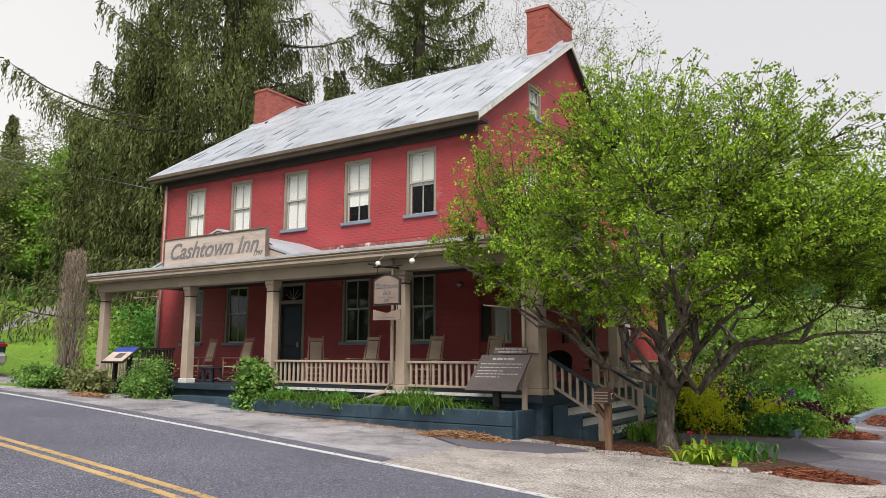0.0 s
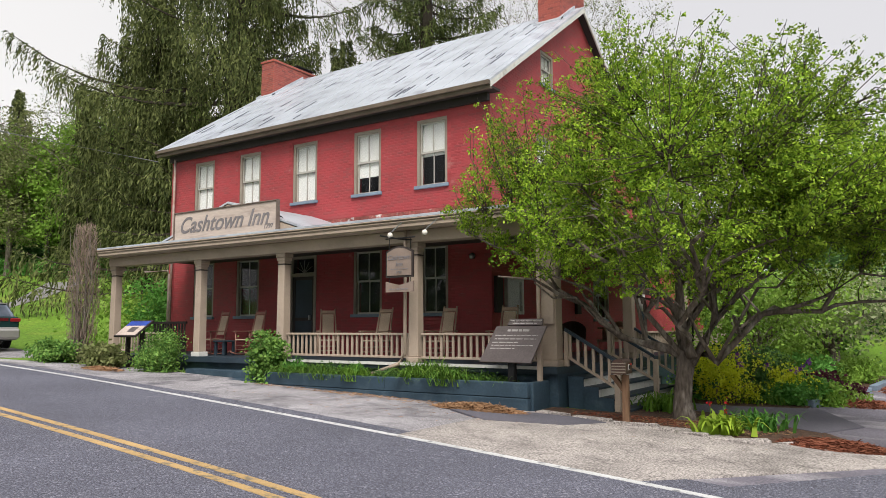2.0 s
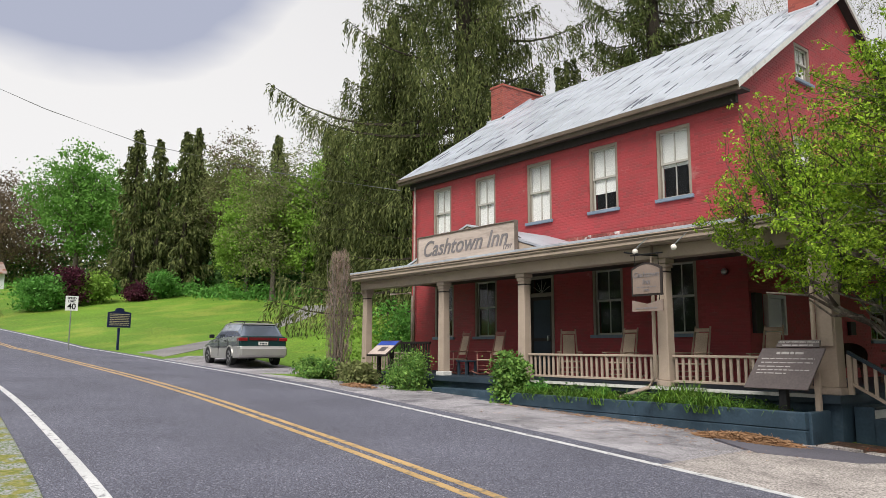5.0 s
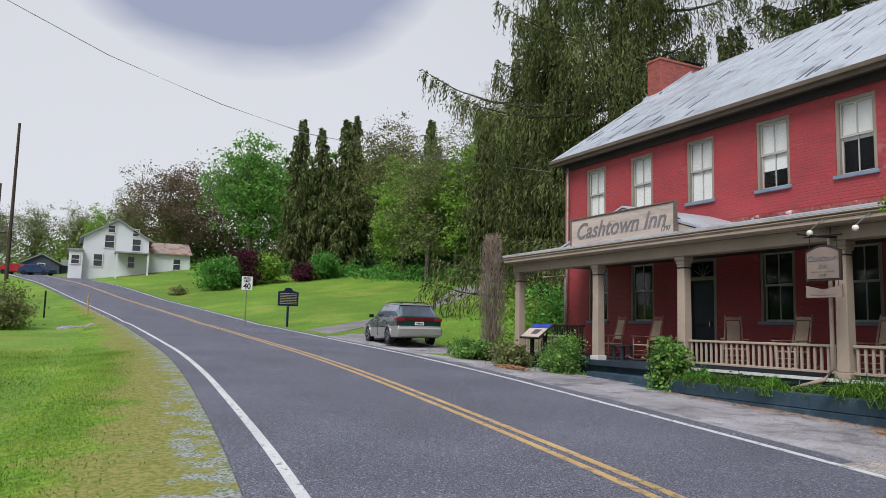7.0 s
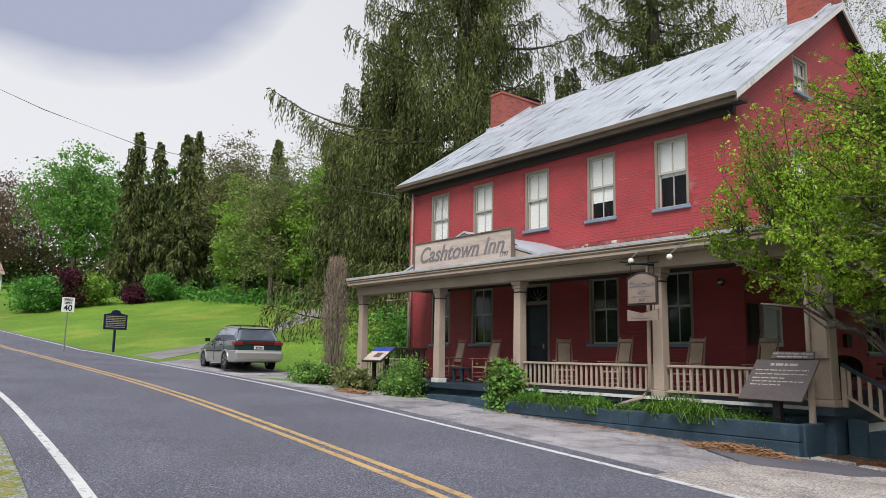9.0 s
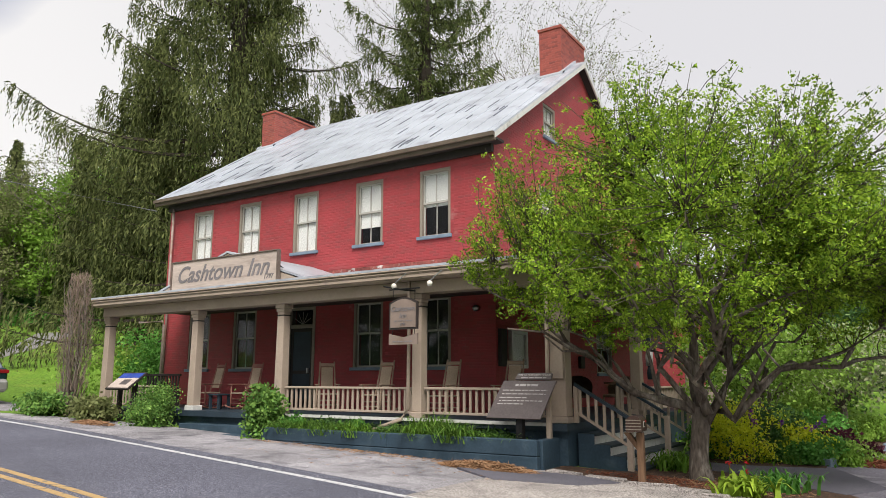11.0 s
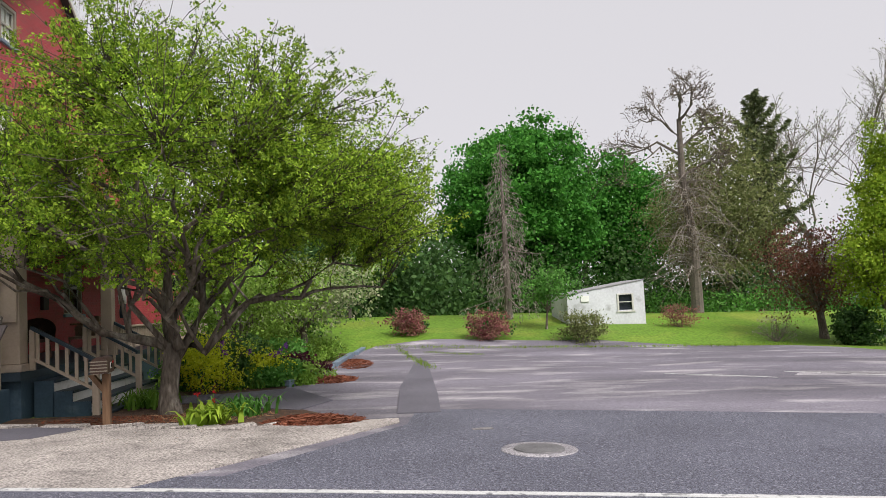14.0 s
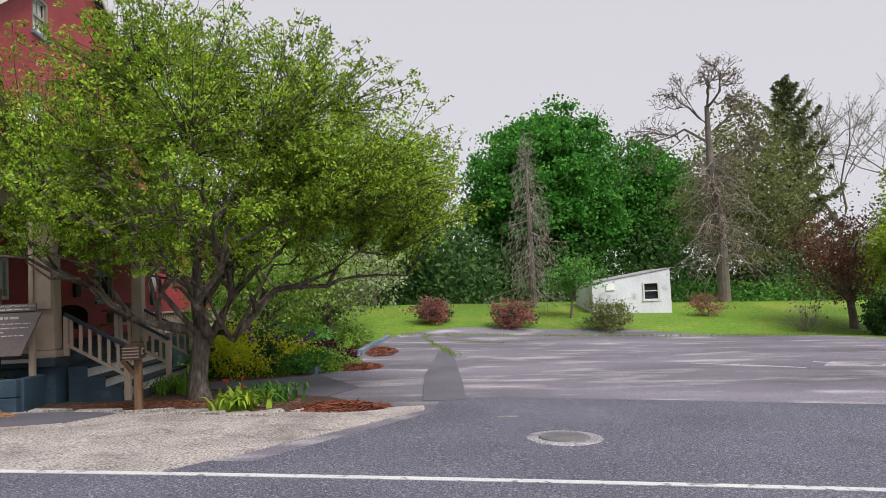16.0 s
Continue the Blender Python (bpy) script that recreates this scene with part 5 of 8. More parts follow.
# the crabapple beside the stair
def crabapple():
    rs = np.random.RandomState(11)
    bx, by = -3.75, 13.0
    t = thing("crabapple_tree", "spreading crabapple with fresh bright green leaves in a mulch bed", "tree", (bx, by, zl(bx, by) + 0.02))
    bm = bmesh.new()
    tube(bm, [(0.02, 0, -0.4), (0, 0, 0.0), (-0.03, 0, 0.3), (0.02, 0, 0.75), (0.08, 0.02, 1.15)], [0.27, 0.21, 0.155, 0.145, 0.16], 12)
    C = Vector((0.25, 0.35, 4.05))
    R = Vector((4.45, 3.8, 2.60))
    ends = []
    fork = Vector((0.08, 0.02, 1.1))
    mains = [(-2.6, -0.2, 2.6), (-1.3, 0.9, 3.9), (-0.4, -0.8, 4.4), (0.7, 0.5, 4.6), (1.7, -0.6, 3.4), (2.3, 0.4, 2.1), (0.4, 1.9, 3.2), (1.9, 1.8, 3.3), (-1.2, -1.6, 3.0), (0.9, -2.0, 2.9)]
    for i, m in enumerate(mains):
        s = fork + Vector((rs.normal() * 0.08, rs.normal() * 0.08, -0.35 * rs.random()))
        e = Vector(m)
        P = limb(bm, rs, s, e, 0.098 - 0.005 * i, 0.036, -0.05 if abs(m[0]) > 2 else 0.06, 7, 8, 0.09)
        ends += P[3:]
        for k in range(7):
            o = P[2 + k % 5]
            dirv = Vector((o.x * 0.9 + rs.normal() * 0.9, o.y * 0.9 + rs.normal() * 0.9, rs.random() * 1.6 + 0.1))
            dirv.normalize()
            q = o + dirv * (1.1 + 1.1 * rs.random())
            P2 = limb(bm, rs, o, q, 0.042, 0.014, 0.05, 4, 6, 0.12)
            ends += P2[1:]
    part("trunk", bm, M_BARK, t, "", 0, True)
    # twigs out to the clumps
    n_clump = 2250
    d = rs.normal(size=(n_clump, 3))
    d /= np.linalg.norm(d, axis=1, keepdims=True)
    lob = 1 + 0.10 * np.sin(5 * d[:, 0] + 1.0) * np.sin(6 * d[:, 1]) + 0.07 * np.sin(9 * d[:, 2] + 4 * d[:, 0])
    r = (0.32 + 0.68 * rs.random(n_clump) ** 0.55) * lob
    c = d * r[:, None] * np.array(R) + np.array(C)
    c[:, 2] -= 0.27 * np.maximum(c[:, 0] - 0.6, 0) * np.clip((c[:, 2] - 2.6) / 2.0, 0, 1)
    under = c[:, 2] < 2.35 + 0.25 * rs.normal(size=n_clump)
    c = c[~under]
    low = rs.normal(size=(620, 3))
    low *= (rs.random((620, 1)) ** 0.4) / np.linalg.norm(low, axis=1, keepdims=True)
    c = np.concatenate([c, low * np.array((2.1, 2.3, 1.05)) + np.array((2.5, 0.4, 3.55))])
    bm = bmesh.new()
    E = np.array([tuple(v) for v in ends])
    Q, A = [], []
    for p in c:
        k = np.argmin(((E - p) ** 2).sum(1))
        s, e = Vector(E[k]), Vector(p)
        L = (e - s).length
        if L > 1.7:
            s = s.lerp(e, 1 - 1.5 / L)
        e2 = e + (e - Vector(C)).normalized() * 0.12 + Vector((0, 0, 0.10))
        limb(bm, rs, s, e2, 0.013, 0.004, 0.03, 3, 3, 0.1)
        f = 0.15 + 0.85 * rs.random(10) ** 0.6
        tuft = np.array(s)[None] * (1 - f[:, None]) + np.array(e2)[None] * f[:, None] + rs.normal(size=(10, 3)) * 0.075
        Q.append(np.repeat(tuft, 10, axis=0) + rs.normal(size=(100, 3)) * np.array((0.036, 0.036, 0.026)))
    part("twig_mass", bm, M_APPLETWIG, t)
    Q = np.concatenate(Q)
    part("crown", quads_mesh("crown", leaves(Q, 0.057, 0.028, rs, 0.45), M_LEAF_APPLE), M_LEAF_APPLE, t, "bright yellow-green young leaves")


crabapple()

# conifers behind the inn
M_LEAF_HEMLOCK = leaf_mat("hemlock_needles", (0.058, 0.085, 0.025), (0.165, 0.19, 0.065), 0.35, 0.75, 0.15)
spruce("spruce_tree", "tall dark Norway spruce with drooping boughs", (-34.6, 29.4, zl(-34.6, 29.4) - 0.2), 37.0, 13.0, 21, None, 0.03, 165, 225, 0.30, 0.068, taper=0.42, up=0.40, links=7, hang=0.8)
spruce("spruce_tree", "dark Norway spruce with boughs drooping to the lawn", (-40.3, 28.0, zl(-40.3, 28) - 0.2), 20.5, 7.2, 22, None, 0.15, 105, 160, 0.30, 0.070, taper=0.50, links=6)
spruce("spruce_tree", "tall green spruce behind the tin roof", (-27.3, 39.4, zl(-27, 39)), 35.0, 8.2, 23, M_LEAF_HEMLOCK, 0.18, 130, 150, 0.32, 0.070, taper=0.5, up=0.5, hang=0.6, links=5)
spruce("spruce_tree", "dark spruce standing close behind the inn", (-31.0, 35.0, zl(-31, 35)), 17.0, 6.0, 24, None, 0.05, 70, 80, 0.42, 0.08, links=4)
bare_tree("budding_tree", "tall thin budding tree behind the spruces", (-24.0, 56.0, zl(-24, 56)), 30.0, 0.50, 31, M_LEAF_OLIVE, 5000, r=0.2, levels=6)
bare_tree("budding_tree", "tall thin budding tree behind the spruces", (-38.0, 50.0, zl(-38, 50)), 33.0, 0.50, 32, M_LEAF_OLIVE, 5000, r=0.2, levels=6)

# woods along the crest of the lawn
WOODS = "trees of the wood above the lawn"
M_LEAF_BROWN = leaf_mat("brown_budding_leaf", (0.115, 0.085, 0.055), (0.20, 0.155, 0.095), 0.3)
M_LEAF_SPRING = leaf_mat("bright_spring_leaf", (0.10, 0.24, 0.04), (0.20, 0.38, 0.085), 0.3)
proto_round = broad_tree("broadleaf_tree", "full broadleaf tree in bright spring leaf", (-96, 20.8, zl(-96, 20.8)), 5.0, 0.3, (0, 0, 10.0), (5.2, 5.2, 6.8), M_LEAF_SPRING, 240, 72, 0.62, 0.34, 0.22, 41, group=WOODS, lobes=0.35)
proto_olive = broad_tree("broadleaf_tree", "thin olive budding tree", (-78, 32.5, zl(-78, 32.5)), 4.0, 0.28, (0, 0, 9.5), (4.2, 4.2, 6.4), M_LEAF_OLIVE, 230, 55, 0.7, 0.26, 0.16, 42, group=WOODS, lobes=0.35)
proto_light = broad_tree("broadleaf_tree", "light green young broadleaf tree", (-70, 40, zl(-70, 40)), 4.5, 0.22, (0, 0, 8.0), (3.4, 3.4, 6.0), M_LEAF_LIGHT, 200, 60, 0.5, 0.28, 0.18, 43, group=WOODS, lobes=0.35)
proto_fir = spruce("spruce_tree", "dark pointed spruce in the wood", (-82.5, 23.4, zl(-82.5, 23.4)), 18.0, 4.6, 44, None, 0.03, 80, 40, 0.6, 0.15, group=WOODS, taper=0.85, links=4, hang=0.9)
proto_bare = bare_tree("budding_tree", "bare grey budding tree", (-70, 47, zl(-70, 47)), 22.0, 0.48, 45, M_LEAF_OLIVE, 3000, r=0.2, group=WOODS, levels=5)
broad_tree("broadleaf_tree", "wide brown budding tree behind the farmhouse", (-112, 15.5, zl(-112, 15.5)), 4.0, 0.35, (0, 0, 8.5), (7.0, 8.5, 6.5), M_LEAF_BROWN, 420, 60, 0.75, 0.30, 0.16, 46, 12, group=WOODS, lobes=0.2, twigs=150)
broad_tree("broadleaf_tree", "brown budding tree beside the dark spruces", (-78, 33, zl(-78, 33)), 4.0, 0.3, (0, 0, 10.5), (3.2, 3.2, 7.0), M_LEAF_BROWN, 200, 50, 0.6, 0.26, 0.14, 47, 9, group=WOODS, lobes=0.3)
rs = np.random.RandomState(3)


def again(p, x, y, s, dz=-0.2):
    m = pose(x, y, zl(x, y) + dz, 0, 0, rs.random() * 360) @ Matrix.Diagonal((s * (0.9 + 0.2 * rs.random()), s * (0.9 + 0.2 * rs.random()), s, 1))
    return copy_thing(p, m)


for p, x, y, s in ((proto_fir, -81.8, 25.6, 0.95), (proto_fir, -80.6, 28.2, 1.0), (proto_fir, -84, 30.5, 1.05), (proto_fir, -72, 35, 0.95), (proto_fir, -68, 39, 1.0), (proto_light, -64, 40, 1.1),
                   (proto_light, -58, 37, 1.0), (proto_light, -62, 34, 0.8), (proto_bare, -62, 44, 1.1), (proto_bare, -55, 42, 1.0), (proto_olive, -108, 28, 0.9), (proto_light, -118, 14, 0.75),
                   (proto_olive, -122, 8, 0.75), (proto_light, -130, 4, 0.7), (proto_olive, -138, -5, 0.7), (proto_light, -140, -14, 0.75), (proto_light, -145, -24, 0.8), (proto_light, -126, 9, 0.65), (proto_olive, -134, 1, 0.65), (proto_round, -90, 27, 0.85), (proto_olive, -134, -10, 0.7),
                   (proto_fir, -52, 36, 0.95), (proto_fir, -56, 33, 0.85), (proto_light, -50, 40, 0.9), (proto_fir, -60, 46, 1.15), (proto_light, -74, 31, 0.6), (proto_light, -88, 33, 1.0),
                   (proto_bare, -66, 36, 0.9), (proto_olive, -62, 30, 0.85), (proto_light, -70, 31, 0.85), (proto_bare, -56, 34, 0.85), (proto_light, -60, 32, 0.9), (proto_fir, -20, 46, 0.9), (proto_light, -14, 44, 0.9), (proto_fir, -34, 46, 1.1), (proto_olive, -46, 44, 1.2)):
    again(p, x, y, s)

def thicket(name, label, boxes, leaf, n, ll, seed):
    """Undergrowth too thick to count."""
    rs = np.random.RandomState(seed)
    P = []
    for x0, y0, x1, y1, w, h in boxes:
        f = rs.random(n)
        x = x0 + (x1 - x0) * f + rs.normal(size=n) * w
        y = y0 + (y1 - y0) * f + rs.normal(size=n) * w
        hh = h * (0.65 + 0.35 * np.sin(x * 0.9 + y * 0.5) * np.sin(y * 0.7))
        P.append(np.stack([x, y, land(x, y) + rs.random(n) ** 1.3 * hh], axis=1))
    P = np.concatenate(P)
    ob = part(name, quads_mesh(name, leaves(P, ll, ll * 0.6, rs), leaf), leaf)
    return tagged(ob, label, "undergrowth", kind="stuff")


thicket("undergrowth", "dark undergrowth below the trees of the wood", [(-96, 32, -50, 38, 2.0, 4.0), (-150, -2, -112, 26, 2.5, 6.5), (-50, 38, -16, 44, 2.5, 6.0)], M_LEAF_DARK, 6500, 0.55, 51)
thicket("undergrowth", "olive brown budding wood on the hillside", [(-150, -8, -114, 24, 3, 9.0), (-116, 26, -88, 46, 3, 8.5)], M_LEAF_OLIVE, 7000, 0.55, 57)
thicket("undergrowth", "light green wood on the hillside", [(-150, -12, -118, 18, 4, 7.0), (-90, 42, -56, 46, 3, 9.0)], M_LEAF_LIGHT, 7000, 0.45, 58)
thicket("undergrowth", "green bushes along the edge of the wood", [(-80, 26, -52, 34, 0.9, 1.7), (-92, 15, -82, 22, 1.0, 2.2)], M_LEAF_MAPLE, 4500, 0.34, 52)
thicket("undergrowth", "dark trees closing the view behind the lot", [(-12, 50, 60, 62, 2.5, 7.5), (16, 44, 60, 52, 2.0, 3.2), (-10, 40, 4, 46, 1.5, 5.5), (-15, 62, 70, 72, 3, 11), (-14, 47, 14, 52, 1.5, 6.0)], M_LEAF_DARK, 17000, 0.34, 53)
thicket("undergrowth", "green scrub at the edge of the back lawn", [(12, 40, 30, 41, 0.8, 1.8), (-6, 36, -4, 44, 0.8, 2.5)], M_LEAF_MAPLE, 4500, 0.20, 54)
thicket("undergrowth", "shrubs beyond the west end of the porch", [(-26, 16, -23, 20, 0.8, 2.6)], M_LEAF_LIGHT, 5000, 0.16, 55)
shrub("verge_bush", "rough olive-green bush on the far verge", (-40.5, -2.6, zl(-40.5, -2.6) - 0.1), (1.9, 1.3, 0.95), M_LEAF_OLIVE, 130, 44, 0.16, 0.09, 97, 0.25)
stone_rs = np.random.RandomState(154)
for i in range(9):
    x, y = -41.5 + stone_rs.normal() * 0.5, 0.15 + i * 0.16
    st = thing("field_stone", "pale rough field stone on the verge", "stone", (x, y, zl(x, y) - 0.03), stone_rs.random() * 90, "stones on the verge")
    bm = bmesh.new()
    bmesh.ops.create_icosphere(bm, subdivisions=1, radius=0.13 + 0.12 * stone_rs.random())
    for v in bm.verts:
        v.co = Vector((v.co.x * 1.3, v.co.y, v.co.z * 0.7)) * (0.8 + 0.4 * stone_rs.random())
    part("stone", bm, M_GRAVEL, st)
thicket("undergrowth", "rough green scrub on the verge", [(-58, -4.5, -42, -3.2, 0.9, 2.3), (-44, -3.4, -40, -2.6, 0.5, 0.9)], M_LEAF_LIGHT, 5000, 0.2, 56)

# Unseen trees behind the camera, added to block south sky from the porch.
thicket("undergrowth", "added row of leafy trees, out of view, darkening the porch", [(-45, -22, 45, -26, 2.5, 15.0)], M_LEAF_DARK, 9000, 1.0, 60)

# round the lot
M_LEAF_BIGMAPLE = leaf_mat("deep_green_maple_leaf", (0.04, 0.17, 0.025), (0.12, 0.36, 0.055), 0.3)
broad_tree("maple_tree", "large rounded dark green maple beyond the lawn", (11.0, 55.0, zl(11, 55)), 4.0, 0.5, (0.2, 0, 7.8), (5.7, 5.7, 6.7), M_LEAF_BIGMAPLE, 560, 160, 0.5, 0.26, 0.19, 61, 10, lobes=0.10, shell=0.72)
broad_tree("maple_tree", "rounded green maple beyond the lawn", (21.5, 61.0, zl(21.5, 61)), 4.0, 0.4, (0, 0, 7.6), (4.4, 4.4, 6.0), M_LEAF_BIGMAPLE, 340, 110, 0.5, 0.27, 0.20, 62, 8, lobes=0.15, shell=0.7)
spruce("dead_spruce", "half-dead grey-brown spruce on the lawn", (6.4, 36.0, zl(6.4, 36)), 8.8, 2.3, 63, M_DRYTWIG, 0.08, 64, 18, 0.24, 0.022, M_TWIG, "dead tree", hang=0.9, taper=0.75, up=0.0, links=5)
def old_tree():
    """A straight old tree: crooked bare crown on top, drooping dry boughs below."""
    rs = np.random.RandomState(64)
    t = thing("old_tree", "old half-bare tree with a straight trunk behind the shed", "tree", (17.0, 38.0, zl(17, 38) - 0.1))
    bm = bmesh.new()
    tube(bm, [(0, 0, -0.4), (0, 0, 0.1), (0.05, 0, 4), (-0.3, 0, 7.5), (-0.25, 0, 10.6)], [0.42, 0.33, 0.25, 0.19, 0.12], 10)
    tips = []

    def fork(p, d, L, rr, level):
        q = p + d * L
        mid = p.lerp(q, 0.5) + Vector(rs.normal(size=3)) * L * 0.12
        tube(bm, [p, mid, q], [rr, rr * 0.8, rr * 0.6], 5, False)
        if level <= 2:
            tips.extend([mid, q])
        if level:
            for k in range(3 if level > 1 else 4):
                nd = (d + Vector(rs.normal(size=3)) * 0.62 + Vector((0, 0, 0.06))).normalized()
                fork(p.lerp(q, 0.4 + 0.6 * rs.random()) if k else q, nd, L * (0.60 + 0.22 * rs.random()), rr * 0.62, level - 1)

    for z, dx, dz, L in ((8.6, -1.0, 0.35, 1.9), (9.6, -0.6, 0.7, 1.4), (10.4, -0.3, 1.0, 1.2), (10.5, 0.5, 0.9, 1.2), (9.0, 0.7, 0.6, 1.3), (7.6, 0.9, 0.4, 1.3)):
        fork(Vector((-0.25, 0, z)), Vector((dx, rs.normal() * 0.4, dz)).normalized(), L, 0.085, 4)
    part("trunk", bm, M_TWIG, t)
    bm = bmesh.new()
    C = []
    for i in range(85):
        z = 2.2 + 5.6 * rs.random()
        a = rs.random() * 6.283
        L = (1.6 + 2.2 * rs.random()) * (1.1 - 0.07 * z)
        P = limb(bm, rs, (0, 0, z), (math.cos(a) * L, math.sin(a) * L, z - 0.35 * L + 0.5 * rs.normal()), 0.035, 0.008, 0.14, 5, 4, 0.07)
        for k in range(9):
            o = P[1 + k % 5]
            q = o + Vector((rs.normal() * 0.5, rs.normal() * 0.5, -0.35 + 0.4 * rs.normal()))
            limb(bm, rs, o, q, 0.012, 0.004, 0.05, 2, 3, 0.1)
            C += [o.lerp(q, f) for f in (0.4, 0.7, 1.0)]
    part("twig_mass", bm, M_DRYTWIG, t)
    C = np.array([tuple(v) for v in C])
    c = C[rs.randint(0, len(C), 3600)] + rs.normal(size=(3600, 3)) * 0.10
    T = np.array([tuple(v) for v in tips])
    c = np.concatenate([c, T[rs.randint(0, len(T), 2500)] + rs.normal(size=(2500, 3)) * 0.08])
    part("bud_haze", quads_mesh("bud_haze", leaves(c, 0.10, 0.05, rs), M_LEAF_BROWN), M_LEAF_BROWN, t)


old_tree()
broad_tree("budding_tree", "olive brown budding tree behind the shed", (18.6, 42.0, zl(18.6, 42)), 2.5, 0.15, (0, 0, 5.2), (2.6, 2.5, 3.6), M_LEAF_OLIVE, 220, 40, 0.5, 0.16, 0.09, 65, 9, twigs=120)
broad_tree("budding_tree", "olive brown budding tree at the edge of the wood", (21.5, 43.0, zl(21.5, 43)), 3.0, 0.2, (0, 0, 6.4), (3.6, 3.0, 5.2), M_LEAF_OLIVE, 300, 50, 0.55, 0.22, 0.13, 66, 9, twigs=120)
M_LEAF_PINE = leaf_mat("pine_needles", (0.085, 0.12, 0.05), (0.18, 0.20, 0.09), 0.4, 0.7, 0.15)
spruce("pine_tree", "tall green pine behind the lot", (27.5, 49.0, zl(27, 49)), 15.5, 4.8, 67, M_LEAF_PINE, 0.2, 80, 110, 0.42, 0.08, category="pine tree", hang=0.3, up=0.5, links=3)
broad_tree("copper_maple", "copper-red leaved maple at the edge of the lot", (18.8, 30.0, zl(18.8, 30) - 0.1), 1.3, 0.17, (-0.3, 0, 3.0), (2.3, 2.0, 2.0), M_LEAF_RED, 210, 40, 0.28, 0.11, 0.06, 68, 12, twigs=200)
broad_tree("copper_maple", "copper-red leaved tree beside the road", (26.5, 31.0, zl(26.5, 31) - 0.1), 1.6, 0.17, (0, 0, 3.8), (2.2, 2.2, 2.4), M_LEAF_RED, 190, 42, 0.32, 0.13, 0.08, 69, 9)
pear = broad_tree("pear_tree", "upright pear tree with yellow-green leaves", (19.7, 27.0, zl(19.7, 27) - 0.05), 1.4, 0.15, (0, 0, 3.2), (2.0, 2.0, 1.9), M_LEAF_PEAR, 260, 60, 0.28, 0.13, 0.075, 70, 10, lobes=0.25)
pear_rs = np.random.RandomState(71)
_, pear_pts = clumps(pear_rs, (0, 0, 7.2), (0.5, 0.5, 1.6), 60, 50, 0.16)
_, pear_mid = clumps(pear_rs, (0, 0, 5.2), (1.15, 1.15, 1.7), 140, 55, 0.24)
pear_pts = np.concatenate([pear_pts, pear_mid])
part("upper_crown", quads_mesh("upper_crown", leaves(pear_pts, 0.13, 0.075, pear_rs, 0.2), M_LEAF_PEAR), M_LEAF_PEAR, pear)
for i, (x, y, h) in enumerate(((50, 62, 25), (46, 60, 21), (55, 58, 22), (42, 66, 19), (33, 58, 17), (18, 60, 17))):
    bare_tree("budding_tree", "tall bare grey tree against the sky", (x, y, zl(x, y)), h, 0.42, 72 + i, M_LEAF_OLIVE, 1200, r=0.26, levels=5)
shrub("azalea_bush", "pink flowering azalea on the lawn", (1.25, 32.0, zl(1.25, 32) - 0.03), (0.8, 0.75, 0.55), M_LEAF_PINK, 90, 40, 0.09, 0.06, 81, extra=(M_LEAF_DARK, 20, 0.12, "leaves"))
shrub("azalea_bush", "pink flowering azalea on the lawn", (4.55, 31.0, zl(4.55, 31) - 0.03), (1.05, 0.9, 0.58), M_LEAF_PINK, 110, 40, 0.09, 0.06, 82, extra=(M_LEAF_DARK, 20, 0.12, "leaves"))
shrub("lawn_shrub", "loose olive-green shrub beside the shed", (8.35, 30.4, zl(8.35, 30.4) - 0.03), (1.0, 0.9, 0.65), M_LEAF_OLIVE, 110, 36, 0.10, 0.05, 83)
shrub("lawn_shrub", "reddish brown bare shrub beside the shed", (13.8, 33.0, zl(13.8, 33) - 0.03), (1.1, 0.8, 0.6), M_LEAF_PINK, 80, 26, 0.10, 0.03, 84)
shrub("evergreen_bush", "dark rounded evergreen bush beside the pear", (18.6, 27.6, zl(18.6, 27.6) - 0.05), (0.85, 0.8, 0.8), M_LEAF_DARK, 130, 44, 0.12, 0.08, 85)
shrub("bare_bush", "bare fan-shaped bush under the copper maple", (16.4, 29.6, zl(16.4, 29.6) - 0.03), (0.9, 0.7, 0.8), M_DRYTWIG, 60, 10, 0.2, 0.012, 86, stems=26)
broad_tree("small_tree", "small thin green tree on the lawn", (7.5, 33.0, zl(7.5, 33)), 0.8, 0.05, (0.2, 0, 1.9), (1.1, 1.0, 0.9), M_LEAF_MAPLE, 60, 30, 0.25, 0.13, 0.08, 87, 6)
# lawn bushes in the west
shrub("lilac_bush", "big green bush on the lawn", (-75, 13.6, zl(-75, 13.6) - 0.1), (1.9, 1.8, 1.7), M_LEAF_MAPLE, 150, 40, 0.26, 0.16, 91, 0.35)
shrub("japanese_maple", "dark red Japanese maple on the lawn", (-76, 15.9, zl(-76, 15.9) - 0.1), (1.7, 1.8, 1.9), M_LEAF_PLUM, 140, 40, 0.26, 0.14, 92, 0.35)
shrub("lilac_bush", "pale flowering bush on the lawn", (-76, 18.2, zl(-76, 18.2) - 0.1), (1.6, 1.5, 1.5), M_LEAF_LIGHT, 130, 40, 0.26, 0.16, 93, 0.35)
shrub("plum_bush", "low dark red bush on the lawn", (-75, 22.0, zl(-75, 22.0) - 0.1), (1.3, 1.2, 0.9), M_LEAF_PLUM, 90, 36, 0.24, 0.14, 94, 0.3)
shrub("lilac_bush", "green bush on the lawn", (-75, 24.4, zl(-75, 24.4) - 0.1), (1.5, 1.4, 1.4), M_LEAF_MAPLE, 110, 40, 0.24, 0.15, 95, 0.3)
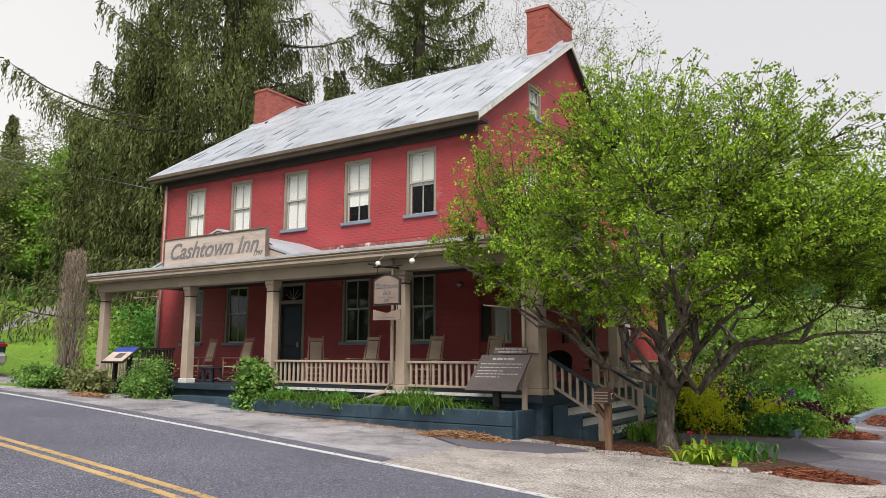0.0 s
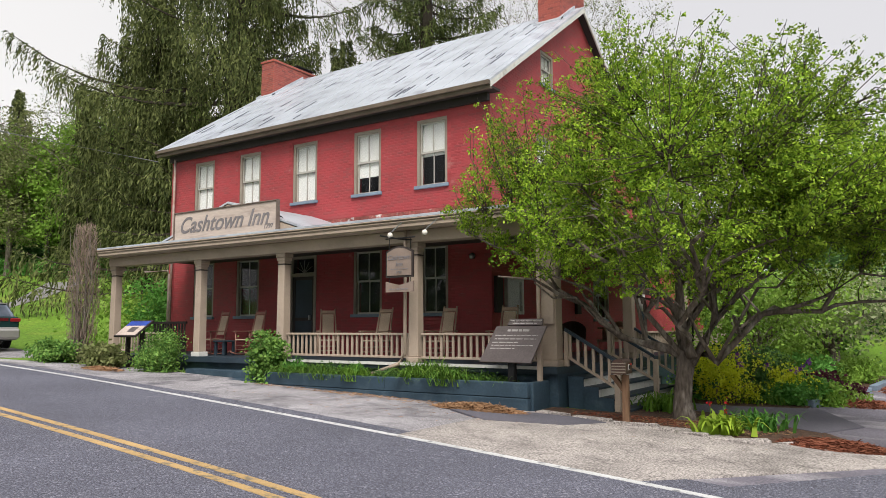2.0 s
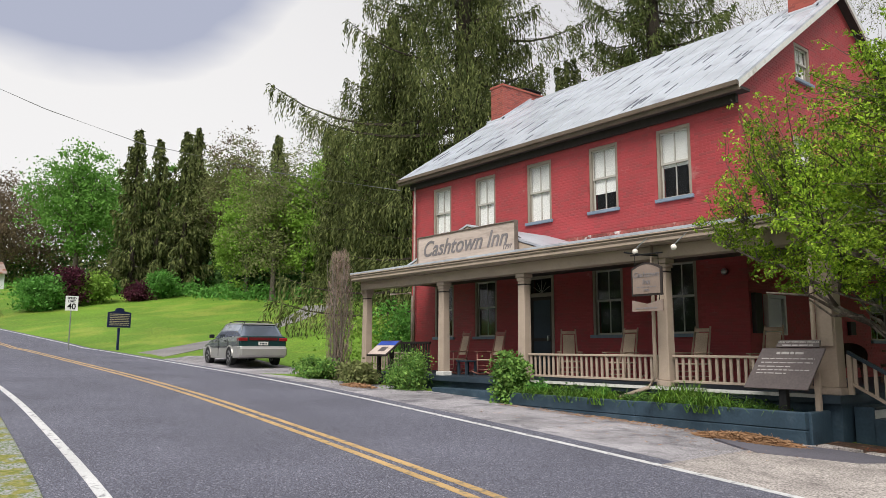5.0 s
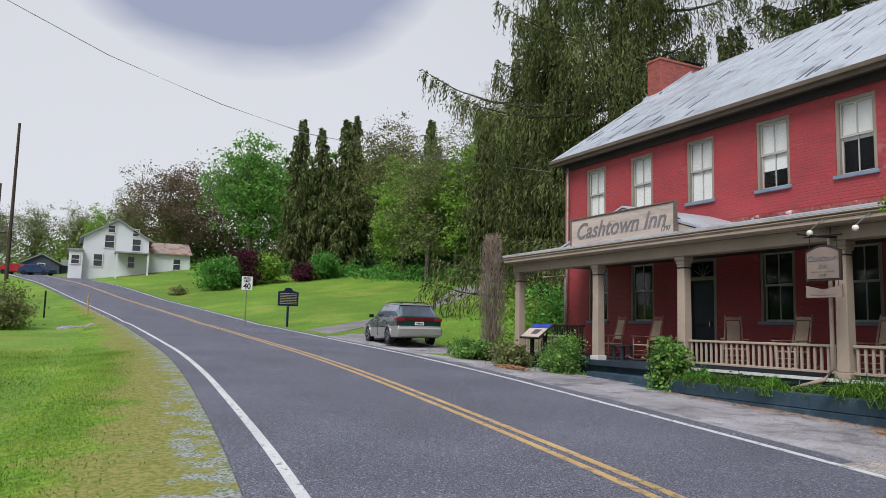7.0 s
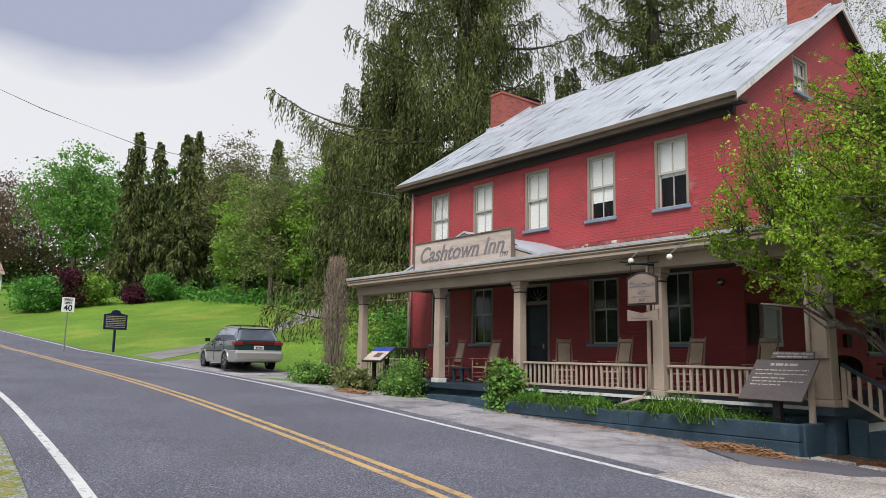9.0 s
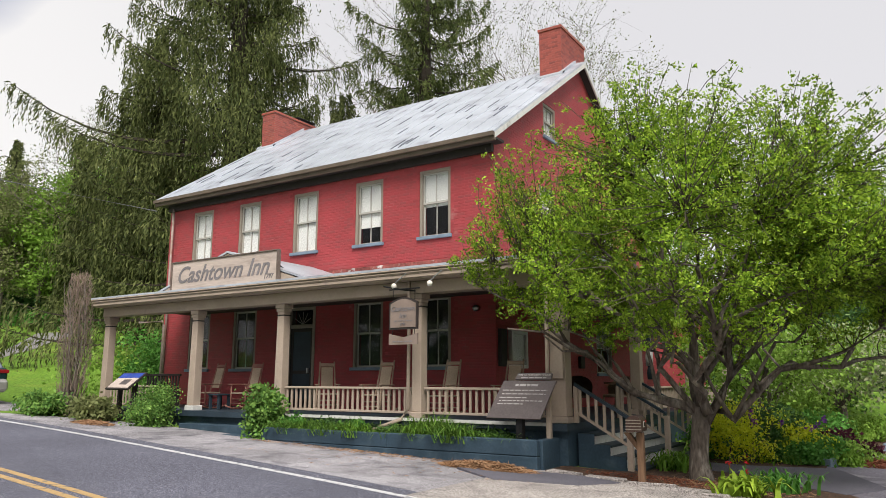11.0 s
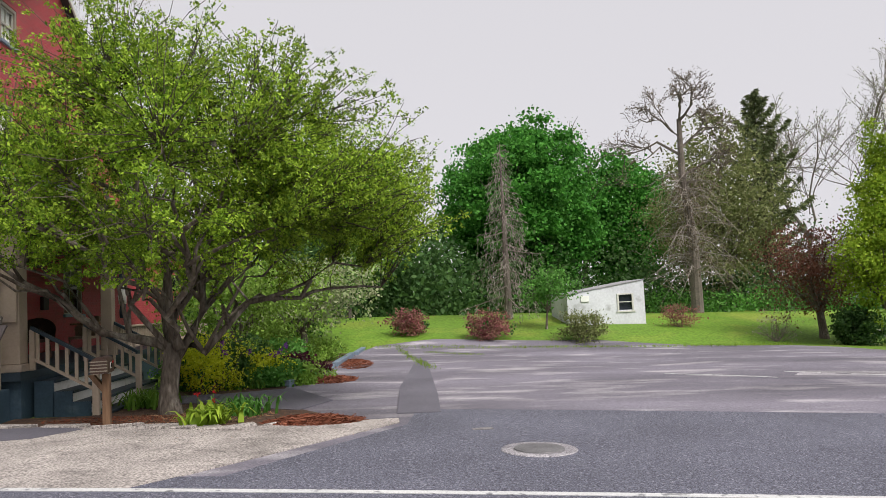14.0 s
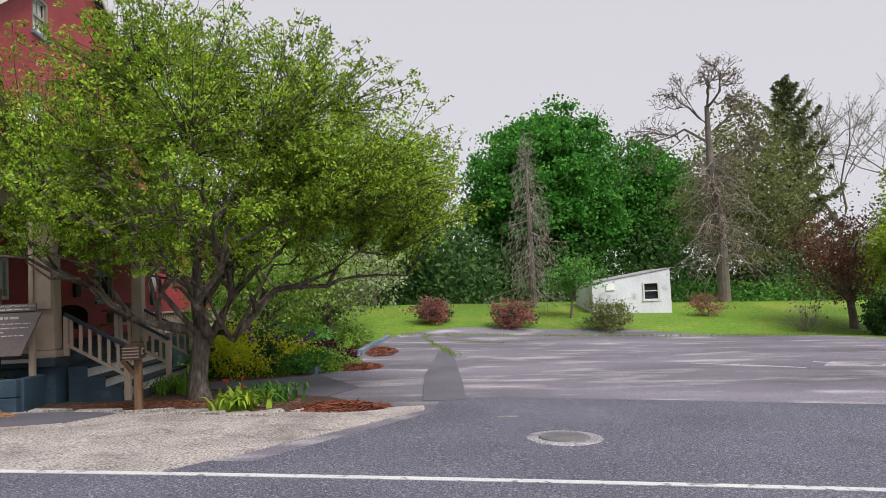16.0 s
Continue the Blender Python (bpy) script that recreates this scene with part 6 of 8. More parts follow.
shrub("lawn_shrub", "small low bush on the slope of the lawn", (-74, 9.6, zl(-74, 9.6) - 0.1), (0.8, 0.7, 0.4), M_LEAF_OLIVE, 50, 30, 0.16, 0.1, 96, 0.2)
# beside the stair and along the east side
patchwork("walk", [(-4.75, 15.4), (-4.75, 14.35), (-3.2, 14.2), (-2.5, 13.4), (-1.7, 13.0), (-1.2, 14.2), (-2.1, 16.3), (-3.4, 15.6)], M_PATCH, 0.038, "dark asphalt walk from the lot to the stair", "walk", 0.6)
shrub("golden_shrub", "golden yellow-green shrub beside the stair", (-3.85, 16.1, zl(-3.8, 16.1)), (0.68, 0.55, 0.62), M_LEAF_YELLOW, 110, 44, 0.05, 0.035, 101, 0.1, extra=(M_LEAF_DARK, 14, 0.09, "leaves"))
shrub("golden_shrub", "small golden shrub beside the walk", (-2.75, 17.3, zl(-2.75, 17.3)), (0.46, 0.42, 0.42), M_LEAF_YELLOW, 80, 44, 0.05, 0.035, 102, 0.09)
shrub("bed_plant", "dark leafy plant in the bed", (-3.6, 17.0, zl(-3.6, 17.0)), (0.45, 0.4, 0.3), M_LEAF_DARK, 60, 36, 0.09, 0.06, 103, 0.1)
shrub("bed_plant", "dark purple-leaved plant beside the golden shrub", (-2.3, 18.3, zl(-2.3, 18.3)), (0.6, 0.5, 0.35), M_LEAF_PLUM, 70, 36, 0.09, 0.06, 104, 0.1)
shrub("bed_plant", "pale green groundcover by the edging", (-1.9, 18.6, zl(-1.9, 18.6)), (0.5, 0.6, 0.16), M_LEAF_LIGHT, 70, 36, 0.06, 0.04, 105, 0.08)
shrub("bed_plant", "low green leafy plant in the bed", (-2.75, 16.75, zl(-2.75, 16.75)), (0.5, 0.4, 0.22), M_LEAF_MAPLE, 60, 36, 0.08, 0.05, 106, 0.1)
broad_tree("dogwood_tree", "dogwood with pale bracts and fresh leaves beside the porch", (-4.1, 20.6, zl(-4.1, 20.6)), 0.9, 0.09, (0.4, 0, 2.1), (2.3, 2.0, 1.3), M_LEAF_LIGHT, 230, 46, 0.22, 0.10, 0.06, 107, 9, twigs=110)
broad_tree("dogwood_tree", "dogwood with cream flowers over the bed", (-2.6, 24.0, zl(-2.6, 24)), 1.0, 0.08, (0.2, 0, 2.2), (2.1, 2.0, 1.1), M_LEAF_CREAM, 190, 40, 0.22, 0.11, 0.075, 108, 9, twigs=90)
broad_tree("dogwood_tree", "leafy green tree at the end of the bed", (-3.0, 30.0, zl(-3.0, 30)), 1.2, 0.1, (0, 0, 2.6), (2.4, 2.6, 2.2), M_LEAF_DARK, 200, 46, 0.35, 0.14, 0.09, 109, 9, twigs=60)
broad_tree("side_tree", "light green leafy tree beyond the porch", (-1.5, 40.0, zl(-1.5, 40)), 2.0, 0.15, (0, 0, 5.2), (3.0, 3.0, 4.2), M_LEAF_LIGHT, 240, 46, 0.5, 0.22, 0.14, 110, 9)
M_LEAF_YG = leaf_mat("yellow_green_blade", (0.20, 0.32, 0.03), (0.33, 0.45, 0.05), 0.25)
blades("tulip_clump", "clump of broad yellow-green tulip and daylily leaves", (-2.85, 11.85, zl(-2.85, 11.85) + 0.03), (0.30, 0.26), 110, 0.52, M_LEAF_YG, 111, width=0.045, flowers=(leaf_mat("red_tulip", (0.45, 0.02, 0.03), (0.6, 0.05, 0.05), 0.1), 3, 0.42, 0.045))
blades("daylily", "arching daylily leaves below the crabapple", (-2.55, 12.7, zl(-2.5, 12.7) + 0.03), (0.40, 0.35), 130, 0.58, M_LEAF_MAPLE, 112, width=0.026)
blades("daylily", "arching green leaves at the foot of the stair", (-4.45, 14.0, zl(-4.4, 14.0) + 0.03), (0.5, 0.5), 120, 0.6, M_BLADE, 113, width=0.026)
M_PURPLE = leaf_mat("purple_blossom", (0.16, 0.05, 0.30), (0.30, 0.10, 0.42), 0.1)
blades("allium", "purple flowers on tall stalks in the bed", (-3.3, 16.3, zl(-3.3, 16.3) + 0.03), (0.6, 0.3), 40, 0.4, M_BLADE, 114, width=0.015, flowers=(M_PURPLE, 5, 0.85, 0.08))
blades("allium", "purple flowers on tall stalks by the golden shrub", (-2.3, 17.2, zl(-2.3, 17.2) + 0.03), (0.5, 0.3), 40, 0.4, M_BLADE, 115, width=0.015, flowers=(M_PURPLE, 4, 0.75, 0.08))
for i, (x, y, rx, ry, rz, m, lab) in enumerate(((-4.0, 16.9, 0.5, 0.4, 0.3, M_LEAF_MAPLE, "low green leafy plant in the bed"), (-3.0, 17.3, 0.4, 0.3, 0.22, M_LEAF_LIGHT, "light green leafy plant in the bed"), (-4.3, 16.6, 0.6, 0.5, 0.5, M_LEAF_MAPLE, "green leafy shrub beside the porch"),
                                               (-2.4, 17.4, 0.4, 0.4, 0.26, M_LEAF_MAPLE, "low green leafy plant in the bed"), (-2.1, 17.5, 0.35, 0.5, 0.2, M_LEAF_LIGHT, "light green groundcover by the edging"), (-3.5, 17.6, 0.7, 0.6, 0.6, M_LEAF_DARK, "dark leafy shrub beside the porch"),
                                               (-2.7, 20.4, 0.6, 0.9, 0.5, M_LEAF_MAPLE, "green leafy shrub along the bed"), (-2.0, 24.5, 0.6, 1.2, 0.35, M_LEAF_LIGHT, "light green groundcover along the bed"))):
    shrub("bed_plant", lab, (x, y, zl(x, y)), (rx, ry, rz), m, 80, 40, 0.08, 0.05, 160 + i, 0.1)
thicket("undergrowth", "leafy bushes growing along the side deck", [(-4.7, 18, -3.9, 28, 0.35, 2.2), (-4.4, 28, -3.4, 36, 0.6, 3.2)], M_LEAF_LIGHT, 6000, 0.10, 59)
# planter and porch planting
M_BLADE_DK = leaf_mat("dark_daylily_blade", (0.055, 0.13, 0.02), (0.15, 0.26, 0.045), 0.35, 0.5, 0.2)
for i, (x, y, n, L, tall, w) in enumerate(((-12.35, 12.3, 150, 0.55, 0.8, 0.010), (-12.0, 12.2, 150, 0.70, 0.6, 0.009), (-11.55, 12.35, 110, 0.50, 0.9, 0.012), (-11.1, 12.2, 150, 0.66, 0.6, 0.010), (-10.65, 12.4, 90, 0.5, 1.0, 0.010),
                                           (-10.3, 12.2, 140, 0.62, 0.7, 0.012), (-9.75, 12.3, 80, 0.42, 0.8, 0.010), (-9.2, 12.4, 60, 0.36, 0.8, 0.012), (-8.75, 12.25, 130, 0.78, 0.75, 0.015), (-8.45, 12.35, 110, 0.66, 1.0, 0.015),
                                           (-7.95, 12.15, 150, 0.86, 0.6, 0.015), (-7.45, 12.35, 70, 0.42, 0.9, 0.012), (-6.95, 12.4, 70, 0.44, 0.6, 0.012))):
    blades("daylily", "arching grassy daylily leaves in the planter", (x, y, 0.39), (0.34, 0.26), int(n * 1.2), L * 1.3, M_BLADE if i % 3 == 2 else M_BLADE_DK, 120 + i, group="plants in the planter", width=w, tall=tall)
for i, (x, rx, rz) in enumerate(((-12.1, 0.5, 0.20), (-11.3, 0.45, 0.15), (-10.5, 0.5, 0.17), (-9.5, 0.4, 0.11), (-8.2, 0.5, 0.14), (-7.2, 0.4, 0.10))):
    shrub("planter_groundcover", "low leafy groundcover between the daylilies", (x, 12.35, 0.38), (rx, 0.22, rz), M_LEAF_DARK if i % 2 else M_LEAF_MAPLE, 50, 26, 0.06, 0.035, 170 + i, 0.07, group="plants in the planter")
M_LEAF_HYD = leaf_mat("broad_shrub_leaf", (0.085, 0.20, 0.045), (0.22, 0.36, 0.08), 0.35, 0.5, 0.25)
shrub("hydrangea", "broad-leaved light green shrub at the end of the planter", (-12.95, 12.2, zl(-12.9, 12.2)), (0.33, 0.33, 0.60), M_LEAF_HYD, 120, 40, 0.085, 0.06, 131, 0.10, lobes=0.45)
shrub("garden_shrub", "rounded leafy green shrub beside the porch steps", (-16.75, 12.1, zl(-17, 12.1)), (0.56, 0.42, 0.46), M_LEAF_HYD, 150, 50, 0.07, 0.035, 132, 0.13, lobes=0.45)
shrub("garden_shrub", "low dark leafy plant in front of the porch", (-18.9, 11.8, zl(-18.9, 11.8)), (0.7, 0.4, 0.34), M_LEAF_OLIVE, 80, 36, 0.12, 0.07, 133, 0.12)
shrub("garden_shrub", "low leafy plant at the corner of the porch", (-21.2, 11.8, zl(-21.2, 11.8)), (0.8, 0.5, 0.32), M_LEAF_HYD, 80, 36, 0.10, 0.06, 134, 0.12)
shrub("garden_shrub", "tall green shrub seen past the end of the porch", (-23.3, 17.0, zl(-23.3, 17.0)), (1.2, 1.2, 1.5), M_LEAF_MAPLE, 150, 40, 0.12, 0.06, 135, 0.22, lobes=0.45)


def dead_arborvitae():
    rs = np.random.RandomState(9)
    x, y = -20.75, 12.3
    t = thing("dead_arborvitae", "tall narrow dead brown shrub at the porch corner", "dead shrub", (x, y, zl(x, y)))
    bm = bmesh.new()
    for i in range(26):
        a = rs.random() * 6.28
        r = 0.25 * rs.random() ** 0.5
        h = 2.3 + 1.7 * rs.random()
        limb(bm, rs, (math.cos(a) * r * 0.5, math.sin(a) * r * 0.5, -0.1), (math.cos(a) * r * 2.0, math.sin(a) * r * 1.6, h), 0.022, 0.005, 0, 5, 5, 0.02)
    part("stem_mass", bm, M_TWIG, t)
    n = 3000
    f = rs.random(n)
    a = rs.random(n) * 6.28
    r = (0.42 * np.sin(np.clip(f * 2.2 + 0.5, 0, 3.0)) + 0.12) * rs.random(n) ** 0.5
    p = np.stack([np.cos(a) * r, np.sin(a) * r * 0.8, f * 4.0], axis=1)
    up = np.stack([np.cos(a) * 0.25, np.sin(a) * 0.25, np.ones(n)], axis=1)
    part("dry_spray_mass", quads_mesh("dry_spray_mass", leaves(p, 0.24, 0.014, rs, 0, up, 0.5), M_DEADSHRUB), M_DEADSHRUB, t)


dead_arborvitae()


def litter(name, label, x, y, rx, ry, h, leaf, n, seed, ll=0.16):
    rs = np.random.RandomState(seed)
    a = rs.random(n) * 6.28
    r = rs.random(n) ** 0.6
    px, py = x + np.cos(a) * r * rx, y + np.sin(a) * r * ry
    pz = land(px, py) + 0.03 + rs.random(n) * h * (1 - r ** 2)
    d = np.stack([rs.normal(size=n), rs.normal(size=n), rs.normal(size=n) * 0.15], axis=1)
    ob = part(name, quads_mesh(name, leaves(np.stack([px, py, pz], axis=1), ll, ll * 0.10, rs, 0, d * 3, 0.3), leaf), leaf)
    tagged(ob, label, "plant litter", kind="stuff")


litter("dry_straw", "heap of dry straw on the gravel by the planter", -6.9, 11.55, 0.95, 0.32, 0.12, M_STRAW, 2600, 141)
litter("dry_needles", "heap of reddish dry needles beside the bed", -1.35, 11.75, 0.75, 0.45, 0.10, M_REDSTRAW, 2400, 142)
litter("dry_needles", "reddish dry needles along the edging", -1.5, 18.2, 0.7, 1.0, 0.08, M_REDSTRAW, 2000, 143)
litter("dry_needles", "reddish dry needles along the edging", -1.0, 23.0, 0.6, 1.8, 0.07, M_REDSTRAW, 1500, 144)
litter("dry_straw", "dry stalks on the ground before the porch", -18.0, 11.3, 0.8, 0.3, 0.08, M_STRAW, 700, 145)
litter("bark_chips", "loose bark chips under the crabapple", -4.2, 12.4, 1.4, 0.5, 0.03, M_REDSTRAW, 1500, 146, 0.08)
litter("bark_chips", "loose bark chips under the crabapple", -3.2, 12.6, 1.2, 0.8, 0.03, M_STRAW, 1100, 147, 0.08)


kerb_rs = np.random.RandomState(151)
kerb = [(-6.0, 12.02), (-4.3, 11.72), (-2.75, 11.22), (-2.05, 11.5), (-1.7, 11.95)]
for (xa, ya), (xb, yb) in zip(kerb, kerb[1:]):
    L = math.hypot(xb - xa, yb - ya)
    u = 0.0
    while u < L - 0.15:
        w = 0.30 + 0.45 * kerb_rs.random()
        f = (u + w / 2) / L
        x, y = xa + (xb - xa) * f, ya + (yb - ya) * f + 0.03 * kerb_rs.normal()
        k = thing("kerb_stone", "broken pale concrete kerb piece edging the mulch", "kerb", (x, y, zl(x, y) + 0.02), math.degrees(math.atan2(yb - ya, xb - xa)) + kerb_rs.normal() * 5, "broken kerb of the planting bed")
        bm = bmesh.new()
        for v in box(bm, -w / 2, w / 2, -0.08, 0.08, -0.08, 0.03 + 0.035 * kerb_rs.random()):
            v.co += Vector(kerb_rs.normal(size=3)) * 0.012
        part("stone", bm, M_APRON, k, "", 0.012)
        u += w + 0.02 + 0.12 * kerb_rs.random()
litter("leaf_litter", "scattered dark leaf bits on the apron and shoulder", -6.5, 10.6, 6.0, 0.9, 0.005, M_STRAW, 420, 152, 0.07)
litter("leaf_litter", "scattered dry bits along the foot of the planter", -9.5, 11.75, 3.4, 0.22, 0.02, M_STRAW, 900, 153, 0.09)

# ---- things about the inn ----
SWAP = Matrix(((0, 1, 0, 0), (1, 0, 0, 0), (0, 0, 1, 0), (0, 0, 0, 1)))
M_SIGN = mat("aged_cream_sign_board", (0.50, 0.415, 0.365), 0.7, 0, ((0.34, 0.27, 0.235), 4, 0.55, 0.2), (20, 0.1), (1.5, 0.12), 0.3, 20, stretch=(0.3, 1, 2))
M_LETTER = mat("grey_letter_paint", (0.19, 0.175, 0.18), 0.7)
M_SFRAME = mat("weathered_brown_frame", (0.16, 0.125, 0.105), 0.75, 0, None, (40, 0.2), (3, 0.2), 0.3, 40)
M_PALELET = mat("pale_cast_letters", (0.48, 0.45, 0.43), 0.6)
M_BRONZE = mat("grey_brown_cast_plaque", (0.145, 0.122, 0.118), 0.45, 0.4, None, (30, 0.12), (2, 0.15), 0.2, 30)
M_RUST = mat("rusty_tin", (0.34, 0.27, 0.24), 0.6, 0.2, ((0.24, 0.10, 0.06), 1.2, 0.5, 0.15), (12, 0.15), (1, 0.2), 0.3, 10)
M_SIDING = mat("white_clapboard", (0.66, 0.67, 0.70), 0.7, 0, None, (8, 0.05), (0.5, 0.06), 0.2, 12)
M_BLUEGREY = mat("blue_grey_clapboard", (0.07, 0.085, 0.115), 0.7, 0, None, (8, 0.08), (0.5, 0.08), 0.2, 12)
M_SHINGLE = mat("grey_shingle", (0.30, 0.30, 0.31), 0.8, 0, None, (10, 0.15), (1, 0.12), 0.3, 20)
M_DARKWIN = mat("dark_window_glass", (0.03, 0.035, 0.045), 0.1, 0, None, (5, 0.1), (1, 0.1), 0, spec=0.6)


def words(text, size, material, parent, m, shear=0.0, name="lettering", depth=0.006, spacing=1.0, label=""):
    """Raised letters in the built-in font, centred."""
    cu = bpy.data.curves.new("lettering", "FONT")
    cu.body, cu.size, cu.align_x, cu.align_y, cu.shear, cu.extrude, cu.space_character = text, size, "CENTER", "CENTER", shear, depth, spacing
    cu.offset = size * 0.012
    tmp = bpy.data.objects.new("lettering", cu)
    me = bpy.data.meshes.new_from_object(tmp)
    bpy.data.objects.remove(tmp)
    me.materials.clear()
    me.materials.append(material)
    ob = part(name, me, material, parent, label)
    ob.matrix_basis = m
    return ob


def bars(parent, material, x0, x1, z, h, y, seed, m=None):
    """A line of writing too small to read, as short bars."""
    rs = np.random.RandomState(seed)
    bm = bmesh.new()
    x = x0
    while x < x1 - 0.01:
        w = min(0.04 + 0.10 * rs.random(), x1 - x) * (1 if x1 - x0 < 1.5 else 1.5)
        box(bm, x, min(x + w, x1), y - 0.004, y, z - h / 2, z + h / 2, m)
        x += w + 0.022
    return part("writing_bars", bm, material, parent)


# the long name board on the porch roof
sign = thing("name_board", "long weathered cream wooden name board with grey script lettering", "sign")
bm = bmesh.new()
box(bm, -17.0, -13.14, 12.58, 12.63, 3.84, 4.55)
part("board", bm, M_SIGN, sign, "", 0.006)
bm = bmesh.new()
for a, b, c, d in ((-17.03, -13.11, 3.812, 3.838), (-17.03, -13.11, 4.552, 4.578), (-17.03, -17.002, 3.838, 4.552), (-13.138, -13.11, 3.838, 4.552)):
    box(bm, a, b, 12.55, 12.66, c, d)
part("frame", bm, M_SFRAME, sign, "weathered brown frame")
up = pose(0, 0, 0, 90, 0, 0)
words("Cashtown Inn", 0.60, M_LETTER, sign, Matrix.Translation((-15.12, 12.576, 4.19)) @ up, 0.38)
words("1797", 0.16, M_LETTER, sign, Matrix.Translation((-13.42, 12.576, 3.95)) @ up, 0.2)
bm = bmesh.new()
for x in (-16.6, -13.5):
    bm = bmesh.new()
    tube(bm, [(x, 12.64, 3.78), (x, 12.66, 4.4), (x, 13.6, 4.05)], 0.02, 6)
    part("bracket", bm, M_IRON, sign)
# small gable of tin behind the board
bm = bmesh.new()
for s in (-1, 1):
    prism(bm, [(-15.05, 4.68), (-15.05 + s * 2.75, 3.80), (-15.05 + s * 2.75, 3.85), (-15.05, 4.73)], 12.7, YF - 0.004)
part("porch_gablet", bm, M_ROOF, porch, "small pale tin cross gable")
bm = bmesh.new()
prism(bm, [(-17.75, 3.70), (-12.35, 3.70), (-12.35, 3.79), (-15.05, 4.66), (-17.75, 3.79)], 12.72, 12.76)
part("gablet_front", bm, M_TAN, porch)

# hanging sign with its bracket and two lamps
# Weathered tan, darker than the name board: the sign's shadow is in the colour.
M_HSIGN = mat("weathered_sign_paint_shaded", (0.24, 0.185, 0.155), 0.65, 0, ((0.21, 0.155, 0.12), 5, 0.55, 0.2), (40, 0.08), (3, 0.12), 0.2, 40)
hs = thing("hanging_sign", "shaped brown-tan hanging sign, shade put into its colour, with dark edge on an iron bracket", "sign")


def shield(bm, x0, x1, z0, z1, y0, y1, arch):
    n = 12
    out = [(x0, z0), (x1, z0)]
    for i in range(n + 1):
        f = i / n
        out.append((x1 + (x0 - x1) * f, z1 + arch * math.sin(f * math.pi)))
    prism(bm, out, y0, y1)


bm = bmesh.new()
shield(bm, -9.58, -8.88, 2.52, 3.06, 12.28, 12.32, 0.11)
part("edge", bm, M_DARK, hs)
bm = bmesh.new()
shield(bm, -9.54, -8.92, 2.56, 3.03, 12.268, 12.279, 0.10)
part("panel", bm, M_HSIGN, hs)
words("Cashtown", 0.145, M_LETTER, hs, Matrix.Translation((-9.23, 12.264, 2.93)) @ up, 0.2)
words("Inn", 0.145, M_LETTER, hs, Matrix.Translation((-9.23, 12.264, 2.79)) @ up, 0.2)
bars(hs, M_LETTER, -9.45, -9.0, 2.69, 0.018, 12.266, 1)
words("1797", 0.07, M_LETTER, hs, Matrix.Translation((-9.23, 12.264, 2.62)) @ up)
bm = bmesh.new()
prism(bm, [(-9.58, 2.22), (-8.88, 2.22), (-8.88, 2.44), (-9.05, 2.40), (-9.23, 2.36), (-9.41, 2.40), (-9.58, 2.44)], 12.28, 12.32)
part("lower_panel", bm, M_HSIGN, hs)
bars(hs, M_LETTER, -9.48, -8.98, 2.28, 0.025, 12.276, 2)
bm = bmesh.new()
tube(bm, [(-9.32, 12.85, 3.36), (-9.32, 12.3, 3.33), (-9.75, 12.3, 3.42)], 0.018, 6)
part("bracket", bm, M_IRON, hs, "black iron bracket")
bm = bmesh.new()
tube(bm, [(-9.6, 12.3, 3.335), (-8.85, 12.3, 3.335)], 0.014, 6)
part("crossbar", bm, M_IRON, hs)
for x in (-9.5, -8.96):
    for za, zb in ((3.34, 3.08), (2.53, 2.42)):
        bm = bmesh.new()
        tube(bm, [(x, 12.3, za), (x, 12.3, zb)], 0.007, 5)
        part("hanger", bm, M_IRON, hs)
M_BULB = mat("frosted_bulb", (0.85, 0.80, 0.72), 0.4)
for x in (-9.5, -8.62):
    lamp = thing("spot_lamp", "small frosted floodlight bulb on a bent metal arm", "lamp", group="floodlights over the sign")
    bm = bmesh.new()
    tube(bm, [(x + 0.28, 12.46, 3.74), (x + 0.1, 12.36, 3.55), (x, 12.33, 3.46)], 0.012, 6)
    part("arm", bm, M_METAL, lamp)
    bm = bmesh.new()
    bmesh.ops.create_uvsphere(bm, u_segments=10, v_segments=7, radius=0.06, matrix=Matrix.Translation((x, 12.32, 3.41)))
    part("bulb", bm, M_BULB, lamp, "", 0, True)

# downspouts and conduit
for pts, lab in (([(-9.40, 12.72, 3.6), (-9.40, 12.72, 0.95), (-9.55, 12.7, 0.74), (-10.1, 12.45, 0.52)], "tan downspout on the porch column"), ([(-6.30, 12.72, 3.62), (-6.30, 12.72, 0.5)], "white downspout on the corner column"),
                 ([(-21.3, 15.66, 7.2), (-21.3, 15.66, 0.7)], "copper-brown downspout on the brick wall"), ([(-22.5, 15.5, 3.42), (-21.5, 15.66, 3.42), (-21.42, 15.66, 3.3), (-21.42, 15.66, 0.7)], "copper-brown bent pipe at the corner")):
    d = thing("downspout", lab, "downspout")
    bm = bmesh.new()
    tube(bm, pts, 0.04, 8)
    part("pipe", bm, M_TAN if pts[0][0] > -20 else M_RUST, d, "", 0, True)
# utility box on the corner column
bx = thing("column_panel", "tan wooden access panel on the corner column", "panel")
bm = bmesh.new()
box(bm, -6.28, -6.02, 12.775, 12.80, 1.55, 2.75)
part("panel", bm, M_TAN, bx, "", 0.006)
# things on the east wall
case = thing("display_case", "white-framed glazed display case on the brick wall", "display case")
bm = bmesh.new()
for a, b, c, d in ((16.42, 16.50, 1.82, 2.74), (17.20, 17.28, 1.82, 2.74), (16.50, 17.20, 1.82, 1.90), (16.50, 17.20, 2.66, 2.74)):
    box(bm, XE + 0.002, XE + 0.12, a, b, c, d)
part("frame", bm, M_WHITE, case, "", 0.006)
bm = bmesh.new()
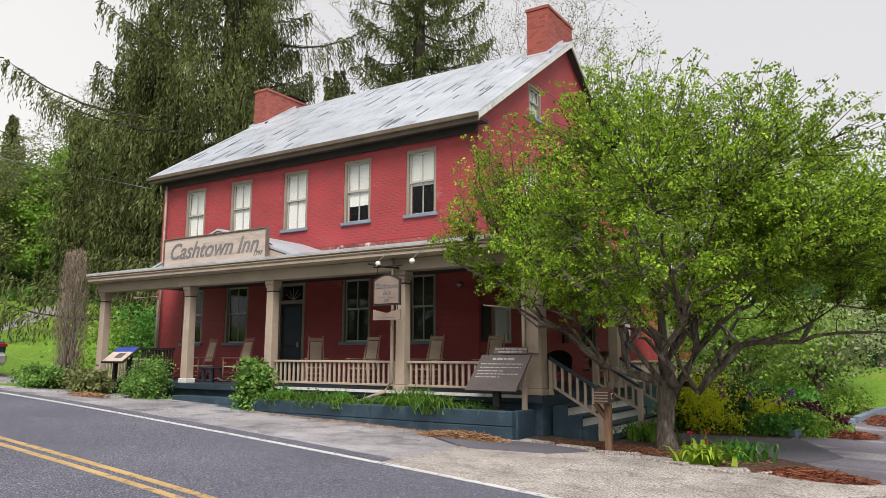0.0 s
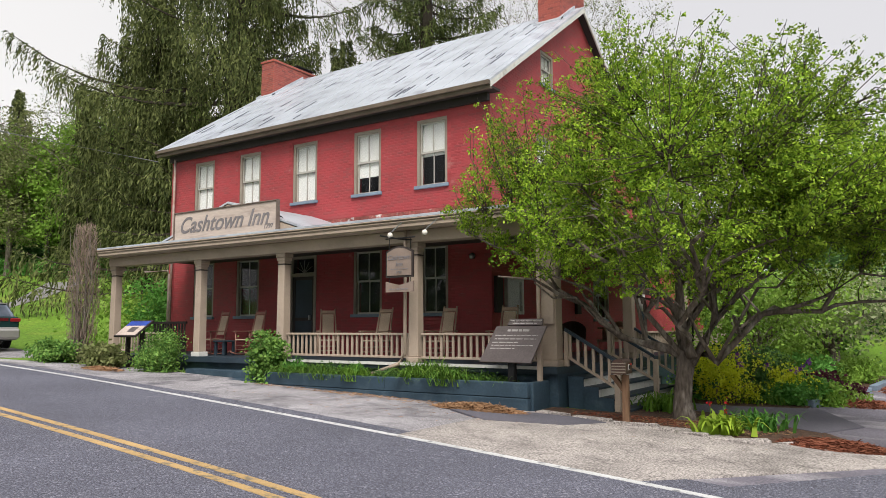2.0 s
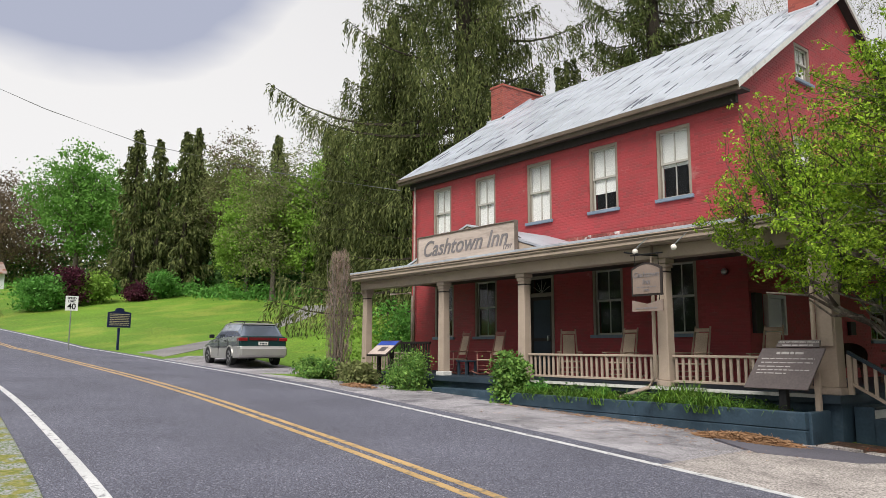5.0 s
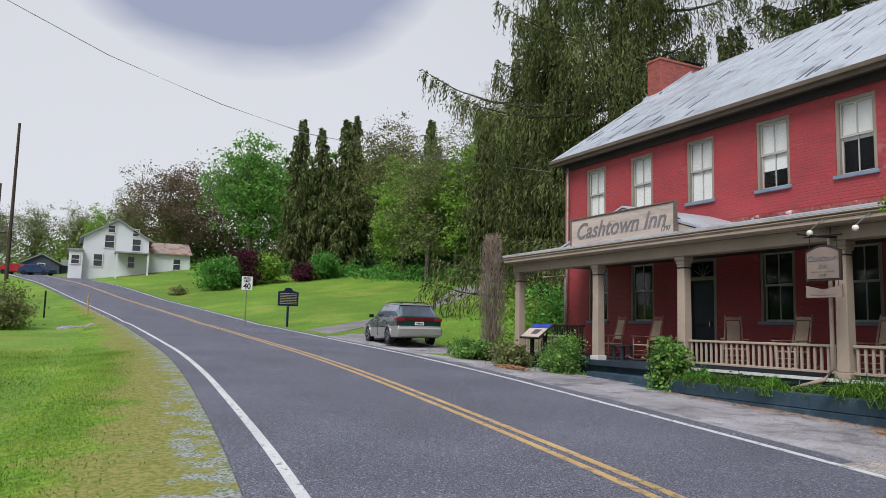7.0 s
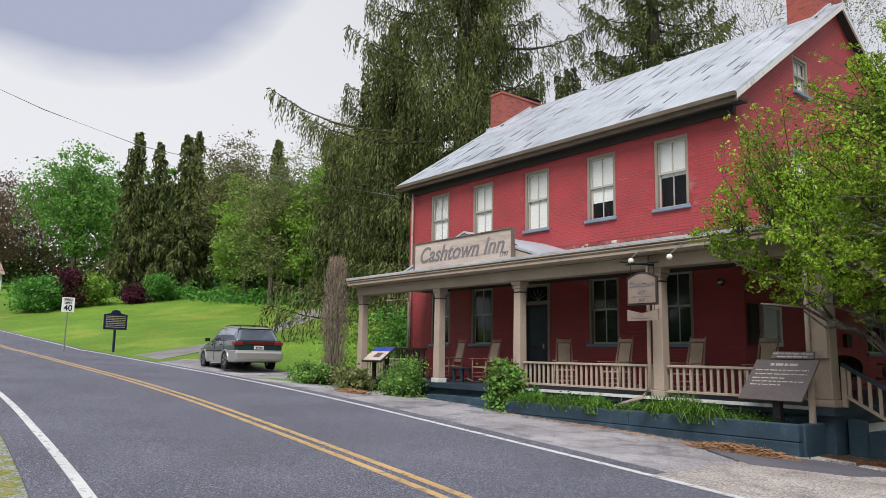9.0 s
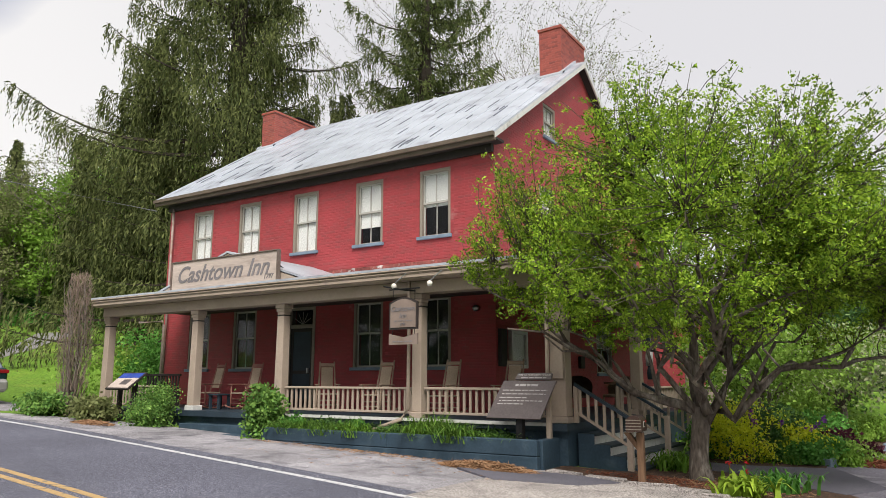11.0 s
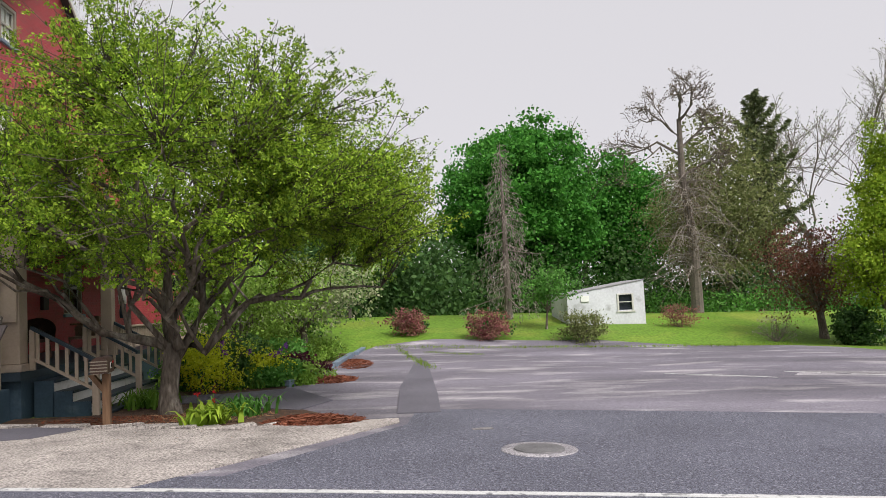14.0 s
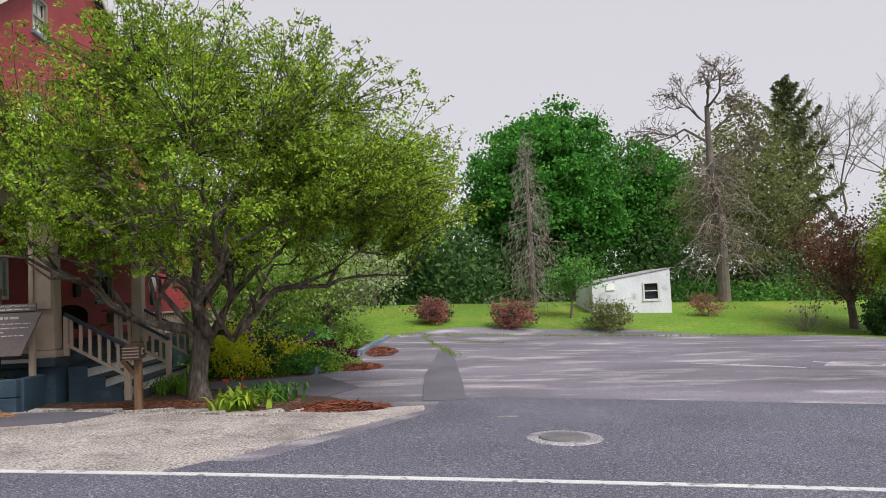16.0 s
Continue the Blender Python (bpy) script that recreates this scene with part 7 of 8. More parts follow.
box(bm, XE + 0.02, XE + 0.03, 16.50, 17.20, 1.90, 2.66)
part("backing", bm, M_SHADE, case)
bm = bmesh.new()
box(bm, XE + 0.09, XE + 0.095, 16.50, 17.20, 1.90, 2.66)
part("pane", bm, M_GLASS2, case).visible_shadow = False
for y, z, h, lab in ((16.05, 2.3, 0.9, "dark shutter beside the display case"), (20.95, 2.05, 0.35, "small dark letter box on the brick wall")):
    b = thing("wall_box", lab, "box")
    bm = bmesh.new()
    box(bm, XE + 0.002, XE + 0.10, y - 0.16, y + 0.16, z - h / 2, z + h / 2)
    part("body", bm, M_DARK, b, "", 0.01)
fl = thing("porch_light", "round glass porch light on the brick wall", "lamp")
bm = bmesh.new()
bmesh.ops.create_uvsphere(bm, u_segments=12, v_segments=8, radius=0.08, matrix=Matrix.Translation((-9.55, YF - 0.09, 3.25)))
part("globe", bm, M_METAL, fl, "", 0, True)


# rocking chairs
def rocking_chair(label, x, y, turn, material, seat_mat, group="rocking chairs on the porch"):
    c = thing("rocking_chair", label, "chair", (x, y, FLOOR + 0.002), turn, group)
    def p(name, pts, r, sides=6):
        bm = bmesh.new()
        tube(bm, pts, r, sides)
        return part(name, bm, material, c, "", 0, True)
    for s in (-0.26, 0.26):
        p("rocker", [(s, -0.42, 0.10), (s, -0.2, 0.03), (s, 0.1, 0.02), (s, 0.35, 0.06), (s, 0.55, 0.14)], 0.022)
        p("front_leg", [(s, -0.24, 0.04), (s, -0.25, 0.64)], 0.02)
        p("back_post", [(s * 0.9, 0.22, 0.04), (s * 0.8, 0.24, 0.45), (s * 0.68, 0.44, 1.22)], 0.02)
        bm = bmesh.new()
        box(bm, s - 0.045, s + 0.045, -0.33, 0.27, 0.635, 0.66)
        part("arm", bm, material, c, "", 0.006)
    bm = bmesh.new()
    box(bm, -0.26, 0.26, -0.27, 0.24, 0.40, 0.435)
    part("seat", bm, seat_mat, c, "", 0.012)
    lean = Matrix.Translation((0, 0.245, 0.5)) @ Matrix.Rotation(radians(-15), 4, "X")
    bm = bmesh.new()
    box(bm, -0.145, 0.145, -0.008, 0.010, 0.05, 0.60, lean)
    part("back_panel", bm, seat_mat, c)
    bm = bmesh.new()
    box(bm, -0.185, 0.185, -0.02, 0.02, 0.62, 0.70, lean)
    part("head_rail", bm, material, c, "", 0.008)
    for z in (0.16, 0.27):
        p("stretcher", [(-0.26, -0.24, z), (0.26, -0.24, z)], 0.011, 5)
        p("stretcher", [(-0.26, 0.21, z), (0.26, 0.21, z)], 0.011, 5)
    return c


M_CHAIR = mat("honey_brown_chair_wood", (0.36, 0.26, 0.19), 0.55, 0, None, (30, 0.15), (3, 0.15), 0.2, 40)
M_CANE = mat("woven_cane", (0.45, 0.345, 0.255), 0.7, 0, None, (80, 0.25), (3, 0.1), 0.5, 120)
M_REDCHAIR = mat("red_brown_chair_paint", (0.30, 0.14, 0.11), 0.55, 0, None, (30, 0.15), (3, 0.15), 0.2, 40)
for x, y, tr, m, lab in ((-17.75, 14.55, -4, M_REDCHAIR, "red-brown rocking chair with a woven cane back"), (-16.25, 14.6, 2, M_REDCHAIR, "red-brown rocking chair with a woven cane back"),
                         (-13.5, 14.85, 44, M_CHAIR, "honey-brown rocking chair beside the front door"), (-11.75, 14.7, 4, M_CHAIR, "honey-brown rocking chair behind the railing"),
                         (-9.9, 14.8, 0, M_CHAIR, "honey-brown rocking chair behind the railing"), (-8.3, 15.0, 8, M_CHAIR, "honey-brown rocking chair near the display case")):
    k = (y - 0.75) / (y - 0.2)
    rocking_chair(lab, x * k, y - 0.55, tr, m, M_CANE)
tb = thing("side_table", "low dark blue side table between rocking chairs", "table", (-16.2, 13.7, FLOOR + 0.002))
bm = bmesh.new()
box(bm, -0.22, 0.22, -0.22, 0.22, 0.36, 0.40)
part("top", bm, M_DKBLUE, tb, "", 0.008)
for sx in (-0.16, 0.16):
    for sy in (-0.16, 0.16):
        bm = bmesh.new()
        box(bm, sx - 0.03, sx + 0.03, sy - 0.03, sy + 0.03, 0, 0.358)
        part("leg", bm, M_DKBLUE, tb)
# bench at the west end
bench = thing("bench", "dark slatted wooden bench at the end of the porch", "bench", (-19.0, 13.75, FLOOR + 0.002))
for i in range(12):
    bm = bmesh.new()
    u = -0.7 + i * 0.127
    box(bm, u - 0.03, u + 0.03, 0.22, 0.25, 0.42, 0.86)
    part("back_slat", bm, M_DARK, bench)
for z0, z1, y0, y1 in ((0.86, 0.93, 0.20, 0.27), (0.38, 0.42, -0.25, 0.27)):
    bm = bmesh.new()
    box(bm, -0.78, 0.78, y0, y1, z0, z1)
    part("rail" if z0 > 0.5 else "seat", bm, M_DARK, bench, "", 0.006)
for sx in (-0.74, 0.74):
    bm = bmesh.new()
    box(bm, sx - 0.03, sx + 0.03, -0.25, 0.25, 0, 0.378)
    part("leg", bm, M_DARK, bench)


# wicker chairs and a round table on the east porch
def wicker_chair(x, y, turn, material, lab):
    c = thing("wicker_chair", lab, "chair", (x, y, FLOOR + 0.002), turn, "chairs on the east porch")
    n = 12
    bm = bmesh.new()
    A, B = [], []
    for i in range(n + 1):
        a = math.pi * (i / n)
        h = 0.62 + 0.26 * math.sin(a)
        A.append(bm.verts.new((0.33 * math.cos(a), 0.10 + 0.26 * math.sin(a), 0.38)))
        B.append(bm.verts.new((0.36 * math.cos(a), 0.10 + 0.33 * math.sin(a), h)))
    for i in range(n):
        bm.faces.new((A[i], A[i + 1], B[i + 1], B[i]))
    geo = bmesh.ops.solidify(bm, geom=bm.faces[:], thickness=0.03)
    part("back", bm, material, c, "", 0, True)
    bm = bmesh.new()
    bmesh.ops.create_cone(bm, cap_ends=True, segments=16, radius1=0.32, radius2=0.32, depth=0.06, matrix=Matrix.Translation((0, 0.05, 0.38)))
    part("seat", bm, material, c)
    for sx in (-0.22, 0.22):
        for sy in (-0.14, 0.24):
            bm = bmesh.new()
            tube(bm, [(sx * 1.15, sy, 0), (sx, sy, 0.36)], 0.02, 6)
            part("leg", bm, material, c)
    return c


wicker_chair(-7.6, 17.2, 20, mat("dark_brown_wicker", (0.085, 0.05, 0.04), 0.7, 0, None, (80, 0.3), (3, 0.1), 0.5, 120), "dark wicker armchair on the east porch")
wicker_chair(-7.2, 18.6, -30, M_CANE, "tan wicker armchair on the east porch")
rt = thing("round_table", "small round brown table on the east porch", "table", (-6.85, 18.0, FLOOR + 0.002))
bm = bmesh.new()
bmesh.ops.create_cone(bm, cap_ends=True, segments=20, radius1=0.36, radius2=0.36, depth=0.04, matrix=Matrix.Translation((0, 0, 0.70)))
part("top", bm, M_WOOD, rt)
bm = bmesh.new()
tube(bm, [(0, 0, 0), (0, 0, 0.05), (0, 0, 0.68)], [0.2, 0.04, 0.03], 10)
part("pedestal", bm, M_WOOD, rt)
lant = thing("lantern_post", "black iron lantern on a slim post beside the walk", "lamp", (-5.5, 20.4, zl(-5.5, 20.4)))
bm = bmesh.new()
tube(bm, [(0, 0, -0.1), (0, 0, 2.2)], 0.03, 8)
part("post", bm, M_IRON, lant)
bm = bmesh.new()
tube(bm, [(0, 0, 2.2), (0, 0, 2.28), (0, 0, 2.5), (0, 0, 2.62)], [0.05, 0.10, 0.13, 0.02], 8)
part("lantern", bm, M_IRON, lant)
flag = thing("folded_flag", "furled blue and white flag on the porch column", "flag", (-5.9, 17.25, 2.1))
bm = bmesh.new()
tube(bm, [(0, 0, 0), (0.35, -0.2, 0.9)], 0.012, 6)
part("staff", bm, M_WHITE, flag)
for z0, z1, m, r in ((0.15, 0.55, M_DKBLUE, 0.07), (-0.25, 0.15, M_WHITE, 0.09), (-0.55, -0.25, M_DKBLUE, 0.07)):
    bm = bmesh.new()
    tube(bm, [(0.1, -0.06, z1), (0.08, -0.05, (z0 + z1) / 2), (0.09, -0.06, z0)], [r * 0.8, r, r * 0.9], 8)
    part("cloth", bm, m, flag, "", 0, True)

# cast plaque on its posts
pl = thing("memorial_plaque", "slanted grey cast plaque with raised pale lettering", "plaque")
PM = Matrix.Translation((-6.62, 12.15, 0.85)) @ Matrix.Rotation(radians(-24), 4, "X")
bm = bmesh.new()
prism(bm, [(-0.64, 0.0), (0.43, 0.0), (0.62, 0.72), (-0.42, 0.72)], -0.02, 0.02, PM)
part("plate", bm, M_BRONZE, pl, "", 0.006)
bm = bmesh.new()
prism(bm, [(-0.20, 0.74), (0.52, 0.74), (0.52, 0.87), (-0.15, 0.87)], -0.02, 0.02, PM)
part("top_plate", bm, M_BRONZE, pl, "", 0.006)
words("ARMY OF NORTHERN VIRGINIA", 0.047, M_PALELET, pl, PM @ Matrix.Translation((0.175, -0.024, 0.825)) @ up)
bars(pl, M_PALELET, -0.08, 0.42, 0.772, 0.02, -0.022, 4, PM)
bars(pl, M_PALELET, -0.16, 0.30, 0.63, 0.04, -0.022, 5, PM)
for i, (a, b, z) in enumerate(((-0.40, 0.48, 0.53), (-0.40, 0.46, 0.46), (-0.44, 0.10, 0.39), (-0.44, 0.44, 0.33), (-0.46, 0.05, 0.27))):
    bars(pl, M_PALELET, a, b, z, 0.016, -0.022, 6 + i, PM)
bm = bmesh.new()
box(bm, -6.70, -6.58, 12.22, 12.34, -0.2, 0.92)
part("post", bm, M_IRON, pl, "black square post")
bm = bmesh.new()
box(bm, -6.27, -6.19, 12.55, 12.63, 0.508, 1.55)
part("side_post", bm, M_TAN, pl)

# mailbox
mb = thing("mailbox", "brown rural mailbox with scrollwork on a wooden post", "mailbox", (-4.32, 11.75, zl(-4.3, 11.75)))
bm = bmesh.new()
box(bm, -0.05, 0.05, -0.05, 0.05, -0.3, 0.80)
part("post", bm, M_WOOD, mb, "", 0.006)
bm = bmesh.new()
prism(bm, [(-0.02, 0.50), (0.06, 0.50), (-0.16, 0.79), (-0.25, 0.79)], -0.04, 0.04)
part("brace", bm, M_WOOD, mb)
bm = bmesh.new()
ring = [(-0.11, 0.0), (0.11, 0.0), (0.11, 0.15)] + [(0.11 * math.cos(a), 0.15 + 0.09 * math.sin(a)) for a in [math.pi * k / 8 for k in range(1, 8)]] + [(-0.11, 0.15)]
prism(bm, ring, -0.28, 0.24, Matrix.Translation((-0.05, 0, 0.82)) @ Matrix.Rotation(radians(8), 4, "Z"))
M_BOX = mat("brown_enamel", (0.10, 0.062, 0.050), 0.45, 0.2)
part("box", bm, M_BOX, mb)
bm = bmesh.new()
BMX = Matrix.Translation((-0.05, 0, 0.82)) @ Matrix.Rotation(radians(8), 4, "Z")
for k in range(4):
    box(bm, -0.118, 0.118, -0.292, -0.284, 0.03 + 0.045 * k, 0.045 + 0.045 * k, BMX)
part("door_scroll", bm, M_TRIM, mb, "grey-brown scrollwork door")
bm = bmesh.new()
box(bm, 0.111, 0.117, -0.05, 0.05, 0.06, 0.15, BMX)
part("number_plate", bm, M_WHITE, mb)
for k in range(3):
    bm = bmesh.new()
    box(bm, 0.118, 0.121, -0.035 + 0.027 * k, -0.018 + 0.027 * k, 0.075, 0.135, BMX)
    part("number_bar", bm, M_IRON, mb)
bm = bmesh.new()
box(bm, 0.112, 0.12, 0.07, 0.17, 0.13, 0.16, BMX)
part("flag", bm, mat("red_enamel", (0.5, 0.03, 0.03), 0.4), mb, "red signal flag")

# interpretive panel
ip = thing("information_panel", "slanted low information panel with a blue heading", "information panel", (-18.25, 12.15, zl(-18.2, 12.15)), -8)
IM = Matrix.Rotation(radians(-52), 4, "X")
TI = Matrix.Translation((0, -0.12, 0.86)) @ Matrix.Rotation(radians(-50), 4, "X")
bm = bmesh.new()
box(bm, -0.62, 0.62, 0.0, 0.05, 0.0, 0.66, TI)
part("frame", bm, M_DARK, ip, "", 0.006)
bm = bmesh.new()
box(bm, -0.57, 0.57, -0.006, -0.001, 0.04, 0.42, TI)
part("sheet", bm, M_SIGN, ip, "cream printed sheet")
bm = bmesh.new()
box(bm, -0.57, 0.57, -0.006, -0.001, 0.425, 0.61, TI)
part("heading", bm, mat("blue_print", (0.03, 0.07, 0.35), 0.5), ip, "blue heading band")
bm = bmesh.new()
box(bm, -0.1, 0.3, -0.010, -0.0045, 0.16, 0.36, TI)
part("picture", bm, M_BRONZE, ip)
for sx in (-0.4, 0.4):
    bm = bmesh.new()
    box(bm, sx - 0.05, sx + 0.05, 0.15, 0.25, -0.2, 1.05)
    part("post", bm, M_DARK, ip)


# ---- the parked car ----
def car():
    c = thing("station_wagon", "silver and dark green station wagon parked on the shoulder", "car", (-28.0, 12.3, zl(-28.0, 12.2) + 0.015), 174)
    c.scale = (1.05, 1.05, 1.05)
    M_SILVER = mat("silver_beige_paint", (0.42, 0.41, 0.395), 0.28, 0.55, None, (60, 0.03), (2, 0.04), 0)
    M_GREEN = mat("dark_green_paint", (0.018, 0.055, 0.055), 0.22, 0.4, None, (60, 0.03), (2, 0.04), 0, spec=0.6)
    M_MIDGREEN = mat("grey_green_paint", (0.15, 0.175, 0.165), 0.25, 0.5, None, (60, 0.03), (2, 0.04), 0)
    M_TYRE = mat("tyre_rubber", (0.015, 0.015, 0.016), 0.85)
    M_RIM = mat("alloy", (0.35, 0.35, 0.36), 0.3, 0.9)
    M_LAMP = mat("red_lamp_glass", (0.22, 0.012, 0.014), 0.15, 0, None, (10, 0.05), (2, 0.1), 0, spec=0.6)
    # Blue-grey base and metal stand in for sky mirrored in the glass.
    M_CARGLASS = mat("sky_toned_car_glass", (0.24, 0.28, 0.34), 0.05, 0.7, None, (3, 0.1), (1, 0.2), 0, spec=0.9)

    def loft(name, secs, m, label="", smooth=False):
        """A body out of cross sections along x: (x, half width, z low, z high)."""
        bm = bmesh.new()
        R = []
        for x, w, wt, z0, z1 in secs:
            R.append([bm.verts.new(p) for p in ((x, -w, z0), (x, w, z0), (x, w * 1.02, (z0 + z1) / 2), (x, wt, z1), (x, -wt, z1), (x, -w * 1.02, (z0 + z1) / 2))])
        for a, b in zip(R, R[1:]):
            for i in range(6):
                bm.faces.new((a[i], a[(i + 1) % 6], b[(i + 1) % 6], b[i]))
        bm.faces.new(R[0][::-1])
        bm.faces.new(R[-1])
        return part(name, bm, m, c, label, 0.02)

    # +x is the front
    loft("lower_body", [(-2.34, 0.76, 0.80, 0.36, 0.66), (-2.2, 0.84, 0.865, 0.26, 0.66), (-1.0, 0.86, 0.87, 0.22, 0.62), (1.0, 0.86, 0.87, 0.22, 0.62), (2.1, 0.84, 0.85, 0.24, 0.62), (2.36, 0.70, 0.72, 0.34, 0.60)], M_SILVER, "silver-beige lower cladding")
    loft("upper_body", [(-2.26, 0.78, 0.76, 0.665, 0.98), (-2.12, 0.845, 0.81, 0.665, 1.0), (-1.0, 0.855, 0.81, 0.625, 0.98), (0.7, 0.855, 0.80, 0.625, 0.95), (1.5, 0.84, 0.74, 0.625, 0.88), (2.25, 0.74, 0.62, 0.625, 0.74)], M_MIDGREEN, "grey-green upper body")
    loft("tailgate", [(-2.315, 0.78, 0.76, 0.60, 0.985), (-2.262, 0.84, 0.80, 0.60, 1.0)], M_GREEN, "dark green tailgate")
    loft("cabin", [(-2.18, 0.74, 0.70, 0.98, 1.02), (-1.86, 0.735, 0.60, 0.98, 1.40), (-1.0, 0.735, 0.60, 0.98, 1.46), (0.1, 0.735, 0.58, 0.96, 1.45), (0.95, 0.735, 0.70, 0.95, 0.98)], M_CARGLASS, "dark glazing all round, sky reflection put into its colour")
    loft("roof", [(-1.92, 0.57, 0.54, 1.40, 1.43), (-1.0, 0.605, 0.56, 1.44, 1.50), (0.1, 0.58, 0.54, 1.43, 1.485)], M_SILVER)
    for s in (-1, 1):
        for xa, xb, xt in ((0.9, 0.78, 0.08), (-0.12, -0.24, -0.12), (-1.18, -1.32, -1.22), (-1.98, -2.14, -1.82)):
            bm = bmesh.new()
            vs = [bm.verts.new(p) for p in ((xa, s * 0.745, 0.96), (xb, s * 0.745, 0.96), (xt - 0.09, s * 0.605, 1.455), (xt, s * 0.605, 1.455))]
            bm.faces.new(vs)
            bmesh.ops.solidify(bm, geom=bm.faces[:], thickness=0.03)
            part("pillar", bm, M_SILVER, c)
        bm = bmesh.new()
        tube(bm, [(-1.75, s * 0.5, 1.44), (-1.68, s * 0.5, 1.515), (-0.9, s * 0.5, 1.54), (-0.1, s * 0.5, 1.525), (0.0, s * 0.5, 1.47)], 0.018, 6)
        part("roof_rail", bm, M_IRON, c)
        bm = bmesh.new()
        for x in (-1.12, -0.02):
            box(bm, x - 0.008, x + 0.008, min(s * 0.872, s * 0.884), max(s * 0.872, s * 0.884), 0.30, 0.95)
        box(bm, -1.12, 0.95, min(s * 0.872, s * 0.886), max(s * 0.872, s * 0.886), 0.61, 0.63)
        part("door_seam", bm, M_IRON, c)
        for x in (-0.9, 0.18):
            bm = bmesh.new()
            box(bm, x, x + 0.18, min(s * 0.868, s * 0.90), max(s * 0.868, s * 0.90), 0.83, 0.87)
            part("door_handle", bm, M_IRON, c, "", 0.006)
        bm = bmesh.new()
        box(bm, 0.58, 0.74, s * 0.86 - 0.0 if s > 0 else -1.02, 1.02 if s > 0 else -0.86, 0.96, 1.09)
        part("mirror", bm, M_IRON, c, "", 0.02)
        bm = bmesh.new()
        box(bm, -2.345, -2.06, min(s * 0.56, s * 0.86), max(s * 0.56, s * 0.86), 0.835, 0.945)
        part("tail_light", bm, M_LAMP, c, "red tail light", 0.015)
        bm = bmesh.new()
        box(bm, 2.10, 2.30, min(s * 0.40, s * 0.72), max(s * 0.40, s * 0.72), 0.60, 0.72)
        part("headlight", bm, M_CARGLASS, c, "", 0.015)
        for x in (-1.32, 1.33):
            w = thing("wheel", "", "")
            w.parent = c
            T = Matrix.Translation((x, s * 0.78, 0.315)) @ Matrix.Rotation(radians(90), 4, "X")
            bm = bmesh.new()
            bmesh.ops.create_cone(bm, cap_ends=True, segments=24, radius1=0.318, radius2=0.318, depth=0.20, matrix=T)
            part("tyre", bm, M_TYRE, w, "", 0.02)
            bm = bmesh.new()
            bmesh.ops.create_cone(bm, cap_ends=True, segments=20, radius1=0.20, radius2=0.20, depth=0.215, matrix=T)
            part("rim", bm, M_RIM, w, "", 0.01)
            bm = bmesh.new()
            for k in range(5):
                a = k * math.tau / 5
                box(bm, -0.03, 0.03, 0.05, 0.17, -0.112, 0.112, T @ Matrix.Rotation(a + 0.3, 4, "Z"))
            part("rim_slots", bm, M_TYRE, w)
            bm = bmesh.new()
            n = 14
            out = [(x + 0.39 * math.cos(math.pi * k / n), 0.315 + 0.37 * math.sin(math.pi * k / n)) for k in range(n + 1)] + [(x + (0.345 * math.cos(math.pi * k / n)), 0.315 + 0.325 * math.sin(math.pi * k / n)) for k in range(n, -1, -1)]
            for k in range(n):
                a, b, d, e = out[k], out[k + 1], out[2 * n + 1 - k - 1], out[2 * n + 1 - k]
                prism(bm, [a, b, d, e], min(s * 0.84, s * 0.895), max(s * 0.84, s * 0.895))
            part("wheel_arch", bm, M_SILVER, c)
            bm = bmesh.new()
            bmesh.ops.create_cone(bm, cap_ends=True, segments=20, radius1=0.345, radius2=0.345, depth=0.04, matrix=Matrix.Translation((x, s * 0.862, 0.32)) @ Matrix.Rotation(radians(90), 4, "X"))
            part("wheel_well", bm, M_IRON, c)
    for x in (-1.3, -0.5):
        bm = bmesh.new()
        box(bm, x - 0.025, x + 0.025, -0.5, 0.5, 1.53, 1.55)
        part("cross_bar", bm, M_IRON, c, "", 0.005)
    bm = bmesh.new()
    box(bm, -2.335, -2.28, -0.50, 0.50, 0.86, 0.955)
    part("light_bar", bm, mat("dark_red_bar", (0.10, 0.012, 0.014), 0.2), c, "dark red reflector bar")
    bm = bmesh.new()
    box(bm, -2.335, -2.30, -0.17, 0.17, 0.69, 0.81)
    pt = part("number_plate", bm, M_WHITE, c)
    bm = bmesh.new()
    for k in range(5):
        box(bm, -2.34, -2.336, -0.12 + 0.05 * k, -0.085 + 0.05 * k, 0.72, 0.775)
    part("plate_bars", bm, M_GREEN, pt)
    bm = bmesh.new()
    box(bm, -2.46, -2.28, -0.84, 0.84, 0.30, 0.62)
    part("rear_bumper", bm, M_SILVER, c, "", 0.06)
    bm = bmesh.new()
    vs = [bm.verts.new(p) for p in ((-2.20, -0.62, 1.01), (-2.20, 0.62, 1.01), (-1.905, 0.52, 1.38), (-1.905, -0.52, 1.38))]
    bm.faces.new(vs)
    bmesh.ops.solidify(bm, geom=bm.faces[:], thickness=0.02)
    part("rear_window", bm, M_CARGLASS, c)


car()

# ---- signs by the road ----
sp = thing("speed_sign", "white speed limit sign on a steel post", "road sign", (-42.0, 9.12, zl(-42, 9.12)), 8)
bm = bmesh.new()
tube(bm, [(0, 0, -0.2), (0, 0, 2.75)], 0.03, 6)
part("post", bm, M_METAL, sp)
bm = bmesh.new()
box(bm, 0.035, 0.045, -0.31, 0.31, 2.05, 2.80)
face = part("plate", bm, M_SHADE, sp)
east = Matrix(((0, 0, 1, 0), (1, 0, 0, 0), (0, 1, 0, 0), (0, 0, 0, 1)))
words("SPEED", 0.16, M_IRON, face, Matrix.Translation((0.048, 0, 2.68)) @ east)
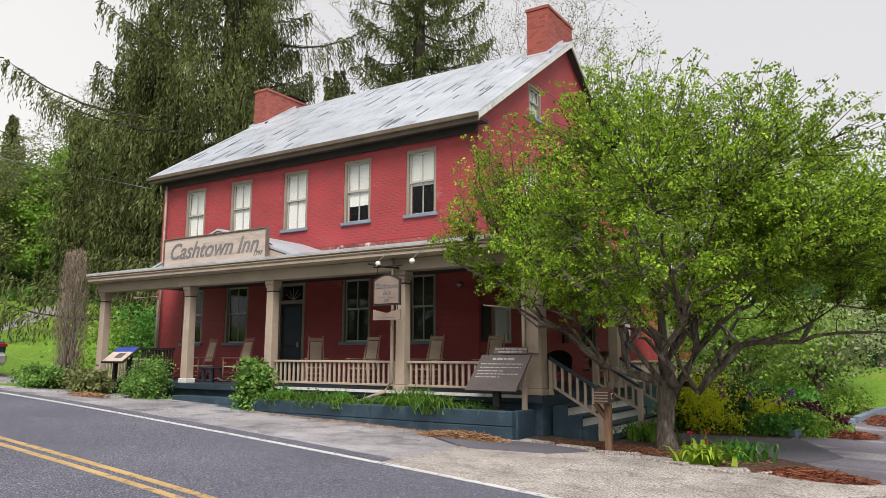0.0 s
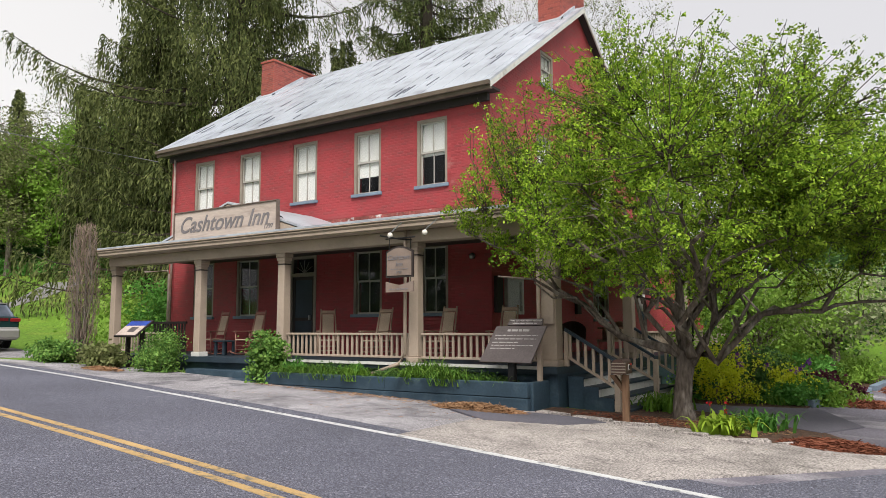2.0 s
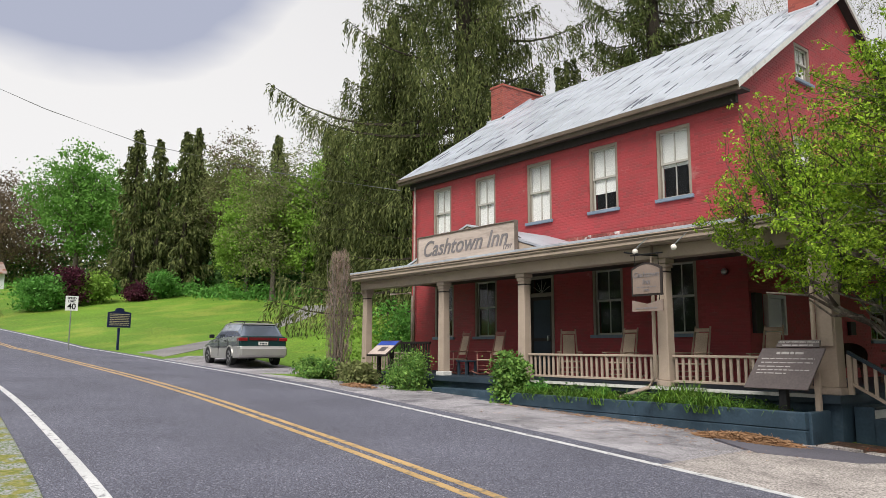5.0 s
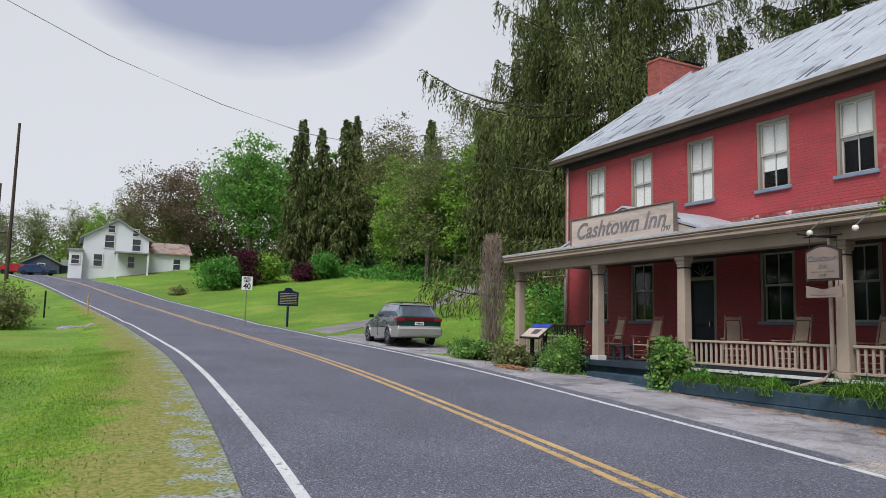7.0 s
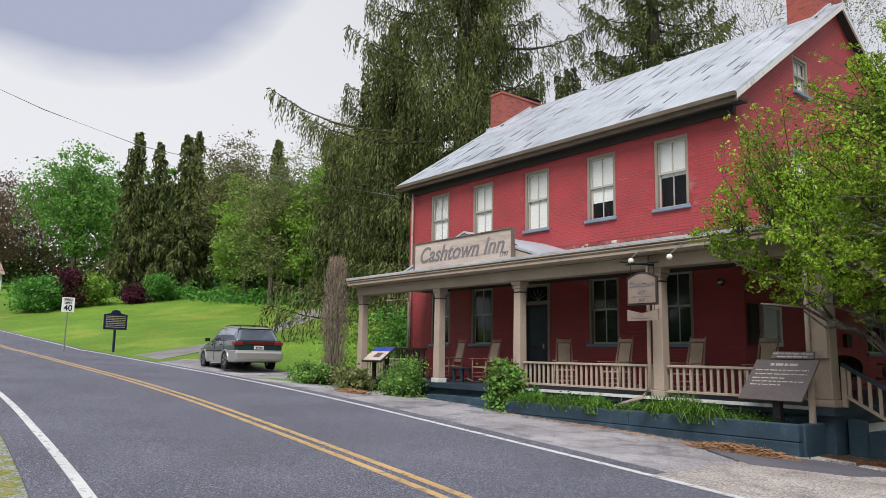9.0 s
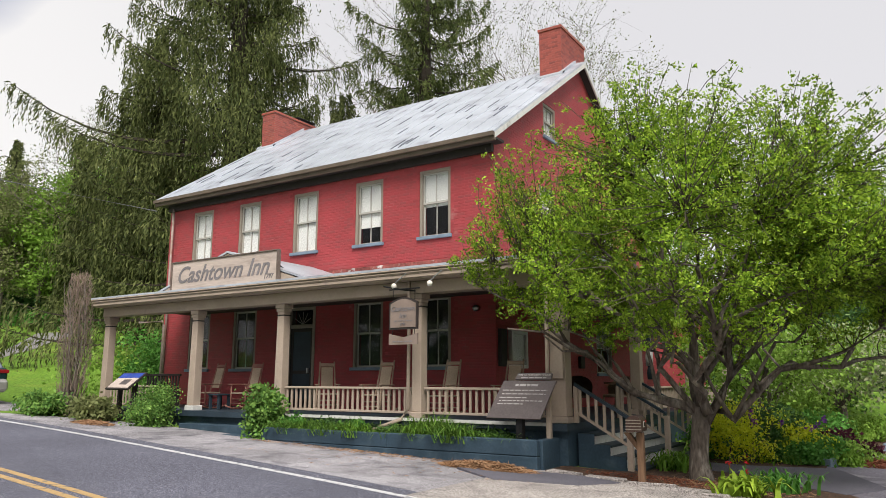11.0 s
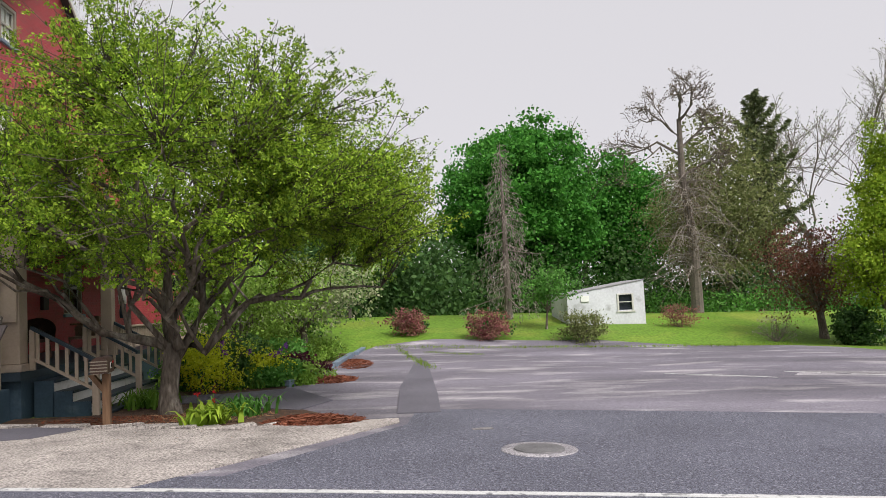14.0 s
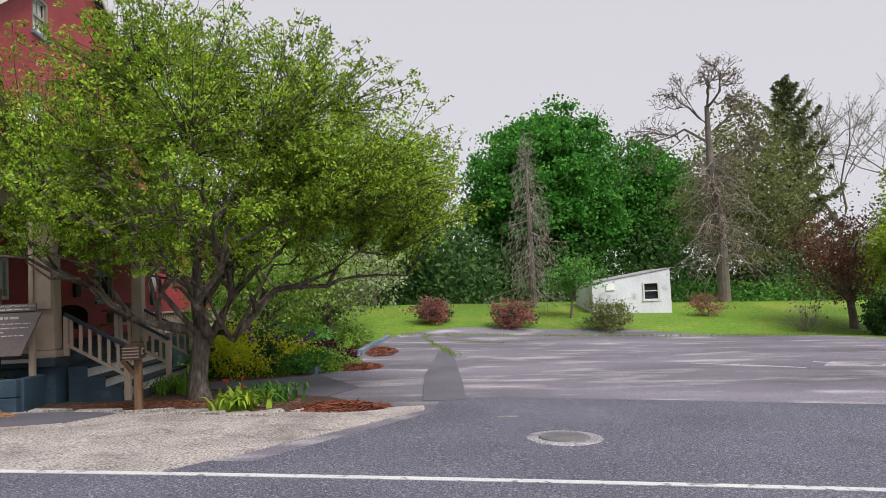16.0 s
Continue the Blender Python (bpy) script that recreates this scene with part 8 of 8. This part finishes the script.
words("LIMIT", 0.16, M_IRON, face, Matrix.Translation((0.048, 0, 2.52)) @ east)
words("40", 0.42, M_IRON, face, Matrix.Translation((0.048, 0, 2.25)) @ east, depth=0.008)
hm = thing("historical_marker", "dark blue cast historical marker with yellow lettering", "historical marker", (-42.0, 11.5, zl(-42, 11.5)), 8)
M_NAVY = mat("navy_enamel", (0.012, 0.018, 0.06), 0.4)
M_GOLD = mat("yellow_enamel", (0.40, 0.36, 0.22), 0.5)
bm = bmesh.new()
box(bm, -0.05, 0.05, -0.05, 0.05, -0.3, 1.2)
part("post", bm, M_NAVY, hm)
bm = bmesh.new()
prism(bm, [(-0.62, 1.22), (0.62, 1.22), (0.62, 2.02), (0.25, 2.08), (0.20, 2.22), (0.0, 2.27), (-0.20, 2.22), (-0.25, 2.08), (-0.62, 2.02)], -0.03, 0.03, SWAP)
part("plate", bm, M_NAVY, hm, "", 0.008)
for i in range(7):
    bars(hm, M_GOLD, -0.52, 0.52, 1.92 - 0.095 * i, 0.042, -0.034, 20 + i, Matrix(((0, -1, 0, 0), (1, 0, 0, 0), (0, 0, 1, 0), (0, 0, 0, 1))))
for x, y, h, m, nm, lab in ((-50.0, -0.9, 1.6, M_IRON, "marker_post", "dark thin post on the verge"), (-50.0, 1.4, 1.3, M_LINEY, "marker_post", "yellow plastic marker post beside the road")):
    b = thing(nm, lab, "post", (x, y, zl(x, y)))
    bm = bmesh.new()
    tube(bm, [(0, 0, -0.2), (0, 0, h)], 0.05, 6)
    part("post", bm, m, b)
# utility poles and wire
M_POLE = mat("dark_creosoted_wood", (0.065, 0.048, 0.038), 0.85, 0, None, (25, 0.25), (2, 0.2), 0.5, 30, stretch=(1, 1, 0.15))
for x, y, h, arm in ((-75, -4.6, 15.2, False), (-105, -8.0, 11.2, True)):
    p = thing("utility_pole", "tall dark brown wooden utility pole beside the road", "utility pole", (x, y, zl(x, y)))
    bm = bmesh.new()
    tube(bm, [(0, 0, -0.5), (-0.1, 0, h)], [0.17, 0.11], 8)
    part("pole", bm, M_POLE, p)
    if arm:
        bm = bmesh.new()
        box(bm, -0.06, 0.06, -1.1, 1.1, h - 6.2, h - 6.05)
        part("crossarm", bm, M_POLE, p)
wire = thing("overhead_wire", "black overhead service wire to the inn", "wire")
bm = bmesh.new()
tube(bm, [(-21.85, 15.4, 7.15), (-24.5, 11.8, 7.75), (-27.4, 7.9, 8.76), (-29.5, 5.1, 10.0), (-32.5, 1.05, 12.2), (-35.4, -2.9, 14.8), (-38, -6.4, 17.2)], 0.017, 5)
part("cable", bm, mat("grey_cable_sheath", (0.16, 0.16, 0.165), 0.5), wire)


# ---- houses ----
def house_windows(parent, x, wins, fm):
    for y0, y1, z0, z1 in wins:
        bm = bmesh.new()
        box(bm, x, x + 0.04, y0, y1, z0, z1)
        w = part("window", bm, M_DARKWIN, parent)
        bm = bmesh.new()
        for a, b, c, d in ((y0 - 0.1, y0, z0 - 0.1, z1 + 0.1), (y1, y1 + 0.1, z0 - 0.1, z1 + 0.1), (y0, y1, z0 - 0.1, z0), (y0, y1, z1, z1 + 0.1), (y0, y1, (z0 + z1) / 2 - 0.03, (z0 + z1) / 2 + 0.03)):
            box(bm, x + 0.002, x + 0.07, a, b, c, d)
        part("window_frame", bm, fm, w)


wh = thing("farmhouse", "white clapboard farmhouse with a rusty-roofed wing", "house", (0, 0, 0))
zb = 6.2
bm = bmesh.new()
prism(bm, [(1.6, zb), (8.9, zb), (8.9, 11.4), (5.25, 13.6), (1.6, 11.4)], -106, -98, SWAP)
part("wall", bm, M_SIDING, wh)
bm = bmesh.new()
for s in (-1, 1):
    prism(bm, [(5.25, 13.62), (5.25 + s * 4.1, 11.12), (5.25 + s * 4.1, 11.27), (5.25, 13.78)], -106.3, -97.7, SWAP)
part("roof", bm, M_SHINGLE, wh)
bm = bmesh.new()
box(bm, -106, -99, 8.92, 14.0, zb + 1.0, 9.9)
part("wing_wall", bm, M_SIDING, wh)
bm = bmesh.new()
prism(bm, [(-98.6, 9.85), (-102.5, 11.5), (-106.4, 9.85), (-106.4, 9.97), (-102.5, 11.64), (-98.6, 9.97)], 8.92, 14.2)
part("wing_roof", bm, M_RUST, wh, "rusty tin wing roof")
bm = bmesh.new()
box(bm, -104, -97.2, 0.1, 1.58, zb - 0.5, 9.6)
part("bay", bm, M_SIDING, wh)
bm = bmesh.new()
box(bm, -104.2, -97.0, -0.1, 1.6, 9.602, 9.8)
part("bay_roof", bm, M_SHINGLE, wh)
bm = bmesh.new()
box(bm, -97.98, -95.8, 5.0, 8.9, 9.5, 9.65)
part("porch_roof", bm, M_SHINGLE, wh)
bm = bmesh.new()
for y in (5.2, 8.7):
    box(bm, -96.1, -95.9, y - 0.1, y + 0.1, zb, 9.498)
part("porch_posts", bm, M_SIDING, wh)
house_windows(wh, -97.99, [(2.8, 3.7, 7.9, 9.3), (3.9, 4.9, 10.2, 11.7), (7.0, 7.9, 10.0, 11.4), (6.6, 7.3, 7.9, 9.2), (4.2, 4.9, 12.1, 12.9), (7.0, 7.6, 11.8, 12.6)], M_WHITE)
house_windows(wh, -97.19, [(0.4, 1.2, 8.0, 9.0)], M_WHITE)
house_windows(wh, -98.99, [(12.0, 12.8, 8.0, 9.3)], M_WHITE)
bh = thing("blue_house", "dark blue-grey clapboard house beside the road", "house", (0, 0, 0))
bm = bmesh.new()
prism(bm, [(-5.6, 5.5), (-1.0, 5.5), (-1.0, 9.2), (-3.3, 10.4), (-5.6, 9.2)], -126, -118, SWAP)
part("wall", bm, M_BLUEGREY, bh)
bm = bmesh.new()
for s in (-1, 1):
    prism(bm, [(-3.3, 10.42), (-3.3 + s * 2.6, 9.05), (-3.3 + s * 2.6, 9.2), (-3.3, 10.58)], -126.3, -117.7, SWAP)
part("roof", bm, M_SHINGLE, bh)
bm = bmesh.new()
box(bm, -126, -119, -0.98, 2.0, 5.5, 9.0)
part("wing_wall", bm, M_BLUEGREY, bh)
bm = bmesh.new()
box(bm, -126.2, -118.6, -0.9, 2.2, 9.02, 9.9)
part("wing_roof", bm, M_SHINGLE, bh)
house_windows(bh, -117.99, [(-3.7, -2.9, 8.0, 9.1), (-3.0, -2.2, 6.2, 7.2)], M_WHITE)
for x, y, m, lab in ((-112, -3.5, (0.03, 0.05, 0.10), "dark blue car parked by the far house"), (-114, -6.0, (0.30, 0.03, 0.03), "red car parked by the far house")):
    fc = thing("parked_car", lab, "car", (x, y, zl(x, y) + 0.02), 60)
    fm = mat("far_car_paint", m, 0.3, 0.3)
    bm = bmesh.new()
    prism(bm, [(-2.2, 0.3), (2.2, 0.3), (2.2, 0.75), (1.2, 0.9), (0.6, 1.4), (-1.2, 1.4), (-1.8, 0.95), (-2.2, 0.9)], -0.85, 0.85)
    part("body", bm, fm, fc, "", 0.06)
    for wx in (-1.35, 1.35):
        for s in (-0.78, 0.78):
            bm = bmesh.new()
            bmesh.ops.create_cone(bm, cap_ends=True, segments=14, radius1=0.32, radius2=0.32, depth=0.22, matrix=Matrix.Translation((wx, s, 0.32)) @ Matrix.Rotation(radians(90), 4, "X"))
            part("wheel", bm, M_IRON, fc)

shed = thing("shed", "small white block shed with a sloping roof", "shed")
z0 = zl(10.6, 34) - 0.3
SH = [(8.80, z0), (12.55, z0), (12.55, 2.16), (8.80, 1.62)]
bm = bmesh.new()
for a, b, c, d in ((8.80, 11.25, z0, 2.2), (11.95, 12.55, z0, 2.2), (11.25, 11.95, z0, 0.80), (11.25, 11.95, 1.55, 2.2)):
    top = lambda x: 1.62 + (x - 8.8) * 0.144
    prism(bm, [(a, c), (b, c), (b, min(d, top(b))), (a, min(d, top(a)))], 34.0, 34.2)
part("front_wall", bm, M_DIRTYW, shed)
bm = bmesh.new()
prism(bm, SH, 36.8, 37.0)
part("rear_wall", bm, M_DIRTYW, shed)
for xa, xb, zt in ((8.80, 9.0, 1.62), (12.35, 12.55, 2.12)):
    bm = bmesh.new()
    box(bm, xa, xb, 34.2, 36.8, z0, zt)
    part("side_wall", bm, M_DIRTYW, shed)
bm = bmesh.new()
prism(bm, [(8.77, 1.63), (12.60, 2.185), (12.60, 2.225), (8.77, 1.67)], 33.97, 37.05)
part("roof", bm, M_SHINGLE, shed)
bm = bmesh.new()
box(bm, 11.26, 11.94, 34.1, 34.12, 0.81, 1.54)
sw = part("window", bm, M_DARKWIN, shed)
bm = bmesh.new()
for a, b, c, d in ((11.20, 11.28, 0.76, 1.58), (11.92, 12.0, 0.76, 1.58), (11.28, 11.92, 1.52, 1.58), (11.28, 11.92, 1.16, 1.20), (11.15, 12.05, 0.70, 0.76)):
    box(bm, a, b, 33.96, 34.02, c, d)
part("window_frame", bm, M_WHITE, sw)
bm = bmesh.new()
box(bm, 9.45, 9.85, 33.95, 34.0, 1.28, 1.55)
part("vent_panel", bm, M_SHADE, shed)

# rear wing of the inn and its east side
rw = thing("rear_wing", "low red-painted brick wing behind the inn", "building")
bm = bmesh.new()
box(bm, -16.0, XE - 0.02, YB + 0.01, 36.0, -1.2, 4.6)
part("wall", bm, M_BRICK, rw)
bm = bmesh.new()
prism(bm, [(-16.3, 4.6), (XE + 0.25, 4.6), (-12.5, 6.4)], YB + 0.01, 36.3)
part("roof", bm, M_ROOF, rw)
# deck behind the bed, with its railing
deck = thing("side_deck", "grey timber deck with a slatted railing beyond the porch", "deck")
bm = bmesh.new()
box(bm, XE + 0.1, -5.2, 27.4, 35.5, FLOOR - 0.2, FLOOR - 0.05)
part("floor", bm, M_TRIM, deck)
for y in (27.5, 30.1, 32.7, 35.4):
    bm = bmesh.new()
    box(bm, -5.32, -5.2, y - 0.06, y + 0.06, -0.6, 3.2 if y > 29 else 1.8)
    part("post", bm, M_TRIM, deck)
for z in (FLOOR + 0.1, FLOOR + 0.8):
    bm = bmesh.new()
    box(bm, -5.29, -5.23, 27.56, 35.34, z, z + 0.07)
    part("rail", bm, M_SASH, deck)
for i in range(44):
    bm = bmesh.new()
    u = 27.7 + i * 0.175
    box(bm, -5.28, -5.24, u - 0.02, u + 0.02, FLOOR + 0.17, FLOOR + 0.8)
    part("baluster", bm, M_SASH, deck)

# ---- the lot ----
for i, (x, y, L, tr) in enumerate(((-2.15, 17.6, 1.7, 78), (-1.75, 20.2, 2.6, 82), (-1.3, 24.2, 4.4, 85), (-0.85, 28.4, 3.0, 85))):
    tb = thing("edging_timber", "blue-grey painted timber edging the bed", "edging", (x, y, zl(x, y) + 0.02), tr, "timbers along the bed")
    bm = bmesh.new()
    box(bm, -L / 2, L / 2, -0.09, 0.09, -0.1, 0.14)
    part("timber", bm, M_SILL, tb, "", 0.015)
mh = thing("manhole_cover", "round worn iron cover in a pale concrete collar", "manhole cover", (1.42, 9.05, zl(1.42, 9.05) + 0.022))
mh.rotation_euler = (0, radians(2.06), 0)
bm = bmesh.new()
bmesh.ops.create_cone(bm, cap_ends=True, segments=32, radius1=0.46, radius2=0.44, depth=0.02, matrix=Matrix.Translation((0, 0, 0.004)))
part("collar", bm, M_GRAVEL, mh)
bm = bmesh.new()
bmesh.ops.create_cone(bm, cap_ends=True, segments=28, radius1=0.30, radius2=0.29, depth=0.012, matrix=Matrix.Translation((0, 0, 0.022)))
part("cover", bm, mat("worn_iron_cover", (0.16, 0.155, 0.16), 0.6, 0.3, None, (60, 0.3), (3, 0.2), 0.8, 60), mh)
gr = thing("drain_grate", "small iron valve cover in the asphalt", "drain cover", (1.0, 10.6, zl(1.0, 10.6) + 0.02))
bm = bmesh.new()
box(bm, -0.14, 0.14, -0.07, 0.07, 0, 0.015)
part("plate", bm, M_DRIVE, gr)
for i in range(5):
    x = 6.5 + i * 3.0
    sheet("parking_line", [x + 0.25 * k for k in range(9)], lambda u: 17.5 - (u - x) * 0.7, lambda u: 17.6 - (u - x) * 0.7, M_LINEW, 0.028, 2, "faded white parking line on the lot", "parking line")
patchwork("asphalt_patch", [(9.2, 16.6), (13.0, 16.0), (13.6, 16.8), (10.0, 17.6)], M_GRAVEL, 0.024, "pale worn patch on the lot", "pavement", 2.0)
grs = np.random.RandomState(77)
for nm, x0, y0, x1, y1, w, n, h in (("grass_tufts", 1.15, 20, 0.7, 29.5, 0.09, 500, 0.10), ("grass_tufts", -0.6, 29.9, 16, 27.4, 0.18, 1600, 0.14), ("grass_tufts", 1.6, 28, 3.4, 26, 0.12, 260, 0.08), ("grass_tufts", -26, -0.6, -4, -2.4, 0.8, 20000, 0.045), ("grass_tufts", -24, 1.5, -4, -0.5, 0.4, 12000, 0.03)):
    f = grs.random(n)
    px = x0 + (x1 - x0) * f + grs.normal(size=n) * w
    py = y0 + (y1 - y0) * f + grs.normal(size=n) * w
    p = np.stack([px, py, land(px, py) + 0.03 + h * 0.35], axis=1)
    upv = np.tile(np.array((0, 0, 1.0)), (n, 1))
    ob = part(nm, quads_mesh(nm, leaves(p, h, 0.014, grs, 0, upv, 0.9), M_LAWNBLADE), M_LAWNBLADE)
    tagged(ob, "thin tufts of grass along the edge", "grass", kind="stuff")
# right of the lot
sheet("side_street", np.arange(21.5, 60, 2.0), lambda x: 28.6 - (x - 17.5) * 0.12, lambda x: 31.8 - (x - 17.5) * 0.12, M_LOT, 0.03, 4, "grey side road beyond the trees", "road")
bn = thing("refuse_bin", "tall blue plastic wheeled bin", "bin", (26.9, 36.0, zl(26.9, 36)))
bm = bmesh.new()
prism(bm, [(-0.24, 0.05), (0.24, 0.05), (0.29, 1.0), (-0.29, 1.0)], -0.28, 0.28)
part("body", bm, mat("blue_plastic", (0.015, 0.035, 0.16), 0.4), bn, "", 0.02)
bm = bmesh.new()
box(bm, -0.31, 0.31, -0.31, 0.31, 1.002, 1.07)
part("lid", bm, M_DKBLUE, bn, "", 0.02)
dp = thing("skip", "black steel refuse container with a white notice", "refuse container", (28.6, 36.0, zl(28.6, 36)))
bm = bmesh.new()
box(bm, -0.95, 0.95, -0.7, 0.7, 0.08, 0.95)
part("body", bm, M_IRON, dp, "", 0.02)
bm = bmesh.new()
box(bm, -1.0, 1.0, -0.75, 0.75, 0.952, 1.02)
part("lid", bm, M_DARK, dp)
bm = bmesh.new()
box(bm, -0.2, 0.2, -0.72, -0.705, 0.35, 0.65)
part("notice", bm, M_SHADE, dp)
nh = thing("neighbour_house", "pale house with a white-railed porch", "house", (34.0, 40.0, zl(34, 40)))
bm = bmesh.new()
prism(bm, [(-4, -1), (6, -1), (6, 3.6), (1, 6.2), (-4, 3.6)], 0, 8)
part("wall", bm, M_SIDING, nh)
bm = bmesh.new()
for s in (-1, 1):
    prism(bm, [(1, 6.22), (1 + s * 5.4, 3.42), (1 + s * 5.4, 3.56), (1, 6.38)], -0.3, 8.3)
part("roof", bm, M_SHINGLE, nh)
bm = bmesh.new()
box(bm, -4, 4, -1.8, -0.02, 2.2, 2.35)
part("porch_roof", bm, M_SHINGLE, nh)
bm = bmesh.new()
box(bm, -4, 4, -1.8, -0.02, -1, 0.2)
part("porch_base", bm, mat("green_paint", (0.05, 0.13, 0.08), 0.6), nh)
for i in range(30):
    bm = bmesh.new()
    box(bm, -3.9 + i * 0.26, -3.82 + i * 0.26, -1.78, -1.72, 0.2, 1.1)
    part("picket", bm, M_WHITE, nh)
bm = bmesh.new()
for a, b, c, d in ((-2.6, -1.6, 0.9, 2.0), (1.0, 2.0, 0.9, 2.0)):
    box(bm, a, b, -0.05, -0.004, c, d)
part("window", bm, M_DARKWIN, nh)
